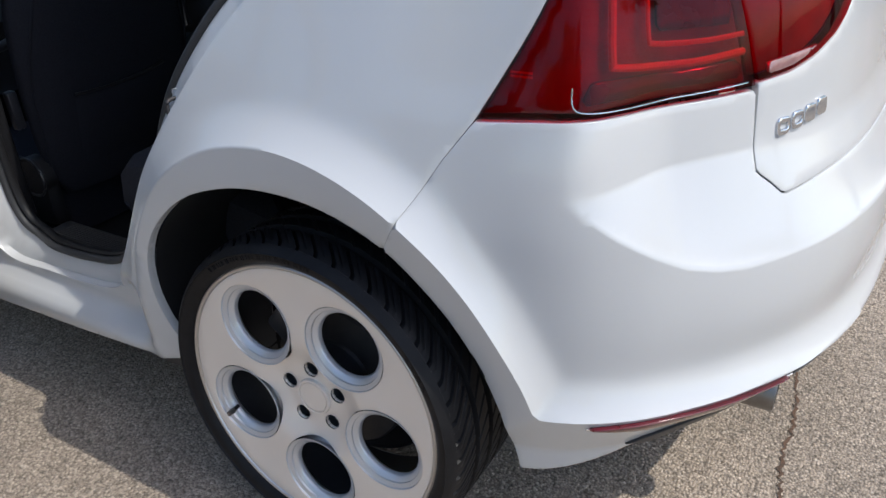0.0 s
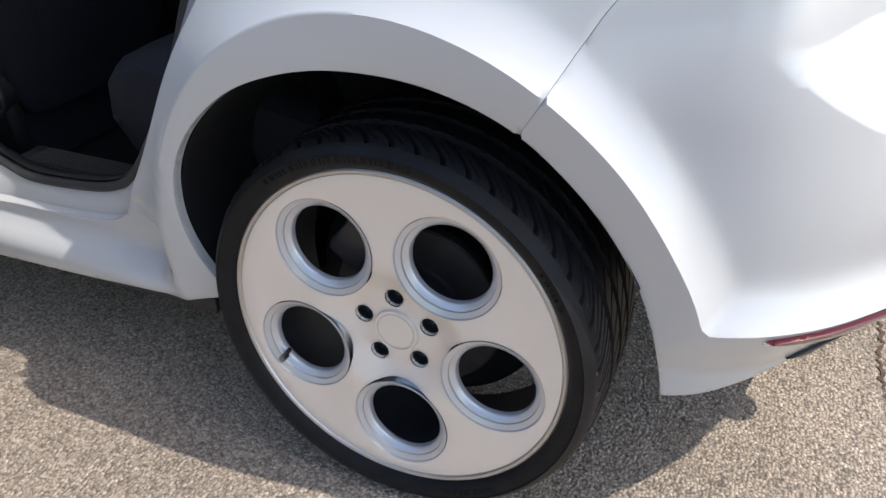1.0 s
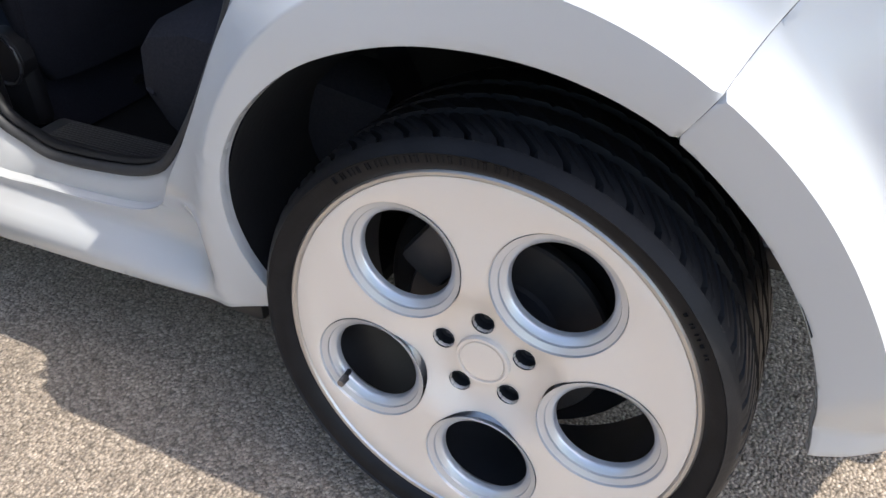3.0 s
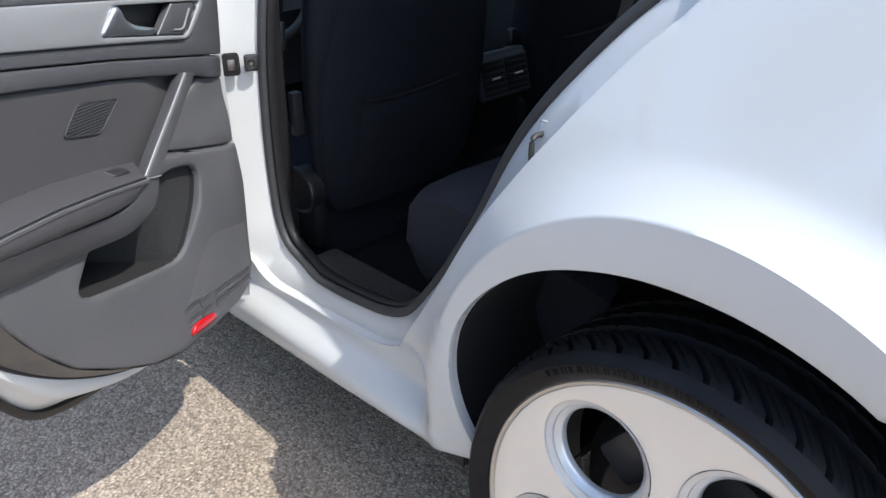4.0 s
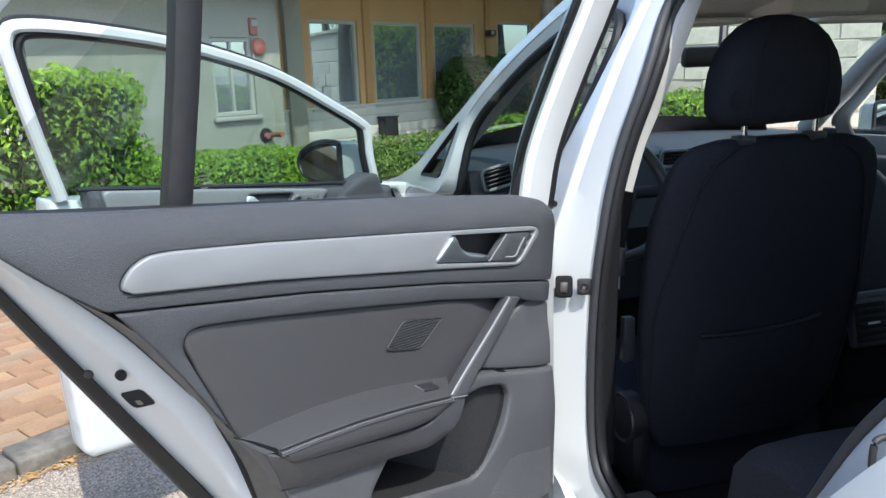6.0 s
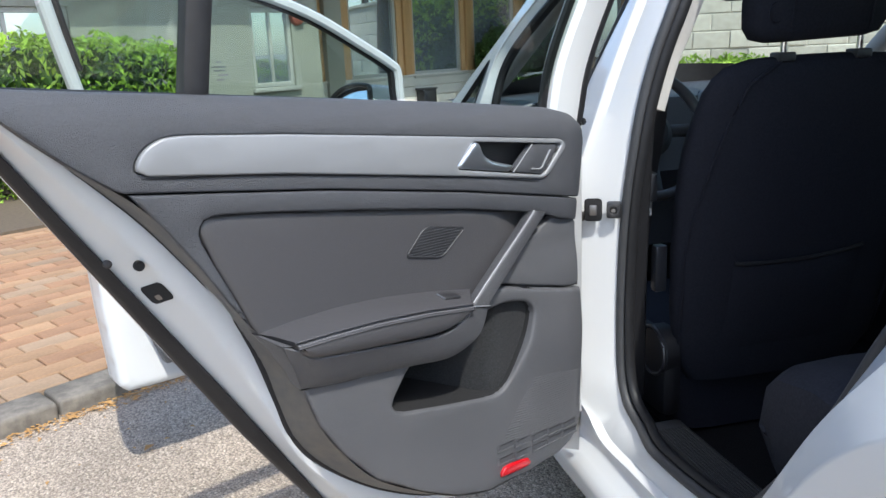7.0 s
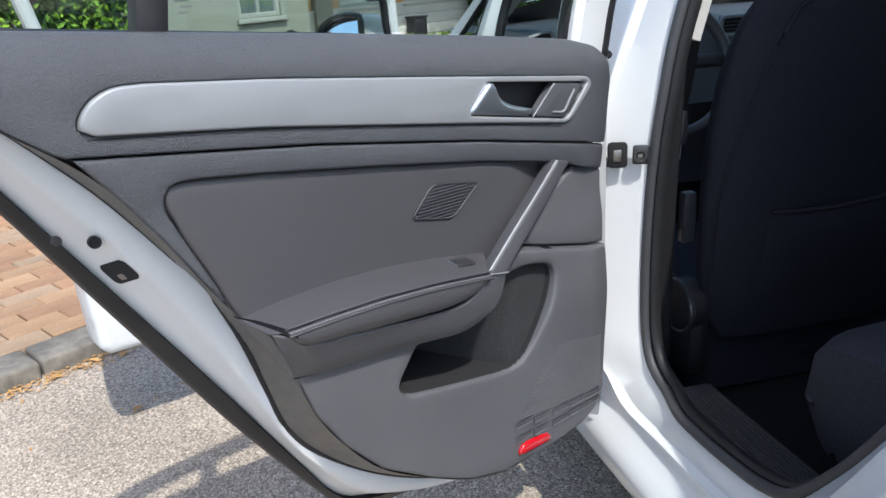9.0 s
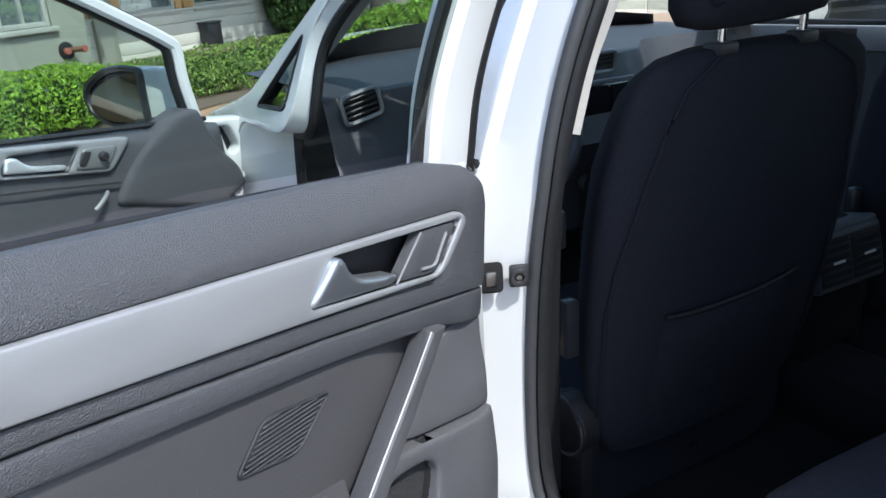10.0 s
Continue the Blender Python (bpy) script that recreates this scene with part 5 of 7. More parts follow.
fr_top = smooth_line([(-0.035, 0.11, 1.36), (0.2, 0.12, 1.385), (0.45, 0.12, 1.385), (0.70, 0.11, 1.365), (0.84, 0.09, 1.32), (0.935, 0.05, 1.20), (0.965, 0.03, 1.07)], 5)
tube("window_frame", fr_top, 0.022, 0.026, paint_matt, rear_door, "", 10, up=(0, 1, 0), power=3.5)
tube("divider_bar", [(0.708, 0.045, 1.04), (0.694, 0.075, 1.20), (0.685, 0.10, 1.34)], 0.0165, 0.016, black_plastic, rear_door, "black window divider bar", 10, up=(0, 1, 0), power=4)
gl = [[(0.09 - 0.13 * t, 0.032 + 0.078 * t, 0.98 + 0.39 * t), (0.40, 0.040 + 0.075 * t, 1.02 + 0.36 * t), (0.69, 0.042 + 0.06 * t, 1.04 + 0.29 * t), (0.93 - 0.2 * t, 0.032 + 0.04 * t, 1.07 + 0.22 * t)] for t in np.linspace(0, 1, 5)]
g1 = loft("window_pane", gl, pane, rear_door, "clear door glass")
g1.visible_shadow = False
for q, (u, z, wd) in enumerate(((0.671, 1.0835, 0.006), (0.671, 1.0775, 0.018), (0.671, 1.0735, 0.014), (0.667, 1.0680, 0.012), (0.671, 1.0625, 0.009))):
    block("glass_mark", (u - wd / 2, 0.0475, z - 0.0010), (u + wd / 2, 0.0482, z + 0.0010), plate_mark, rear_door, "small dark mark on the glass", bevel=0.0)
# check strap between door and pillar
tube("check_strap", [(0.055, 0.03, 0.775), (-0.03, 0.025, 0.778)], 0.004, 0.009, steel_mat, rear_door, "steel door check strap", 8)
bracket = group_part("check_bracket", car, pose(-0.998, 0.062, 0.789, 0, 0, 66), "black hinge bracket on the pillar")
block("bracket_plate", (-0.018, -0.004, -0.021), (0.014, 0.005, 0.021), liner_mat, bracket, bevel=0.006)
block("bracket_face", (-0.009, -0.0065, -0.010), (0.005, -0.003, 0.010), steel_mat, bracket, bevel=0.002)
tube("bracket_ring", [(0.034 + 0.009 * math.cos(a), -0.006, 0.009 * math.sin(a)) for a in np.linspace(0, 2 * math.pi, 17)[:-1]], 0.0035, 0.0035, black_plastic, bracket, "black fixing ring", 6, True, up=(0, 1, 0))
lathe("bracket_bolt", [(0.0, -0.007), (0.004, -0.007), (0.005, -0.003), (0.005, 0.0)], steel_mat, bracket, "steel bolt", 6, "y", (0.034, 0, 0.0))
block("bracket_lug", (0.022, -0.004, -0.016), (0.048, 0.004, 0.016), black_plastic, bracket, bevel=0.004)

# ---- front door, standing open ----
chrome_soft = material("soft_chrome", (0.62, 0.64, 0.66), 0.35, metal=0.6, grain=0.08, scale=20)
plate_grey = material("plate_grey", (0.17, 0.175, 0.18), 0.45, metal=0.3, grain=0.1, scale=60)
front_door = group_part("front_door", car, pose(-2.14, 0.03, 0, 0, 0, -64.5), "open front door with mirror, trim and framed window")
F_OUT = [(0.02, 0.29), (0.5, 0.275), (0.97, 0.272), (1.040, 0.276), (1.060, 0.298), (1.070, 0.5), (1.075, 0.75), (1.06, 0.93), (0.55, 0.885), (0.06, 0.83), (0.0, 0.6)]
pad("outer_skin", F_OUT, -0.046, paint, front_door, depth=-0.006, r=0, drop=0)
pad("inner_shell", F_OUT, 0.03, paint_matt, front_door, depth=0.07, r=0.02, drop=0.02)
pad("trim_panel", [(0.06, 0.36), (0.95, 0.34), (1.0, 0.5), (1.0, 0.85), (0.98, 0.945), (0.60, 0.90), (0.30, 0.87), (0.10, 0.85)], 0.085, trim_dark, front_door, "dark grained trim panel", r=0.02, drop=0.02, depth=0.05)
pad("mirror_panel", rounded([(0.200, 0.900), (0.160, 0.893), (0.128, 0.802), (0.074, 0.747), (0.057, 0.697), (0.14, 0.66), (0.402, 0.738), (0.385, 0.767), (0.329, 0.829), (0.259, 0.876)], [0.02, 0.01, 0.02, 0.02, 0.01, 0.01, 0.02, 0.02, 0.03, 0.03]), 0.094, trim_dark, front_door, "dark mirror corner trim", r=0.012, drop=0.010, depth=0.05)
pad("hinge_end", [(0.102, 0.852), (0.06, 0.85), (-0.016, 0.840), (-0.040, 0.806), (-0.036, 0.694), (-0.03, 0.40), (0.07, 0.40), (0.07, 0.70), (0.085, 0.76), (0.12, 0.81)], 0.035, paint_matt, front_door, "white hinge end of the door", r=0.006, drop=0.006, depth=0.05, holes=[rounded([(0.093, 0.835), (0.042, 0.828), (0.016, 0.776), (0.036, 0.756), (0.072, 0.777)], 0.01)])
pad("hinge_cavity", [(0.10, 0.84), (0.0, 0.84), (0.0, 0.74), (0.10, 0.74)], 0.0, black_plastic, front_door, depth=0.003, r=0, drop=0)
for zh in (0.77, 0.45):
    block("door_hinge", (-0.075, 0.0, zh - 0.03), (-0.025, 0.035, zh + 0.03), paint_matt, front_door, "white door hinge", bevel=0.008)
F_REC = rounded([(0.592, 0.888), (0.455, 0.875), (0.487, 0.833), (0.612, 0.857)], [0.008, 0.006, 0.006, 0.008], 4)
pad("silver_strip", rounded([(0.96, 0.945), (0.60, 0.9045), (0.355, 0.8735), (0.341, 0.868), (0.396, 0.810), (0.61, 0.848), (0.95, 0.888)], [0.012, 0, 0.01, 0.01, 0.014, 0, 0.012]), 0.0965, silver_trim, front_door, "satin silver trim strip", r=0.006, drop=0.004, holes=[F_REC])
pad("release_recess", F_REC, 0.084, black_plastic, front_door, "dark release recess", depth=0.004)
f_wall = lambda w: np.stack([F_REC[:, 0], np.full(len(F_REC), w), F_REC[:, 1]], 1)
loft("recess_wall", [f_wall(0.0965), f_wall(0.084)], trim_dark, front_door, closed=True)
pad("release_lever", rounded([(0.598, 0.885), (0.578, 0.883), (0.566, 0.868), (0.545, 0.858), (0.488, 0.847), (0.490, 0.838), (0.606, 0.858)], [0.004, 0.006, 0.010, 0.010, 0.003, 0.003, 0.005], 5), 0.102, chrome_soft, front_door, "satin chrome door release", r=0.006, drop=0.004, depth=0.014, step=0.008, edge=0.006)
pad("switch_plate", rounded([(0.448, 0.871), (0.375, 0.861), (0.404, 0.822), (0.474, 0.834)], 0.006), 0.1005, plate_grey, front_door, "grey mirror-switch plate", r=0.002, drop=0.002, depth=0.006)
pad("lock_button", rounded([(0.452, 0.866), (0.434, 0.863), (0.452, 0.837), (0.468, 0.840)], 0.003), 0.1035, black_plastic, front_door, "black lock button", r=0.002, drop=0.001, depth=0.004)
lathe("mirror_knob", [(0.0, 0.113), (0.007, 0.1125), (0.009, 0.110), (0.010, 0.099)], black_plastic, front_door, "black mirror adjuster knob", 16, "y", (0.413, 0, 0.848))
tube("pull_handle", smooth_line([(0.418, 0.10, 0.775), (0.436, 0.108, 0.762), (0.458, 0.11, 0.748)], 5), 0.0035, 0.005, silver_trim, front_door, "silver end of the pull handle", 10)
tube("trim_groove", [(0.385, 0.097, 0.786), (0.62, 0.099, 0.826), (0.95, 0.097, 0.868)], 0.002, 0.003, black_plastic, front_door, n=6)
arc = smooth_line([(1.03, 0.03, 0.93), (1.06, 0.04, 1.05), (1.095, 0.06, 1.20), (1.105, 0.07, 1.290), (1.05, 0.072, 1.312), (0.849, 0.07, 1.292), (0.668, 0.065, 1.257), (0.46, 0.055, 1.191), (0.269, 0.045, 1.093), (0.185, 0.04, 1.045), (0.162, 0.038, 1.02), (0.154, 0.036, 0.938), (0.124, 0.036, 0.82), (0.07, 0.04, 0.74), (0.045, 0.045, 0.70)], 5)
tube("window_frame", arc, 0.015, 0.020, paint_matt, front_door, "white window frame", 10, up=(0, 1, 0), power=3)
tube("outer_seal", arc[10:58] + np.array([0.0, -0.012, 0.016]), 0.008, 0.006, rubber, front_door, "black outer frame seal", 8, up=(0, 1, 0))
tube("frame_seal", arc[6:] + (np.array([0.55, 0.03, 0.95]) - arc[6:]) * 0.045, 0.010, 0.012, rubber, front_door, "black glass run", 8, up=(0, 1, 0))
tube("waist_seal", [(0.12, 0.05, 0.862), (0.55, 0.05, 0.903), (1.0, 0.05, 0.950)], 0.008, 0.006, rubber, front_door, n=8)
gp = [(p[0], p[2]) for p in arc]
fpane = pad("window_pane", gp, 0.035, pane, front_door, "clear door glass", depth=0, r=0, drop=0, step=0.1, edge=0.05)
fpane.visible_shadow = False
# door mirror
mirror = group_part("door_mirror", front_door, pose(0.225, -0.10, 0.922, 0, 0, 0), "white door mirror with a black foot")
M_OUT = np.array(rounded([(0.098, 0.060), (0.098, -0.060), (-0.03, -0.063), (-0.086, -0.040), (-0.102, -0.004), (-0.084, 0.026), (-0.03, 0.054), (0.04, 0.064)], [0.012, 0.016, 0.03, 0.03, 0.025, 0.03, 0.04, 0.04], 5))
rows = []
for t in np.linspace(0, 1, 11):
    sc = max(1 - t**2.6, 0.02) ** 0.5
    rows.append([(-0.175 * t, 1.05 * sc * y + 0.025 * t, 1.08 * sc * z - 0.010 * t) for y, z in M_OUT])
shell = loft("mirror_shell", rows, paint, mirror, "white mirror shell", closed=True)
shell.matrix_basis = pose(0, -0.02, 0, 0, 0, 5)
mg = loft("mirror_face", [[(0.004, 0.97 * r * y, 0.97 * r * z) for y, z in M_OUT] for r in (1.0, 0.5, 0.01)], mirror_glass, mirror, "mirror glass", closed=True)
mg.matrix_basis = pose(-0.010, -0.02, 0, 0, -14, 9)
mr = tube("mirror_rim", [(0.002, 1.02 * y, 1.05 * z) for y, z in M_OUT], 0.007, 0.010, black_plastic, mirror, "black rim", 6, True, up=(1, 0, 0))
mr.matrix_basis = pose(0, -0.02, 0, 0, 0, 5)
block("mirror_foot", (-0.06, 0.02, -0.085), (0.0, 0.15, -0.045), black_plastic, mirror, "black mirror foot", bevel=0.012)

# ---- cabin ----
def cushion(name, sections, mat, parent, label=""):
    return loft(name, sections, mat, parent, label, closed=True, caps=True, angle=60)


def squircle(cx, cz, a, b, n=28, p=0.6):
    return [(cx + a * math.copysign(abs(math.cos(t)) ** p, math.cos(t)), cz + b * math.copysign(abs(math.sin(t)) ** p, math.sin(t))) for t in np.linspace(0, 2 * math.pi, n + 1)[:-1]]


knob_gloss = material("satin_black_knob", (0.020, 0.021, 0.025), 0.3, grain=0.2, scale=120, second=(0.03, 0.031, 0.036))


def make_seat(y0):
    """Front seat seen from behind; y0 is its middle line."""
    seat = group_part("front_seat", car, pose(0, y0, 0), "black cloth front seat with a head restraint")
    # backrest: outline rows from the bottom to the top
    rows = []
    levels = ((0.40, 0.20, -1.02, 0.12), (0.46, 0.238, -1.00, 0.15), (0.56, 0.258, -0.985, 0.17), (0.68, 0.268, -0.965, 0.185), (0.80, 0.270, -0.950, 0.185), (0.88, 0.266, -0.942, 0.18), (0.94, 0.259, -0.938, 0.165), (0.985, 0.248, -0.936, 0.15), (1.012, 0.234, -0.938, 0.12), (1.032, 0.208, -0.944, 0.09), (1.043, 0.160, -0.952, 0.06), (1.047, 0.08, -0.960, 0.03))
    for z, half, xr, th in levels:
        ring = squircle(0, 0, half, th / 2, 40, 0.55)
        rows.append([(xr - th / 2 + b, 0.010 * ease(z, 0.85, 1.0) + a * (1 - 0.42 * min(max(-b / th + 0.3, 0), 0.8)), z) for a, b in ring])

    def back_x(a, z):
        """The rear face of the backrest at a distance from its middle line."""
        half, xr, th = (np.interp(z, [q[0] for q in levels], [q[k] for q in levels]) for k in (1, 2, 3))
        return xr - th / 2 + th / 2 * (1 - min(abs(a) / half, 0.98) ** (2 / 0.55)) ** 0.275

    cushion("backrest", rows, fabric, seat, "black cloth backrest with side seams")
    # map pocket and seams
    for sgn in (-1, 1):
        line = [(np.interp(z, [0.45, 0.68, 0.76, 0.87, 0.95, 1.0, 1.022, 1.038], [0.228, 0.244, 0.238, 0.212, 0.192, 0.168, 0.132, 0.10]), z) for z in np.linspace(0.45, 1.036, 34)]
        seam = [(back_x(a, z) + 0.0035, sgn * a + 0.010 * float(ease(z, 0.85, 1.0)), z) for a, z in line]
        tube("seam", seam, 0.0025, 0.003, fabric, seat, n=6)
    rows = []
    for z, g in ((0.46, 0.0), (0.50, 0.010), (0.60, 0.014), (0.655, 0.012), (0.668, 0.006)):
        rows.append([(np.interp(z, [0.40, 0.56, 0.68], [-1.02, -0.985, -0.967]) + g * (1 - np.clip(abs(y + 0.0075) / 0.1425, 0, 1) ** 4) + 0.001, y, z + 0.045 * (y + 0.15) * ease(np.array(z), 0.5, 0.66) - 0.012 * (1 - (y / 0.17) ** 2) * ease(np.array(z), 0.6, 0.668)) for y in np.linspace(-0.150, 0.135, 17)])
    loft("map_pocket", rows, fabric, seat, "black cloth map pocket")
    pk = [(rows[-1][k][0] + 0.004, rows[-1][k][1], rows[-1][k][2]) for k in range(17)]
    tube("pocket_hem", pk, 0.003, 0.004, rubber, seat, "grey pocket hem", n=6)
    # side shield, recline knob, lever
    cushion("seat_base", [[(x, a, z) for a, z in squircle(0, 0.36, 0.25, 0.09, 24, 0.5)] for x in (-1.06, -1.10, -1.3, -1.5, -1.54)], fabric, seat, "black cloth seat base")
    block("side_shield", (-1.34, -0.262, 0.33), (-1.02, -0.215, 0.50), cabin_black, seat, "black seat side shield", bevel=0.02)
    lathe("recline_knob", [(0.0, -0.300), (0.044, -0.300), (0.052, -0.292), (0.052, -0.265)], cabin_black, seat, "round black recline knob", 28, "y", (-1.065, 0.035, 0.468))
    # paler ring drawn on as the highlight round the knob
    tube("knob_edge", [(-1.065 + 0.05 * math.cos(a), -0.264, 0.468 + 0.05 * math.sin(a)) for a in np.linspace(0, 2 * math.pi, 31)[:-1]], 0.0035, 0.004, knob_gloss, seat, n=6, closed=True)
    block("side_lever", (-1.060, -0.276, 0.600), (-1.036, -0.250, 0.695), knob_gloss, seat, "dark seat side lever", bevel=0.006)
    lathe("floor_bolt", [(0.0, 0.0), (0.010, 0.0), (0.012, -0.01), (0.012, -0.03)], steel_mat, seat, "steel seat-rail bolt", 8, "z", (-1.09, 0.03, 0.34))
    block("seat_rail", (-1.45, 0.01, 0.30), (-1.06, 0.05, 0.325), steel_mat, seat, "steel seat rail", bevel=0.004)
    # head restraint on two posts
    rest = []
    for z, half, th in ((1.073, 0.100, 0.05), (1.080, 0.128, 0.08), (1.10, 0.140, 0.092), (1.14, 0.140, 0.10), (1.17, 0.134, 0.104), (1.20, 0.122, 0.102), (1.228, 0.102, 0.094), (1.25, 0.076, 0.078), (1.262, 0.050, 0.055), (1.268, 0.022, 0.03)):
        rest.append([(-0.968 + b, a - 0.012, z + 0.03 * a * (1.268 - z) / 0.19) for a, b in squircle(0, 0, half, th / 2, 32, 0.68)])
    cushion("head_restraint", rest, fabric, seat, "black cloth head restraint")
    for yy in (-0.090, 0.072):
        tube("restraint_seam", smooth_line([(-0.9275, yy, 1.085), (-0.9185, yy - 0.002, 1.14), (-0.9175, yy * 0.98, 1.17), (-0.919, yy * 0.9, 1.20), (-0.9225, yy * 0.75, 1.228), (-0.931, yy * 0.55, 1.25)], 4), 0.0016, 0.0016, fabric, seat, n=6)
    tube("restraint_button", [(-0.930, -0.120 + 0.013 * math.cos(a), 1.120 + 0.017 * math.sin(a)) for a in np.linspace(0, 2 * math.pi, 21)[:-1]], 0.0022, 0.0022, fabric, seat, "stitched round mark", n=6, closed=True, up=(1, 0, 0))
    for y in (-0.08, 0.08):
        tube("post", [(-0.958, y, 1.02), (-0.957, y, 1.10)], 0.006, 0.006, chrome, seat, "chrome head-restraint post", 10)
        block("post_guide", (-0.975, y - 0.017, 1.036), (-0.942, y + 0.017, 1.053), black_plastic, seat, bevel=0.004)
    return seat


make_seat(0.487)
seat2 = copy_thing(bpy.data.objects["front_seat"], pose(-0.085, 2 * CENTRE - 0.487, 0))

# rear bench
bench_cloth = material("bench_cloth", (0.0165, 0.0172, 0.0235), 0.85, grain=0.4, scale=240, second=(0.038, 0.039, 0.050), bump=0.35, bump_scale=500, spec=0.25)
bench = group_part("rear_bench", car, label="black cloth rear bench")
rows = []
for x, zt, zb in ((-0.690, 0.50, 0.44), (-0.703, 0.535, 0.42), (-0.700, 0.57, 0.40), (-0.675, 0.592, 0.38), (-0.60, 0.605, 0.36), (-0.50, 0.595, 0.36), (-0.36, 0.570, 0.36), (-0.25, 0.55, 0.36)):
    rows.append([(x, 0.245, zb), (x, 0.215, (zt + zb) / 2), (x, 0.222, zt - 0.025), (x, 0.25, zt - 0.004), (x, 0.33, zt), (x, 0.6, zt - 0.008), (x, 0.88, zt + 0.002), (x, 1.16, zt - 0.008), (x, 1.46, zt), (x, 1.53, zt - 0.01), (x, 1.54, zb)])
loft("bench_cushion", rows, bench_cloth, bench, "black cloth bench cushion")
rows = []
for z, x, th in ((0.40, -0.66, 0), (0.34, -0.64, 0), (0.27, -0.60, 0), (0.24, -0.58, 0)):
    rows.append([(x, y, z) for y in np.linspace(0.23, 1.53, 8)])
loft("bench_skirt", rows, cabin_black, bench, "black bench skirt")
rows = []
for z, x in ((0.54, -0.24), (0.62, -0.27), (0.75, -0.235), (0.90, -0.19), (1.0, -0.15), (1.03, -0.12), (1.03, -0.05), (0.95, 0.0), (0.5, -0.05)):
    rows.append([(x, y, z - 0.02 * (abs(y - 0.88) / 0.65) ** 4) for y in np.linspace(0.24, 1.52, 14)])
loft("bench_back", rows, fabric, bench, "black cloth bench backrest")
for y in (0.50, 0.88, 1.26):
    rest = [[(-0.10 + b, y + a, z) for a, b in squircle(0, 0, half, th / 2, 24, 0.6)] for z, half, th in ((1.04, 0.08, 0.05), (1.06, 0.12, 0.08), (1.12, 0.125, 0.09), (1.16, 0.11, 0.08), (1.18, 0.07, 0.05))]
    cushion("head_restraint", rest, fabric, bench, "black cloth rear head restraint")

# floor, tunnel, console, dashboard
dash_mat = material("dark_soft_dash", (0.030, 0.033, 0.041), 0.5, grain=0.3, scale=300, second=(0.04, 0.041, 0.046), bump=0.4, bump_scale=500)
block("carpet", (-2.3, 0.10, 0.236), (-0.25, 1.66, 0.262), carpet_mat, car, "black carpet", bevel=0.008)
block("tunnel", (-2.2, 0.80, 0.25), (-0.6, 0.96, 0.40), carpet_mat, car, "carpeted tunnel", bevel=0.04)
console = group_part("centre_console", car, label="black centre console with rear air vents")
block("console_box", (-1.75, 0.775, 0.38), (-1.055, 0.985, 0.665), carpet_mat, console, bevel=0.05)
VM = pose(-1.040, 0.88, 0.606, 0, -14, 0)
block("vent_frame", (-0.02, -0.098, -0.056), (0.0, 0.098, 0.056), dash_mat, console, "dark rounded vent frame", bevel=0.010, m=VM, seg=3)
block("vent_hood", (-0.10, -0.100, 0.045), (-0.006, 0.100, 0.066), dash_mat, console, "soft dark console end", bevel=0.010, m=VM, seg=3)
for q in range(2):
    y0 = -0.088 + 0.090 * q
    block("vent_hole", (-0.004, y0, -0.044), (0.0012, y0 + 0.086, 0.044), liner_mat, console, bevel=0.001, m=VM)
    for k in range(5):
        block("vent_slat", (-0.001, y0 + 0.004, -0.036 + 0.016 * k), (0.005, y0 + 0.082, -0.031 + 0.016 * k), cabin_black, console, bevel=0.0015, m=VM)
    block("vent_tab", (0.003, y0 + 0.030, -0.004), (0.0075, y0 + 0.062, 0.001), chrome_soft, console, "bright vent slider", bevel=0.001, m=VM)
dash = group_part("dashboard", car, label="black dashboard with silver-rimmed vents and a radio")
rows = []
for x, z in ((-1.72, 0.50), (-1.74, 0.60), (-1.70, 0.72), (-1.745, 0.80), (-1.765, 0.87), (-1.785, 0.918), (-1.95, 0.930), (-2.15, 0.925), (-2.40, 0.918)):
    rows.append([(x - 0.20 * float(ease(y, 0.98, 1.25)), y, z - 0.01 * ((y - 0.88) / 0.7) ** 2) for y in np.linspace(0.14, 1.60, 26)])
loft("dash_body", rows, dash_mat, dash, "soft dark dash top")
loft("dash_strip", [[(-1.738 + dx - 0.20 * float(ease(y, 0.98, 1.25)), y, zz) for y in np.linspace(0.97, 1.58, 14)] for dx, zz in ((0.0, 0.80), (-0.014, 0.845))], silver_trim, dash, "silver dash strip")


def dash_vent(y, z, w=0.11, h=0.075, x=-1.765, turn=0, rim=0.006):
    v = group_part("dash_vent", car, pose(x, y, z, turn, 8, 0), "black dash air vent with a silver rim")
    block("vent_back", (-0.01, -w / 2, -h / 2), (0.004, w / 2, h / 2), rubber, v, bevel=0.004)
    tube("vent_rim", [(0.006, *p) for p in rounded([(-w / 2, -h / 2), (w / 2, -h / 2), (w / 2, h / 2), (-w / 2, h / 2)], 0.014)], rim, rim + 0.001, silver_trim, v, "silver vent rim", 8, True, up=(1, 0, 0))
    for k in range(4):
        block("vent_slat", (0.002, -w / 2 + 0.006, -h / 2 + 0.012 + h / 5 * k), (0.010, w / 2 - 0.006, -h / 2 + 0.017 + h / 5 * k), black_plastic, v, bevel=0.001, seg=1)
    return v


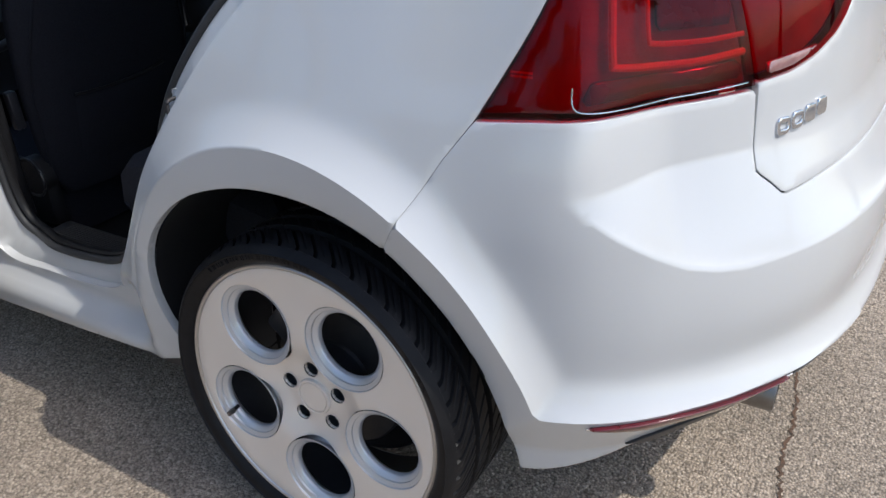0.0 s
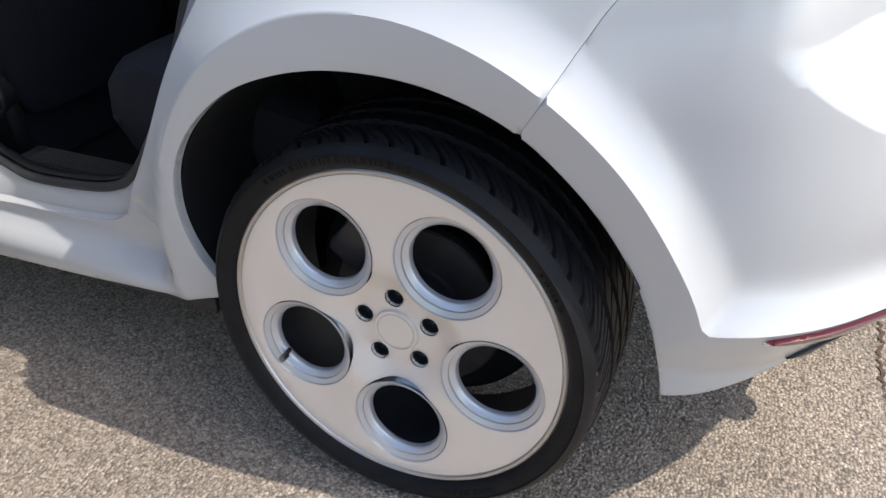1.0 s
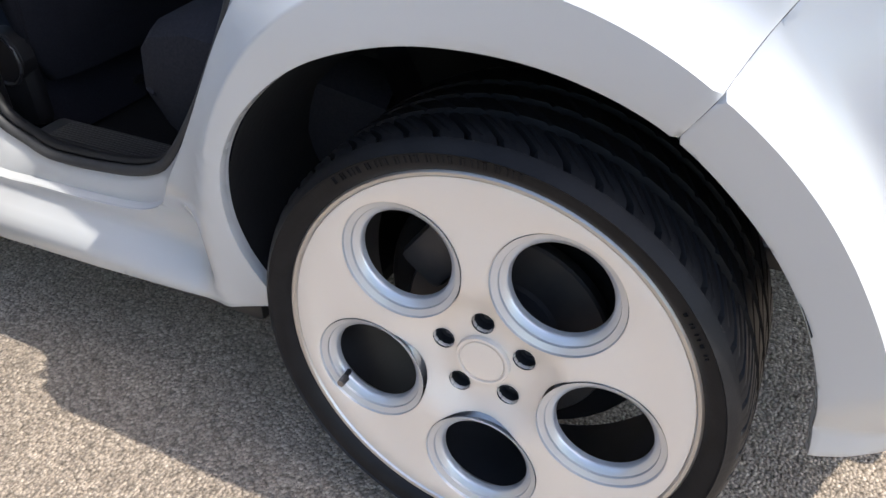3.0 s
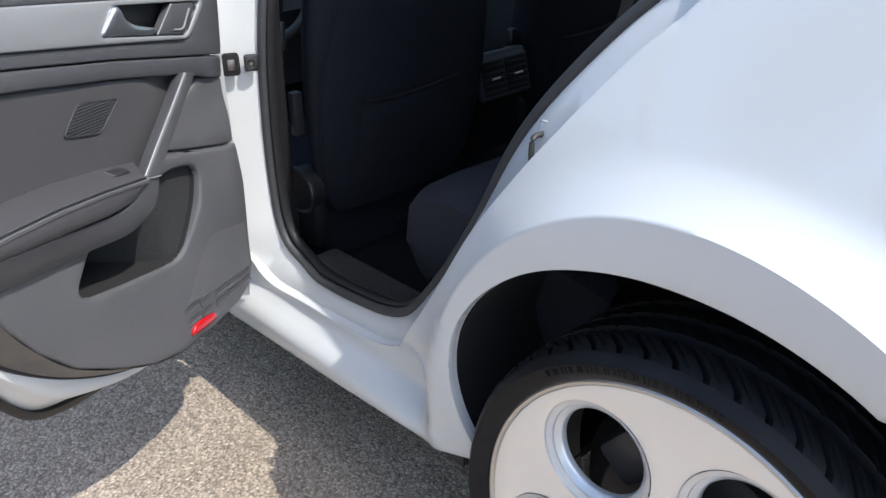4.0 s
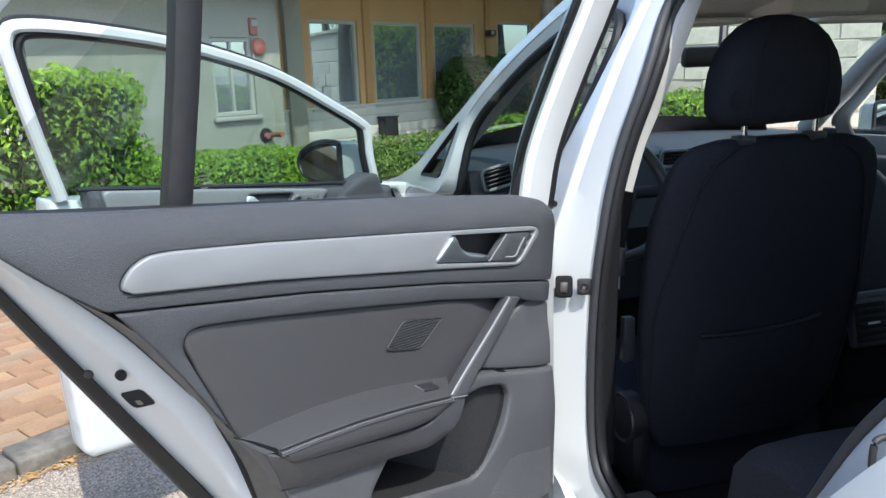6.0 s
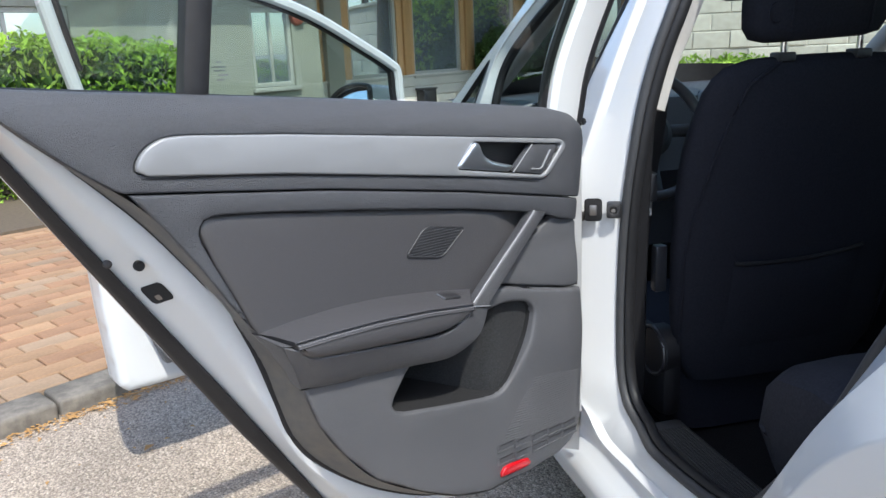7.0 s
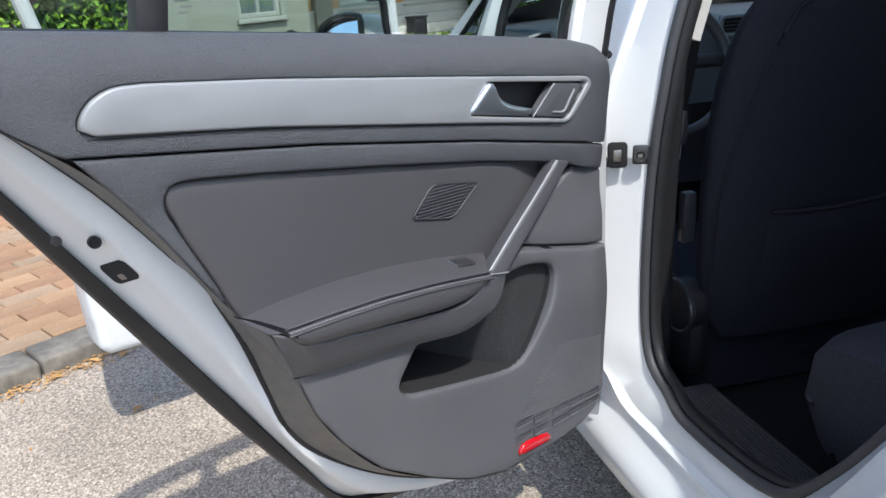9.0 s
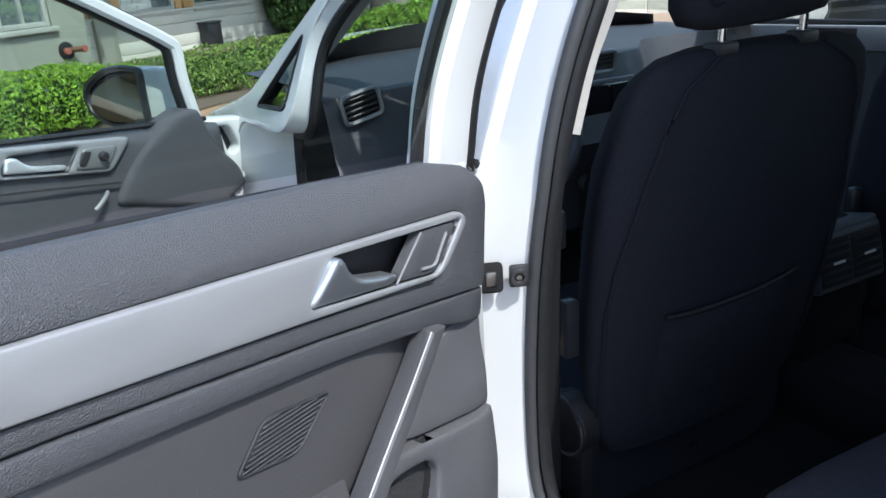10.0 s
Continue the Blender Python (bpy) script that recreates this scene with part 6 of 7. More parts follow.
dash_vent(0.213, 0.893, 0.088, 0.062, -1.750, 13, 0.005)
dash_vent(0.79, 0.905, 0.085, 0.05, -1.775)
dash_vent(0.885, 0.905, 0.085, 0.05, -1.775)
screen_mat = material("dark_screen", (0.01, 0.01, 0.012), 0.08, coat=1.0, grain=0.1, scale=20)
block("radio_screen", (-1.77, 0.775, 0.755), (-1.735, 0.945, 0.855), screen_mat, dash, "dark glossy radio screen", bevel=0.004)
tube("radio_frame", [(-1.735, *p) for p in rounded([(0.762, 0.742), (0.958, 0.742), (0.962, 0.865), (0.758, 0.865)], 0.01)], 0.003, 0.004, silver_trim, dash, "silver radio frame", 6, True, up=(1, 0, 0))
for k in range(3):
    lathe("climate_knob", [(0.0, 0.02), (0.018, 0.018), (0.022, 0.0)], black_plastic, dash, "black climate knob", 18, "x", (-1.715, 0.79 + 0.07 * k, 0.62))
wheel2 = group_part("steering_wheel", car, pose(-1.58, 0.475, 0.845, 0, -25, 0), "black leather steering wheel")
tube("wheel_rim", [(0, 0.172 * math.cos(a), 0.172 * math.sin(a)) for a in np.linspace(0, 2 * math.pi, 49)[:-1]], 0.014, 0.016, leather, wheel2, "black leather rim", 10, True, up=(1, 0, 0))
lathe("wheel_hub", [(0.0, 0.03), (0.05, 0.028), (0.07, 0.01), (0.07, -0.03), (0.04, -0.15)], black_plastic, wheel2, "black airbag hub", 24, "x")
for a in (0, 180, 270):
    tube("spoke", [(0.0, 0.05 * math.cos(radians(a)), 0.05 * math.sin(radians(a))), (0.0, 0.166 * math.cos(radians(a)), 0.166 * math.sin(radians(a)))], 0.018, 0.008, black_plastic, wheel2, "black spoke with silver inlay", 8, up=(1, 0, 0))

# pillar trims and belts
tube("pillar_trim", smooth_line([(-0.999, 0.170, 0.965), (-0.999, 0.195, 1.05), (-0.996, 0.215, 1.10), (-0.984, 0.250, 1.20), (-0.992, 0.298, 1.30), (-0.99, 0.33, 1.38)], 5), 0.030, 0.020, pillar_trim, car, "pale upper pillar trim", 12, up=(0, 1, 0), power=3.5)
tube("lower_pillar_trim", smooth_line([(-1.025, 0.160, 0.40), (-1.025, 0.160, 0.70), (-1.020, 0.165, 0.962)], 5), 0.022, 0.020, cabin_black, car, "black lower pillar trim", 12, up=(0, 1, 0), power=3.5)
tube("seat_belt", smooth_line([(-1.03, 0.20, 1.10), (-1.05, 0.21, 0.95), (-1.08, 0.205, 0.80), (-1.10, 0.20, 0.60)], 5), 0.003, 0.023, rubber, car, "black seat belt", 8, up=(0, 1, 0))
block("belt_buckle", (-1.052, 0.185, 0.785), (-1.028, 0.207, 0.842), knob_gloss, car, "black seat-belt tongue", bevel=0.006)
tube("belt_link", [(-1.040, 0.196, 0.787), (-1.043, 0.197, 0.757)], 0.0022, 0.005, chrome_soft, car, "bright metal belt link", 8)
for sgn, yy in ((1, 0.30), (-1, 1.46)):
    tube("screen_pillar_trim", smooth_line([(-2.10, yy - 0.10 * sgn, 0.93), (-1.88, yy - 0.05 * sgn, 1.08), (-1.68, yy - 0.01 * sgn, 1.215), (-1.50, yy + 0.02 * sgn, 1.30), (-1.20, yy + 0.04 * sgn, 1.37)], 5), 0.03, 0.03, pillar_trim, car, "pale screen pillar trim", 12, up=(0, 1, 0), power=3)
    tube("rear_pillar_trim", smooth_line([(0.30, yy - 0.02 * sgn, 1.05), (0.12, yy, 1.2), (-0.02, yy, 1.36)], 5), 0.05, 0.10, pillar_trim, car, "pale rear pillar trim", 12, up=(0, 1, 0), power=3)
block("roof_console", (-1.45, 0.76, 1.288), (-1.27, 0.985, 1.36), head_cloth, car, "pale roof console with reading lamps", bevel=0.015)
for q in range(2):
    block("reading_lamp", (-1.43, 0.785 + 0.09 * q, 1.2835), (-1.37, 0.845 + 0.09 * q, 1.290), material("lamp_lens", (0.8, 0.8, 0.78), 0.25), car, "clear reading lamp", bevel=0.003)
block("inner_mirror", (-1.63, 0.705, 1.172), (-1.60, 0.925, 1.228), black_plastic, car, "black inner mirror", bevel=0.012)
tube("mirror_stalk", [(-1.615, 0.83, 1.20), (-1.65, 0.86, 1.31)], 0.012, 0.012, black_plastic, car, n=8)
for y0 in (0.42, 1.02):
    block("sun_visor", (-1.545, y0, 1.276), (-1.41, y0 + 0.34, 1.292), head_cloth, car, "pale folded sun visor", bevel=0.008)

# far doors, closed: trim up to the waist, glass above
for x0, x1, nm in ((-2.15, -1.13, "front"), (-1.04, -0.10, "rear")):
    fdr = group_part("far_door", car, label="closed far door with dark trim")
    pts = FRONT_DOOR_HOLE if nm == "front" else REAR_DOOR_HOLE
    lowp = np.array([(min(max(x, x0 - 0.1), x1 + 0.1), min(z, 0.905 + 0.03 * (x + 2.2))) for x, z in pts])
    keep = [lowp[0]]
    for p in lowp[1:]:
        if np.linalg.norm(p - keep[-1]) > 0.004:
            keep.append(p)
    lowp = np.array(keep)

    def place(p, h):
        return np.stack([p[:, 0], 2 * CENTRE - 0.115 - h, p[:, 1]], 1)

    v, f = sheet(lowp, [], place, 0.06, 0.03, 0.02, 0.015, 0.08)
    raw("door_trim", v, f, trim_dark, fdr, "dark door trim")
    zc = 0.842 if nm == "front" else 0.87
    FM = pose(x0, 2 * CENTRE - 0.118, zc + 0.035, 0, -2, 0)
    block("silver_strip", (0.20, -0.008, -0.034), (x1 - x0 - 0.15, 0.006, 0.034), silver_trim, fdr, "satin silver trim strip", bevel=0.006, m=FM)
    block("release_recess", (0.36, -0.0095, -0.024), (0.56, -0.004, 0.027), liner_mat, fdr, "dark release recess", bevel=0.003, m=FM)
    tube("release_lever", [tuple(FM @ Vector(p)) for p in ((0.37, -0.012, 0.022), (0.40, -0.018, -0.008), (0.46, -0.020, -0.014), (0.54, -0.016, -0.010))], 0.006, 0.009, chrome_soft, fdr, "satin chrome release lever", 8)
    tube("pull_handle", [tuple(FM @ Vector(p)) for p in ((0.30, -0.03, -0.07), (0.42, -0.055, -0.13))], 0.006, 0.012, trim_low, fdr, "grey pull handle", 8)
    tube("waist_seal", [(x0, 2 * CENTRE - 0.07, 0.912 + 0.03 * (x0 + 2.2)), (x1, 2 * CENTRE - 0.07, 0.912 + 0.03 * (x1 + 2.2))], 0.008, 0.012, rubber, fdr, n=8)
    gl = np.array([p for p in (FAR_FRONT_HOLE if nm == "front" else pts) if p[1] > 0.87])
    gpane = raw("window_pane", far_in([(x, 2 * CENTRE - float(np.interp(z, ZF, SIDE_F)) - 0.01, z) for x, z in gl]), [tuple(range(len(gl)))], tint_pane if nm == "rear" else pane, fdr, "door glass", smooth=False)
    gpane.visible_shadow = False
far_mirror = group_part("door_mirror", car, pose(-2.02, 2 * CENTRE + 0.145, 0.938, 0, 0, 0), "white far door mirror with a black rim")
FLIP, WIDER = Matrix.Diagonal((1, -1, 1, 1)), Matrix.Diagonal((1, 1.15, 1.22, 1))
for o in mirror.children:
    me = o.data.copy()
    m = {"mirror_face": pose(-0.006, -0.03, 0, 0, -1, 27) @ WIDER, "mirror_foot": pose(0.02, 0.0, 0.01)}.get(o.name.split(".")[0], pose(0, -0.03, 0, 0, 0, 19) @ WIDER)
    me.transform(FLIP @ m)
    me.flip_normals()
    c = new(o.name.split(".")[0], me)
    c.parent = far_mirror


# ---- ground and pavement ----
def asphalt_material():
    m = bpy.data.materials.new("worn_asphalt")
    m.use_nodes = True
    n, l = m.node_tree.nodes, m.node_tree.links
    b = n["Principled BSDF"]
    b.inputs["Roughness"].default_value = 0.9
    co = n.new("ShaderNodeTexCoord").outputs["Object"]

    def vor(sc):
        v = n.new("ShaderNodeTexVoronoi")
        v.inputs["Scale"].default_value = sc
        l.new(co, v.inputs["Vector"])
        return v

    def ramp(src, stops):
        r = n.new("ShaderNodeValToRGB")
        while len(r.color_ramp.elements) < len(stops):
            r.color_ramp.elements.new(0.5)
        for e, (p, c) in zip(r.color_ramp.elements, stops):
            e.position, e.color = p, (*c, 1)
        l.new(src, r.inputs["Fac"])
        return r.outputs["Color"]

    v1, v2 = vor(170), vor(420)
    sep = n.new("ShaderNodeSeparateColor")
    l.new(v1.outputs["Color"], sep.inputs[0])
    stones = ramp(sep.outputs[0], [(0.0, (0.19, 0.168, 0.145)), (0.3, (0.31, 0.271, 0.232)), (0.6, (0.43, 0.378, 0.325)), (0.85, (0.56, 0.497, 0.432)), (1.0, (0.74, 0.668, 0.588))])
    sep2 = n.new("ShaderNodeSeparateColor")
    l.new(v2.outputs["Color"], sep2.inputs[0])
    fine = ramp(sep2.outputs[1], [(0.0, (0.10, 0.09, 0.08)), (0.5, (0.30, 0.265, 0.23)), (1.0, (0.55, 0.50, 0.44))])
    mx = n.new("ShaderNodeMix")
    mx.data_type = "RGBA"
    mx.inputs["Factor"].default_value = 0.42
    l.new(stones, mx.inputs["A"])
    l.new(fine, mx.inputs["B"])
    # colour darkened between stones, for the small shadows in the pits
    edge = ramp(v1.outputs["Distance"], [(0.0, (1, 1, 1)), (0.55, (0.94, 0.94, 0.94)), (0.85, (0.42, 0.42, 0.42))])
    mul = n.new("ShaderNodeMix")
    mul.data_type, mul.blend_type = "RGBA", "MULTIPLY"
    mul.inputs["Factor"].default_value = 0.85
    l.new(mx.outputs["Result"], mul.inputs["A"])
    l.new(edge, mul.inputs["B"])
    big = n.new("ShaderNodeTexNoise")
    big.inputs["Scale"].default_value, big.inputs["Detail"].default_value = 1.7, 5.0
    l.new(co, big.inputs["Vector"])
    tone = ramp(big.outputs["Fac"], [(0.3, (0.76, 0.705, 0.635)), (0.7, (1.13, 1.045, 0.945))])
    mul2 = n.new("ShaderNodeMix")
    mul2.data_type, mul2.blend_type = "RGBA", "MULTIPLY"
    mul2.inputs["Factor"].default_value = 1.0
    l.new(mul.outputs["Result"], mul2.inputs["A"])
    l.new(tone, mul2.inputs["B"])
    l.new(mul2.outputs["Result"], b.inputs["Base Color"])
    inv = n.new("ShaderNodeMath")
    inv.operation = "SUBTRACT"
    inv.inputs[0].default_value = 1.0
    l.new(v1.outputs["Distance"], inv.inputs[1])
    bp = n.new("ShaderNodeBump")
    bp.inputs["Strength"].default_value, bp.inputs["Distance"].default_value = 0.9, 0.0045
    l.new(inv.outputs[0], bp.inputs["Height"])
    l.new(bp.outputs["Normal"], b.inputs["Normal"])
    return m


asphalt = asphalt_material()
concrete = material("kerb_concrete", (0.175, 0.155, 0.130), 0.9, grain=0.7, scale=28, second=(0.075, 0.067, 0.056), bump=1.0, bump_scale=110, blotch=0.75, blotch_scale=9)
ground = raw("ground", [(-900, -900, 0), (900, -900, 0), (900, 900, 0), (-900, 900, 0)], [(0, 1, 2, 3)], asphalt, smooth=False)
tagged(ground, "sun-bleached asphalt with coarse aggregate", "asphalt", kind="structure")

# the kerb runs aslant to the car: K along it, Q away from the street
K_AT = Vector((-2.20, -1.21, 0))
K = Vector((-0.553, 0.833, 0)).normalized()
Q = Vector((-K.y, K.x, 0))
if Q.x > 0:
    Q = -Q


KM = Matrix(((K.x, Q.x, 0, K_AT.x), (K.y, Q.y, 0, K_AT.y), (0, 0, 1, 0), (0, 0, 0, 1)))
kerb = thing("kerb", "worn grey concrete kerb stones at the edge of the pavement", "kerb", kind="structure", m=KM)
for i in range(-9, 12):
    block("kerb_stone", (i * 0.9 + 0.004, 0.0, -0.05), (i * 0.9 + 0.896, 0.15, 0.056), concrete, kerb, bevel=0.014, seg=3)
pav = thing("pavement", "red-brown brick pavers laid in rows", "pavement", kind="structure", m=KM)
bedding = material("paver_joint_sand", (0.25, 0.185, 0.125), 0.95, grain=0.4, scale=80, bump=0.4, bump_scale=200)
block("bedding", (-16, 0.15, -0.1), (16, 5.2, 0.044), bedding, pav, bevel=0.0)
rng = random.Random(7)


def paver_mesh():
    bm = bmesh.new()
    box(bm, (-0.098, -0.048, -0.03), (0.098, 0.048, 0.0), 0.005, 1)
    me = bpy.data.meshes.new("paver")
    bm.to_mesh(me)
    bm.free()
    return me


paver_tones = [material("paver_" + n, c, 0.9, grain=0.45, scale=70, second=tuple(x * 0.6 for x in c), bump=0.5, bump_scale=160, blotch=0.9, blotch_scale=3, rand=0.14) for n, c in (("tan", (0.320, 0.196, 0.110)), ("red", (0.290, 0.164, 0.092)), ("grey", (0.28, 0.192, 0.122)))]
paver_meshes = []
for pm in paver_tones:
    me = paver_mesh()
    me.materials.append(pm)
    paver_meshes.append(me)
far_v, far_f = [], []
unit = paver_mesh()
uv = [tuple(v.co) for v in unit.vertices]
uf = [tuple(p.vertices) for p in unit.polygons]
count = 0
for row in range(49):
    q = 0.203 + 0.1 * row
    for col in range(-8, 41):
        k = 0.2 * col + (0.1 if row % 2 else 0.0)
        z = 0.056 + rng.uniform(-0.002, 0.002)
        if -0.5 < k < 1.4 and row < 30 and count < 300:
            o = new("paver", paver_meshes[rng.choice((0, 0, 1, 1, 2))])
            o.parent = pav
            o.matrix_basis = pose(k, q, z, rng.uniform(-0.6, 0.6), rng.uniform(-0.6, 0.6), rng.uniform(-0.4, 0.4))
            count += 1
        elif -1.6 < k < 8.0:
            b = len(far_v)
            far_v += [(x + k, y + q, zz + z) for x, y, zz in uv]
            far_f += [tuple(i + b for i in f) for f in uf]
far = raw("paver_field", far_v, far_f, paver_tones[0], pav, smooth=False)
tagged(far, "farther brick pavers", kind="stuff")
# dry leaves in the gutter
litter = material("dry_leaf", (0.42, 0.24, 0.08), 0.85, grain=0.6, scale=30, second=(0.22, 0.12, 0.05))
lv, lf = [], []
for _ in range(3000):
    k, q = rng.uniform(-2.5, 3.0), -abs(rng.gauss(0, 0.038)) - 0.003
    if rng.random() < 0.05:
        q -= rng.random() * 0.5
    s, a = rng.uniform(0.004, 0.011) * (2.2 if rng.random() < 0.04 else 1), rng.uniform(0, 6.28)
    z = 0.003 + rng.random() * 0.006
    c, d = math.cos(a) * s, math.sin(a) * s
    b = len(lv)
    lv += [(k - c, q - d, z), (k + d * 0.5, q - c * 0.5, z + s * 0.35), (k + c, q + d, z + s * 0.1), (k - d * 0.5, q + c * 0.5, z + s * 0.3)]
    lf += [(b, b + 1, b + 2), (b, b + 2, b + 3)]
gut = raw("leaf_litter", lv, lf, litter, smooth=False)
gut.matrix_world = KM
tagged(gut, "dry brown leaf litter in the gutter", "leaf litter", kind="stuff")

# a rusty crack across the asphalt behind the car
crack_mat = material("crack_dirt", (0.075, 0.05, 0.035), 0.95, grain=0.6, scale=60, second=(0.16, 0.085, 0.05))
mid = smooth_line([(0.733, 0.864), (0.748, 0.713), (0.743, 0.592), (0.770, 0.464), (0.794, 0.352)], 8)
ends = np.array([mid[0] + (mid[0] - mid[8]) * 3, mid[-1] + (mid[-1] - mid[-9]) * 2])
mid = resample(np.vstack([ends[:1], mid, ends[1:]]), 0.012)
cv, cf = [], []
for k, p in enumerate(mid):
    wob, half = rng.uniform(-0.006, 0.006), rng.uniform(0.0015, 0.0045)
    cv += [(p[0] + wob - half, p[1], 0.0025), (p[0] + wob + half, p[1], 0.0025)]
    if k:
        cf.append((2 * k - 2, 2 * k - 1, 2 * k + 1, 2 * k))
crack = raw("asphalt_crack", cv, cf, crack_mat, ground, "rusty crack in the asphalt", smooth=False)

# ---- building beyond the pavement ----
stucco = material("cream_stucco", (0.30, 0.295, 0.245), 0.9, grain=0.2, scale=30, bump=0.3, bump_scale=90, blotch=0.15, blotch_scale=2)
tan_wall = material("ochre_stucco", (0.50, 0.30, 0.14), 0.9, grain=0.25, scale=25, bump=0.3, bump_scale=90, blotch=0.2, blotch_scale=1.5)
siding = material("painted_siding", (0.52, 0.50, 0.44), 0.75, grain=0.2, scale=20, second=(0.36, 0.34, 0.30), bump=0.2, bump_scale=60, blotch=0.3, blotch_scale=3)
roof_mat = material("eave_timber", (0.16, 0.12, 0.09), 0.8, grain=0.4, scale=18)
# pale blue, partly diffuse base stands in for reflected sky in the panes
win_glass = material("window_glass", (0.46, 0.53, 0.57), 0.015, metal=0.78, grain=0.2, scale=0.8, second=(0.33, 0.38, 0.41))
frame_paint = material("pale_frame_paint", (0.38, 0.37, 0.33), 0.6, grain=0.2, scale=40)
house = thing("building", "low cream and ochre building with tall windows behind hedges", "building", m=KM)
QW, QM = 6.4, 7.4


def wall_with(name, k0, k1, z0, z1, q, holes, mat, thick=0.25):
    """A wall in rows of bmesh boxes round its openings."""
    bm = bmesh.new()
    ks = sorted({k0, k1, *(h[0] for h in holes), *(h[1] for h in holes)})
    for a, b in zip(ks[:-1], ks[1:]):
        zs = [z0]
        for h in holes:
            if h[0] <= a and h[1] >= b:
                zs += [h[2], h[3]]
        zs.append(z1)
        for c, d in zip(zs[0::2], zs[1::2]):
            box(bm, (a, q, c), (b, q + thick, d))
    bmesh.ops.remove_doubles(bm, verts=bm.verts, dist=1e-4)
    return part(name, bm, mat, house, smooth=False, angle=None)


def window(k0, k1, z0, z1, q, bars=0, curtain=False):
    w = group_part("window", house, label="tall window reflecting sky and trees")
    bm = bmesh.new()
    for lo, hi in (((k0, q + 0.03, z0), (k0 + 0.06, q + 0.10, z1)), ((k1 - 0.06, q + 0.03, z0), (k1, q + 0.10, z1)), ((k0 + 0.06, q + 0.03, z0), (k1 - 0.06, q + 0.10, z0 + 0.06)), ((k0 + 0.06, q + 0.03, z1 - 0.06), (k1 - 0.06, q + 0.10, z1))):
        box(bm, lo, hi, 0.006, 1)
    part("window_frame", bm, frame_paint, w)
    n = bars + 1
    wd = (k1 - k0 - 0.12) / n
    for i in range(n):
        a = k0 + 0.06 + wd * i
        block("pane", (a + 0.008, q + 0.065, z0 + 0.06), (a + wd - 0.008, q + 0.075, z1 - 0.06), win_glass, w, bevel=0.0)
        if i:
            block("glazing_bar", (a - 0.02, q + 0.04, z0 + 0.06), (a + 0.02, q + 0.09, z1 - 0.06), frame_paint, w, bevel=0.004)
    block("sill", (k0 - 0.05, q - 0.06, z0 - 0.06), (k1 + 0.05, q + 0.05, z0), frame_paint, w, bevel=0.01)


W_MAIN = [(7.72, 8.80, 0.62, 2.02), (9.18, 10.45, 0.62, 2.02), (10.82, 12.10, 0.62, 2.02), (12.88, 14.2, 0.0, 2.1), (15.0, 16.3, 0.62, 2.02), (16.7, 18.0, 0.62, 2.02)]
W_WING = [(5.18, 5.84, 0.66, 1.68), (1.6, 2.9, 0.66, 1.68), (-1.0, 0.4, 0.66, 1.68)]
wall_with("ochre_wall", 6.45, 20, 0.60, 3.4, QM, W_MAIN, tan_wall)
wall_with("wing_wall", -9, 6.30, -0.1, 2.9, QW, W_WING, stucco)
block("wing_return", (6.05, QW + 0.002, -0.1), (6.298, QM + 0.2, 2.9), stucco, house, "cream return wall", bevel=0.0)
base = [(6.30, 12.88), (14.2, 20)]
for a, b in base:
    for i in range(4):
        block("siding_board", (a, QM - 0.03 - 0.004 * (i % 2), -0.1 + 0.175 * i), (b, QM + 0.2, 0.07 + 0.175 * i), siding, house, bevel=0.008)
block("siding_cap", (6.30, QM - 0.07, 0.598), (12.88, QM + 0.05, 0.63), siding, house, bevel=0.01)
for h in W_MAIN:
    window(*h, QM, bars=0)
for h in W_WING:
    window(*h, QW, bars=1)
block("pilaster", (7.16, QM - 0.10, -0.1), (7.50, QM + 0.05, 3.0), stucco, house, "cream pilaster", bevel=0.01)
for k in (9.0, 10.63, 12.5):
    block("post", (k - 0.08, QM - 0.05, 0.6), (k + 0.08, QM + 0.04, 3.0), material("ochre_post", (0.42, 0.24, 0.10), 0.85, grain=0.3, scale=15), house, "ochre post between the windows", bevel=0.008)
block("eave", (-9.5, QW - 0.55, 2.30), (6.6, QM + 0.3, 2.42), roof_mat, house, "dark timber eave", bevel=0.01)
block("roof", (-9.8, QW - 0.75, 2.88), (20.5, QM + 4, 3.05), roof_mat, house, "dark flat roof edge", bevel=0.02)
block("house_body", (-9, QM + 1.0, -0.1), (20, QM + 4, 2.9), stucco, house, bevel=0.0)
brass = material("aged_brass", (0.30, 0.17, 0.12), 0.45, metal=0.7, grain=0.5, scale=30)
bell_red = material("alarm_red", (0.34, 0.10, 0.07), 0.5, grain=0.2, scale=20)
inlet = thing("fire_inlet", "dark brass two-way fire hose inlet on the cream wall", "fire inlet", m=KM @ pose(5.95, QW, 0.36))
lathe("flange", [(0.0, -0.02), (0.10, -0.02), (0.108, -0.005), (0.108, 0.0)], black_plastic, inlet, "dark round flange", 28)
for s in (-1, 1):
    tube("inlet_mouth", [(0, -0.02, 0), (s * 0.07, -0.10, 0.01), (s * 0.11, -0.18, 0.01)], 0.034, 0.034, brass, inlet, "brass hose mouth", 14)
    lathe("inlet_cap", [(0.0, -0.205), (0.036, -0.205), (0.042, -0.195), (0.042, -0.17)], bell_red, inlet, "dull red cap", 20, "y", (s * 0.12, 0, 0.01))
bell = thing("alarm_bell", "faded red round alarm bell on the cream wall", "alarm bell", m=KM @ pose(5.93, QW, 1.56))
lathe("gong", [(0.0, -0.08), (0.06, -0.075), (0.10, -0.055), (0.115, -0.02), (0.115, 0.0)], bell_red, bell, "faded red gong", 32)
strobe = thing("alarm_strobe", "small red alarm strobe with a pale lens", "alarm light", m=KM @ pose(5.86, QW, 1.82))
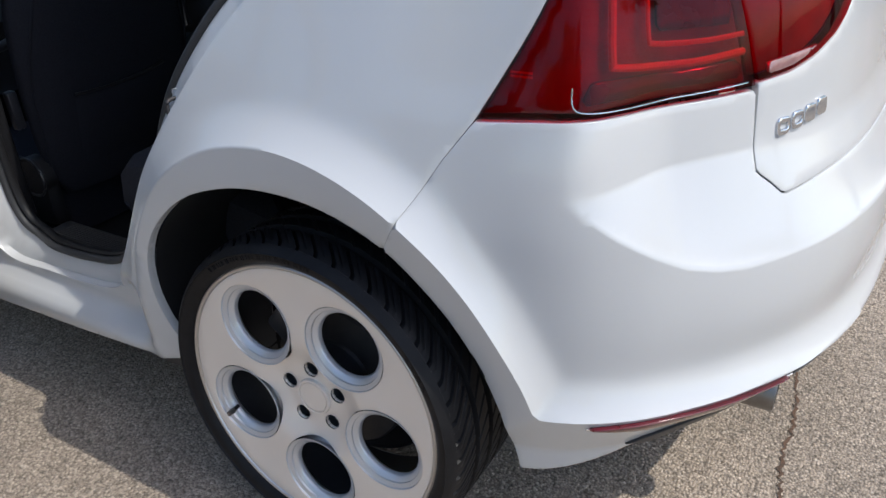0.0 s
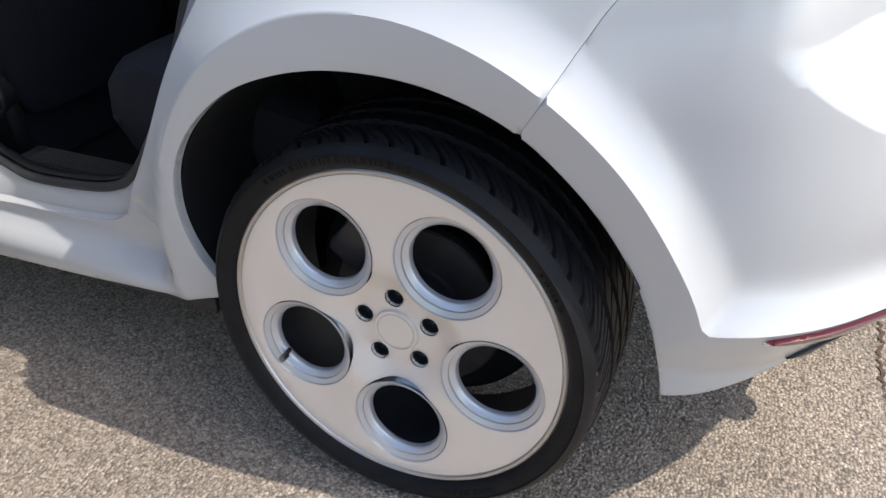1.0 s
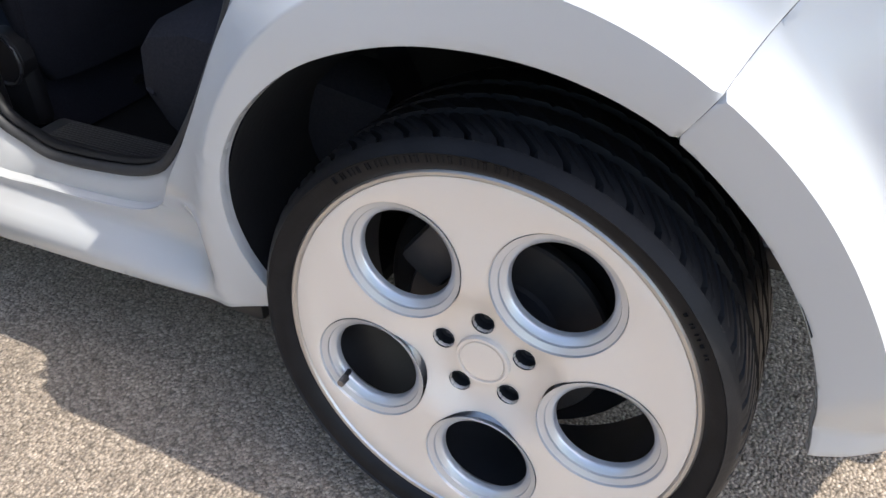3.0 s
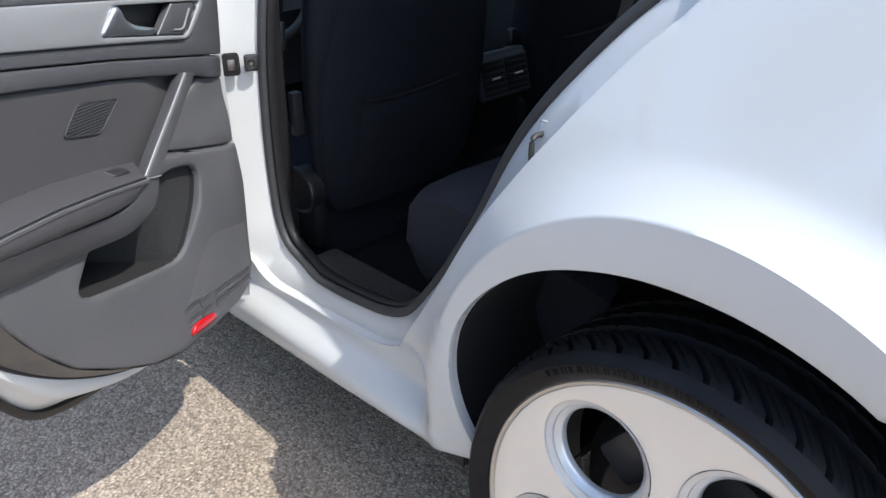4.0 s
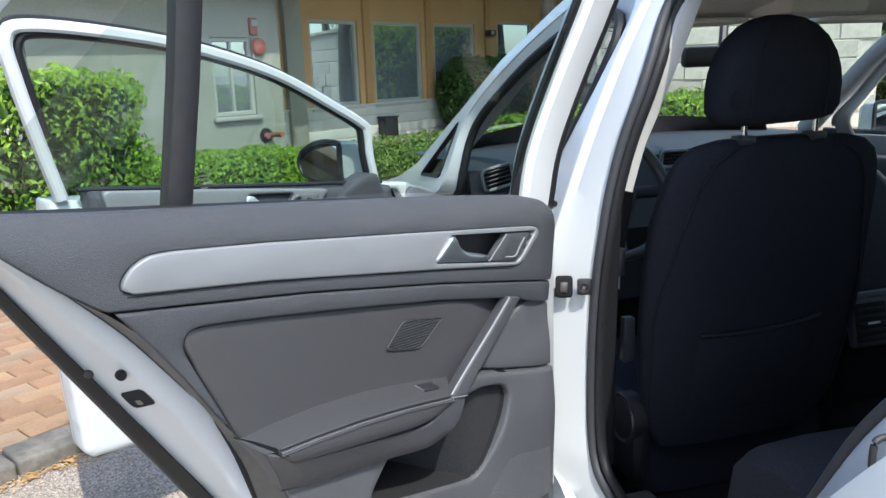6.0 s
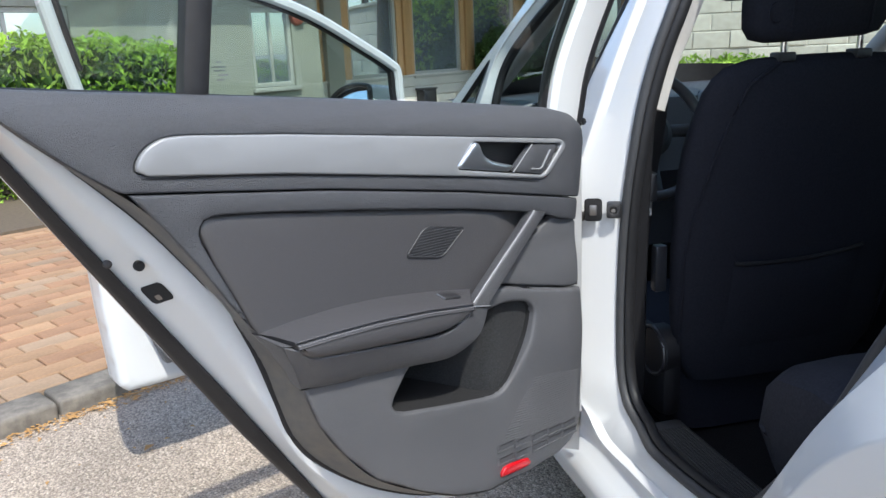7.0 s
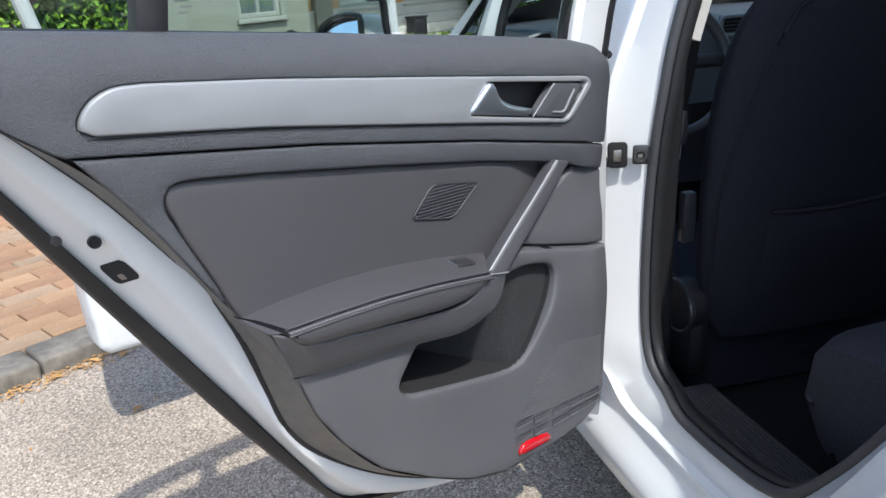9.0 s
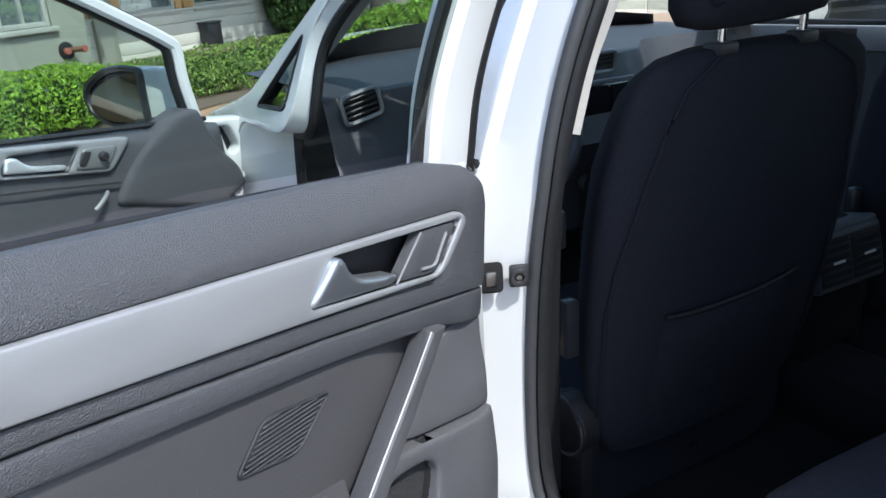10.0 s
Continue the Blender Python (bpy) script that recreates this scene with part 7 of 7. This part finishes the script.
block("strobe_box", (-0.06, -0.05, -0.11), (0.06, 0.0, 0.11), bell_red, strobe, bevel=0.012)
block("strobe_lens", (-0.04, -0.075, 0.0), (0.04, -0.048, 0.08), frame_paint, strobe, "pale lens", bevel=0.01)
valve = thing("standpipe_box", "dark grey utility box against the siding", "utility box", m=KM @ pose(9.3, QM - 0.25, 0))
block("box_body", (-0.16, 0, 0), (0.16, 0.2, 0.36), black_plastic, valve, bevel=0.02)
block("box_lid", (-0.175, -0.015, 0.36), (0.175, 0.215, 0.39), black_plastic, valve, bevel=0.01)
wlamp = thing("wall_lamp", "small black wall lamp beside the door", "wall lamp", m=KM @ pose(12.45, QM - 0.12, 1.85))
block("lamp_body", (-0.11, -0.10, -0.06), (0.11, 0.05, 0.06), black_plastic, wlamp, bevel=0.02)
lathe("lamp_lens", [(0.0, -0.12), (0.03, -0.12), (0.04, -0.10)], frame_paint, wlamp, "pale lens", 16, "y", (-0.04, 0, 0))


# ---- foliage ----
def leaf_material(name, colour, second):
    m = material(name, colour, 0.5, grain=0.7, scale=7, second=second, spec=0.4)
    n, l = m.node_tree.nodes, m.node_tree.links
    b = n["Principled BSDF"]
    g = n.new("ShaderNodeNewGeometry")
    hs = n.new("ShaderNodeHueSaturation")
    mr = n.new("ShaderNodeMapRange")
    mr.inputs["To Min"].default_value, mr.inputs["To Max"].default_value = 0.55, 1.5
    l.new(g.outputs["Random Per Island"], mr.inputs["Value"])
    l.new(mr.outputs["Result"], hs.inputs["Value"])
    src = b.inputs["Base Color"].links[0].from_socket
    l.new(src, hs.inputs["Color"])
    l.new(hs.outputs["Color"], b.inputs["Base Color"])
    tr, mx = n.new("ShaderNodeBsdfTranslucent"), n.new("ShaderNodeMixShader")
    l.new(hs.outputs["Color"], tr.inputs["Color"])
    mx.inputs[0].default_value = 0.35
    l.new(b.outputs[0], mx.inputs[1])
    l.new(tr.outputs[0], mx.inputs[2])
    l.new(mx.outputs[0], n["Material Output"].inputs["Surface"])
    return m


leaf_bright = leaf_material("hedge_leaf", (0.31, 0.47, 0.05), (0.14, 0.26, 0.03))
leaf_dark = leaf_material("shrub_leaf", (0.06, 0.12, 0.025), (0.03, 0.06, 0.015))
leaf_tree = leaf_material("tree_leaf", (0.20, 0.29, 0.06), (0.09, 0.15, 0.03))
# extra-pale leaf colour puts sunlight into the far foliage
leaf_light = leaf_material("sunlit_leaf", (0.48, 0.53, 0.16), (0.26, 0.33, 0.08))
bark = material("bark", (0.14, 0.11, 0.085), 0.9, grain=0.6, scale=14, second=(0.06, 0.05, 0.04), bump=0.9, bump_scale=40)


def leaves(points, size, seed):
    """Small folded leaves about the given points."""
    r = np.random.RandomState(seed)
    n = len(points)
    d = r.normal(size=(n, 3))
    d[:, 2] = np.abs(d[:, 2]) * 0.5
    d /= np.linalg.norm(d, axis=1)[:, None]
    t = np.cross(d, r.normal(size=(n, 3)))
    t /= np.linalg.norm(t, axis=1)[:, None]
    b = np.cross(d, t)
    s = size * r.uniform(0.6, 1.4, n)[:, None]
    v = np.stack([points - t * s, points + b * s * 0.45 + d * s * 0.18, points + t * s, points - b * s * 0.45 + d * s * 0.18], 1).reshape(-1, 3)
    f = np.arange(n)[:, None] * 4
    return v, np.vstack([np.hstack([f, f + 1, f + 2]), np.hstack([f, f + 2, f + 3])])


def shell_points(n, lo, hi, seed, lump=0.12, inner=0.15):
    """Points in the outer layer of a lumpy box with rounded edges."""
    r = np.random.RandomState(seed)
    lo, hi = np.array(lo), np.array(hi)
    c, h = (lo + hi) / 2, (hi - lo) / 2
    out = []
    while len(out) < n:
        d = r.uniform(-1, 1, 3)
        m = (abs(d[0]) ** 5 + abs(d[1]) ** 5 + abs(d[2]) ** 5) ** 0.2
        d = d / m * (1 - inner * r.random() ** 2)
        p = c + d * h
        if p[2] < lo[2] + 0.02:
            continue
        k = noise.noise(Vector(p * 3.1)) * lump + noise.noise(Vector(p * 9.0)) * lump * 0.5
        out.append(p + d / (np.linalg.norm(d) + 1e-6) * k)
    return np.array(out)


def shrub(name, label, category, lo, hi, n, size, mat, seed, core=True, lump=0.12, m=None):
    th = thing(name, label, category, m=m or KM)
    v, f = leaves(shell_points(n, lo, hi, seed, lump), size, seed)
    ob = raw("foliage", v, f.tolist(), mat, th, smooth=False)
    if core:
        # larger leaves in the dark tone colour in the shade inside the shrub
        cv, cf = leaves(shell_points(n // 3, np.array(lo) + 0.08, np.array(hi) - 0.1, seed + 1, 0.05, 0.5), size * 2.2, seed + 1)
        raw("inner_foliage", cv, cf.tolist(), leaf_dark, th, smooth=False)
    rr = random.Random(seed)
    for i in range(5):
        x, y = rr.uniform(lo[0] + 0.15, hi[0] - 0.15), rr.uniform(lo[1] + 0.15, hi[1] - 0.15)
        tube("stem", smooth_line([(x, y, 0.05), (x + 0.05, y, lo[2] + (hi[2] - lo[2]) * 0.4), (x + rr.uniform(-0.2, 0.2), y, lo[2] + (hi[2] - lo[2]) * 0.75)], 3), 0.015, 0.015, bark, th, n=6)
    return th


shrub("tall_hedge", "tall bright green clipped shrub beside the pavement", "shrub", (0.4, 3.9, 0.08), (2.93, 5.0, 1.28), 9000, 0.030, leaf_bright, 3, lump=0.16)
shrub("low_hedge", "low bright green clipped hedge in front of the wall", "hedge", (2.75, 3.05, 0.08), (4.36, 4.7, 0.47), 10000, 0.020, leaf_bright, 5, lump=0.07)
shrub("low_hedge", "low green hedge running on beyond a gap", "hedge", (4.65, 3.0, 0.05), (8.6, 4.7, 0.36), 9000, 0.022, leaf_tree, 6, lump=0.07)
shrub("dark_shrub", "dark green upright shrub against the siding", "shrub", (10.6, 6.5, 0.05), (12.9, 7.3, 1.35), 6000, 0.040, leaf_dark, 8)
shrub("low_hedge", "green hedge with pale tips in front of the car", "hedge", (4.9, 0.9, 0.08), (9.5, 1.9, 0.80), 9000, 0.030, leaf_bright, 9)
soil = block("planting_bed", (-1.0, 2.85, 0.02), (12, 6.4, 0.075), material("bed_soil", (0.10, 0.075, 0.05), 0.95, grain=0.5, scale=40, bump=0.6, bump_scale=60), None, bevel=0.0, m=KM)
tagged(soil, "dark soil of the planting bed", "planting bed", kind="structure")


def tree(x, y, h, r, seed, n=5000, leaf=0.10, mat=None, label="leafy street tree with a grey-brown trunk"):
    """Tapered trunk, forked limbs, crown of many leaves with gaps."""
    th = thing("tree", label, "tree", "street trees", m=pose(x, y, 0))
    rr = random.Random(seed)
    lean = rr.uniform(-0.3, 0.3)
    spine = smooth_line([(0, 0, -0.1), (0.05, 0.03, h * 0.2), (lean * 0.4, 0.1, h * 0.45), (lean, 0.0, h * 0.8)], 5)
    rows = []
    for i, p in enumerate(spine):
        t = i / (len(spine) - 1)
        rad = (0.17 * (1 - t) ** 0.8 + 0.03 + 0.10 * max(0, 0.12 - t)) * h / 7
        rows.append([(p[0] + rad * math.cos(a) * (1 + 0.08 * math.sin(3 * a + i)), p[1] + rad * math.sin(a), p[2]) for a in np.linspace(0, 2 * math.pi, 13)[:-1]])
    loft("trunk", rows, bark, th, closed=True)
    tips = []
    for k in range(9):
        a, z0 = k * 2.4 + rr.random(), h * rr.uniform(0.32, 0.6)
        b = np.array([lean * z0 / h, 0.06, z0])
        e = b + np.array([math.cos(a) * r * rr.uniform(0.5, 0.9), math.sin(a) * r * rr.uniform(0.5, 0.9), h * rr.uniform(0.15, 0.38)])
        m = (b + e) / 2 + np.array([0, 0, 0.12 * h])
        tube("limb", smooth_line([b, m, e], 4), 0.045 * h / 7, 0.045 * h / 7, bark, th, n=7)
        tips += [e, m, (e + m) / 2]
    tips.append(np.array([lean, 0, h * 0.9]))
    rs = np.random.RandomState(seed)
    pts = []
    for i in range(n):
        c = tips[rs.randint(len(tips))]
        d = rs.normal(size=3)
        d *= r * 0.40 * rs.random() ** 0.33 / (np.linalg.norm(d) + 1e-6)
        d[2] *= 0.75
        pts.append(c + d)
    v, f = leaves(np.array(pts), leaf, seed)
    raw("crown", v, f.tolist(), mat or leaf_tree, th, smooth=False)
    return th


for i, (x, y, h, r) in enumerate(((-15.5, 10.5, 7.5, 2.8), (-13.0, 14.5, 8.0, 3.0), (-11.0, 18.0, 8.5, 3.2), (-18.0, 7.5, 7.0, 2.6), (-8.0, 21.0, 9.0, 3.4), (-20.0, 16.0, 9.0, 3.6))):
    tree(x, y, h, r, 20 + i, 5200, 0.12, leaf_light if i % 2 else leaf_tree)
tree(-11.0, 11.75, 6.5, 2.4, 43, 5200, 0.10, leaf_light, label="leafy tree with a slim grey trunk among tall shrubs")
tree(-12.4, 5.1, 6.5, 3.2, 40, 5200, 0.11, label="leafy tree with a thick trunk before the ochre wall")
for i, (x, y, h, r) in enumerate(((8.0, 8.5, 8.0, 3.0), (4.5, 13.0, 8.5, 3.2), (11.5, 4.0, 7.5, 2.8), (8.5, -13.0, 7.0, 3.2), (3.2, -12.5, 6.5, 2.8), (0.2, -13.5, 6.0, 2.6))):
    tree(x, y, h, r, 70 + i, 3600, 0.14, label="leafy tree across the parking bays")
tree(-2.9, -10.3, 8.5, 1.9, 95, 4200, 0.12, label="slim leafy tree on the brick pavement")
for i, (x, y, w, hh_) in enumerate(((-13.5, 9.2, 1.7, 2.3), (-13.2, 11.6, 1.8, 2.9), (-12.6, 14.2, 2.0, 2.6), (-11.2, 16.8, 2.2, 3.0))):
    shrub("tall_shrub", "tall sunlit green shrub beyond the parking bays", "shrub", (-w, -1.2, 0.05), (w, 1.2, hh_), 5200, 0.075, leaf_light if i % 2 else leaf_bright, 80 + i, lump=0.45, m=pose(x, y, 0, 0, 0, 40))
# planting ahead of the car
for i in range(5):
    shrub("garden_shrub", "mixed green shrub beyond the parking bays", "shrub", (10 + 2.6 * i, -2.6, 0.05), (12.2 + 2.6 * i, -1.3, 0.9 + 0.25 * (i % 2)), 2600, 0.05, leaf_tree if i % 2 else leaf_light, 60 + i)

WM = pose(-12.2, 6.0, 0, 0, 0, math.degrees(math.atan2(0.827, 0.561)))
stone_wall = thing("stone_wall", "pale coursed stone wall beyond the parking bays", "wall", kind="structure", m=WM)
stone_mat = material("pale_wall_stone", (0.58, 0.54, 0.46), 0.9, grain=0.5, scale=14, second=(0.40, 0.37, 0.31), bump=0.7, bump_scale=30, blotch=0.4, blotch_scale=3, rand=0.14)
block("mortar_core", (0, 0.03, -0.1), (4.4, 0.30, 2.05), stone_mat, stone_wall, bevel=0.0)
sm = bpy.data.meshes.new("stone")
bm = bmesh.new()
box(bm, (-0.287, 0.008, -0.136), (0.287, 0.10, 0.136), 0.012, 1)
bm.to_mesh(sm)
bm.free()
sm.materials.append(stone_mat)
srng = random.Random(31)
for row in range(7):
    for col in range(7 if row % 2 == 0 else 8):
        o = new("stone", sm)
        o.parent = stone_wall
        o.matrix_basis = pose(0.30 + 0.585 * col - (0.29 if row % 2 else 0.0) + (0.29 if row % 2 and col == 0 else 0.0), srng.uniform(-0.012, 0.012), 0.14 + 0.283 * row, srng.uniform(-1, 1), 0, srng.uniform(-1, 1))
block("coping", (-0.05, -0.06, 2.052), (4.45, 0.36, 2.13), stone_mat, stone_wall, "pale stone coping", bevel=0.015)
# ---- neighbour: dark SUV in the next bay ----
dark_paint = material("dark_metallic_paint", (0.012, 0.012, 0.014), 0.30, coat=0.2, grain=0.2, scale=300, second=(0.022, 0.022, 0.026), spec=0.3)
suv = thing("parked_suv", "dark sport utility car with red and white tail lamps", "car", m=pose(-2.231, 3.801, -0.03, 0, 0, -51.5))
prof = [(0.30, 0.0, 0.86), (0.50, 0.05, 0.90), (0.75, 0.06, 0.92), (0.98, 0.03, 0.92), (1.05, 0.0, 0.90), (1.25, -0.10, 0.84), (1.50, -0.24, 0.76), (1.66, -0.36, 0.68), (1.70, -0.55, 0.60)]
rows = []
for z, xo, half in prof:
    nose = 4.5 if z < 1.0 else 4.5 - (z - 1.0) * 2.6
    ring = squircle(xo - nose / 2, 0, nose / 2, half, 40, 0.35)
    rows.append([(a, b, z) for a, b in ring])
loft("suv_body", rows, dark_paint, suv, "dark metallic body shell", closed=True, caps=True)
sglass = material("privacy_glass", (0.01, 0.012, 0.014), 0.06, spec=0.35)
loft("rear_glass", [[(-0.115 - 0.0, y, 1.24) for y in np.linspace(-0.66, 0.66, 9)], [(-0.225, y * 0.93, 1.47) for y in np.linspace(-0.66, 0.66, 9)]], sglass, suv, "dark rear glass")
white_lens = material("white_lens", (0.50, 0.46, 0.46), 0.2, coat=0.4)
suv_red = material("bright_red_lens", (0.62, 0.012, 0.03), 0.2, coat=0.3, grain=0.2, scale=90, second=(0.45, 0.008, 0.02))
for s in (-1, 1):
    lamp = group_part("tail_lamp", suv, pose(0, 0, 0), "tapered red and white tail lamp")
    for nm, outline, x1, mat_ in (("red_lens", ((0.91, 1.086), (0.80, 1.105), (0.652, 1.124), (0.645, 1.085), (0.70, 1.062), (0.765, 1.005), (0.91, 0.985)), 0.045, suv_red),
                                  ("reversing_lens", ((0.897, 1.052), (0.76, 1.074), (0.645, 1.094), (0.645, 1.084), (0.735, 1.058), (0.80, 1.036), (0.897, 1.022)), 0.050, white_lens)):
        n = len(outline)
        v = [(x, s * y, z) for x in (-0.10, x1) for y, z in outline]
        f = [tuple(range(n)), tuple(range(2 * n - 1, n - 1, -1))] + [(k, n + k, n + (k + 1) % n, (k + 1) % n) for k in range(n)]
        raw(nm, v, f, mat_, lamp, smooth=False)
    for xw in (-0.85, -3.6):
        lathe("wheel", [(0.0, -0.02), (0.22, -0.02), (0.24, 0.0), (0.33, 0.01), (0.36, 0.04), (0.36, 0.2)] if s < 0 else [(0.0, 0.02), (0.22, 0.02), (0.24, 0.0), (0.33, -0.01), (0.36, -0.04), (0.36, -0.2)], tyre_mat, suv, "dark wheel", 40, "y", (xw, s * 0.86, 0.36))
block("plate_recess", (0.0, -0.26, 0.80), (0.066, 0.26, 0.94), black_plastic, suv, bevel=0.01)
for k in range(5):
    block("badge_bar", (0.055, -0.78 + 0.02 * k, 0.893), (0.064, -0.766 + 0.02 * k, 0.905), chrome, suv, "chrome badge bar", bevel=0.002)
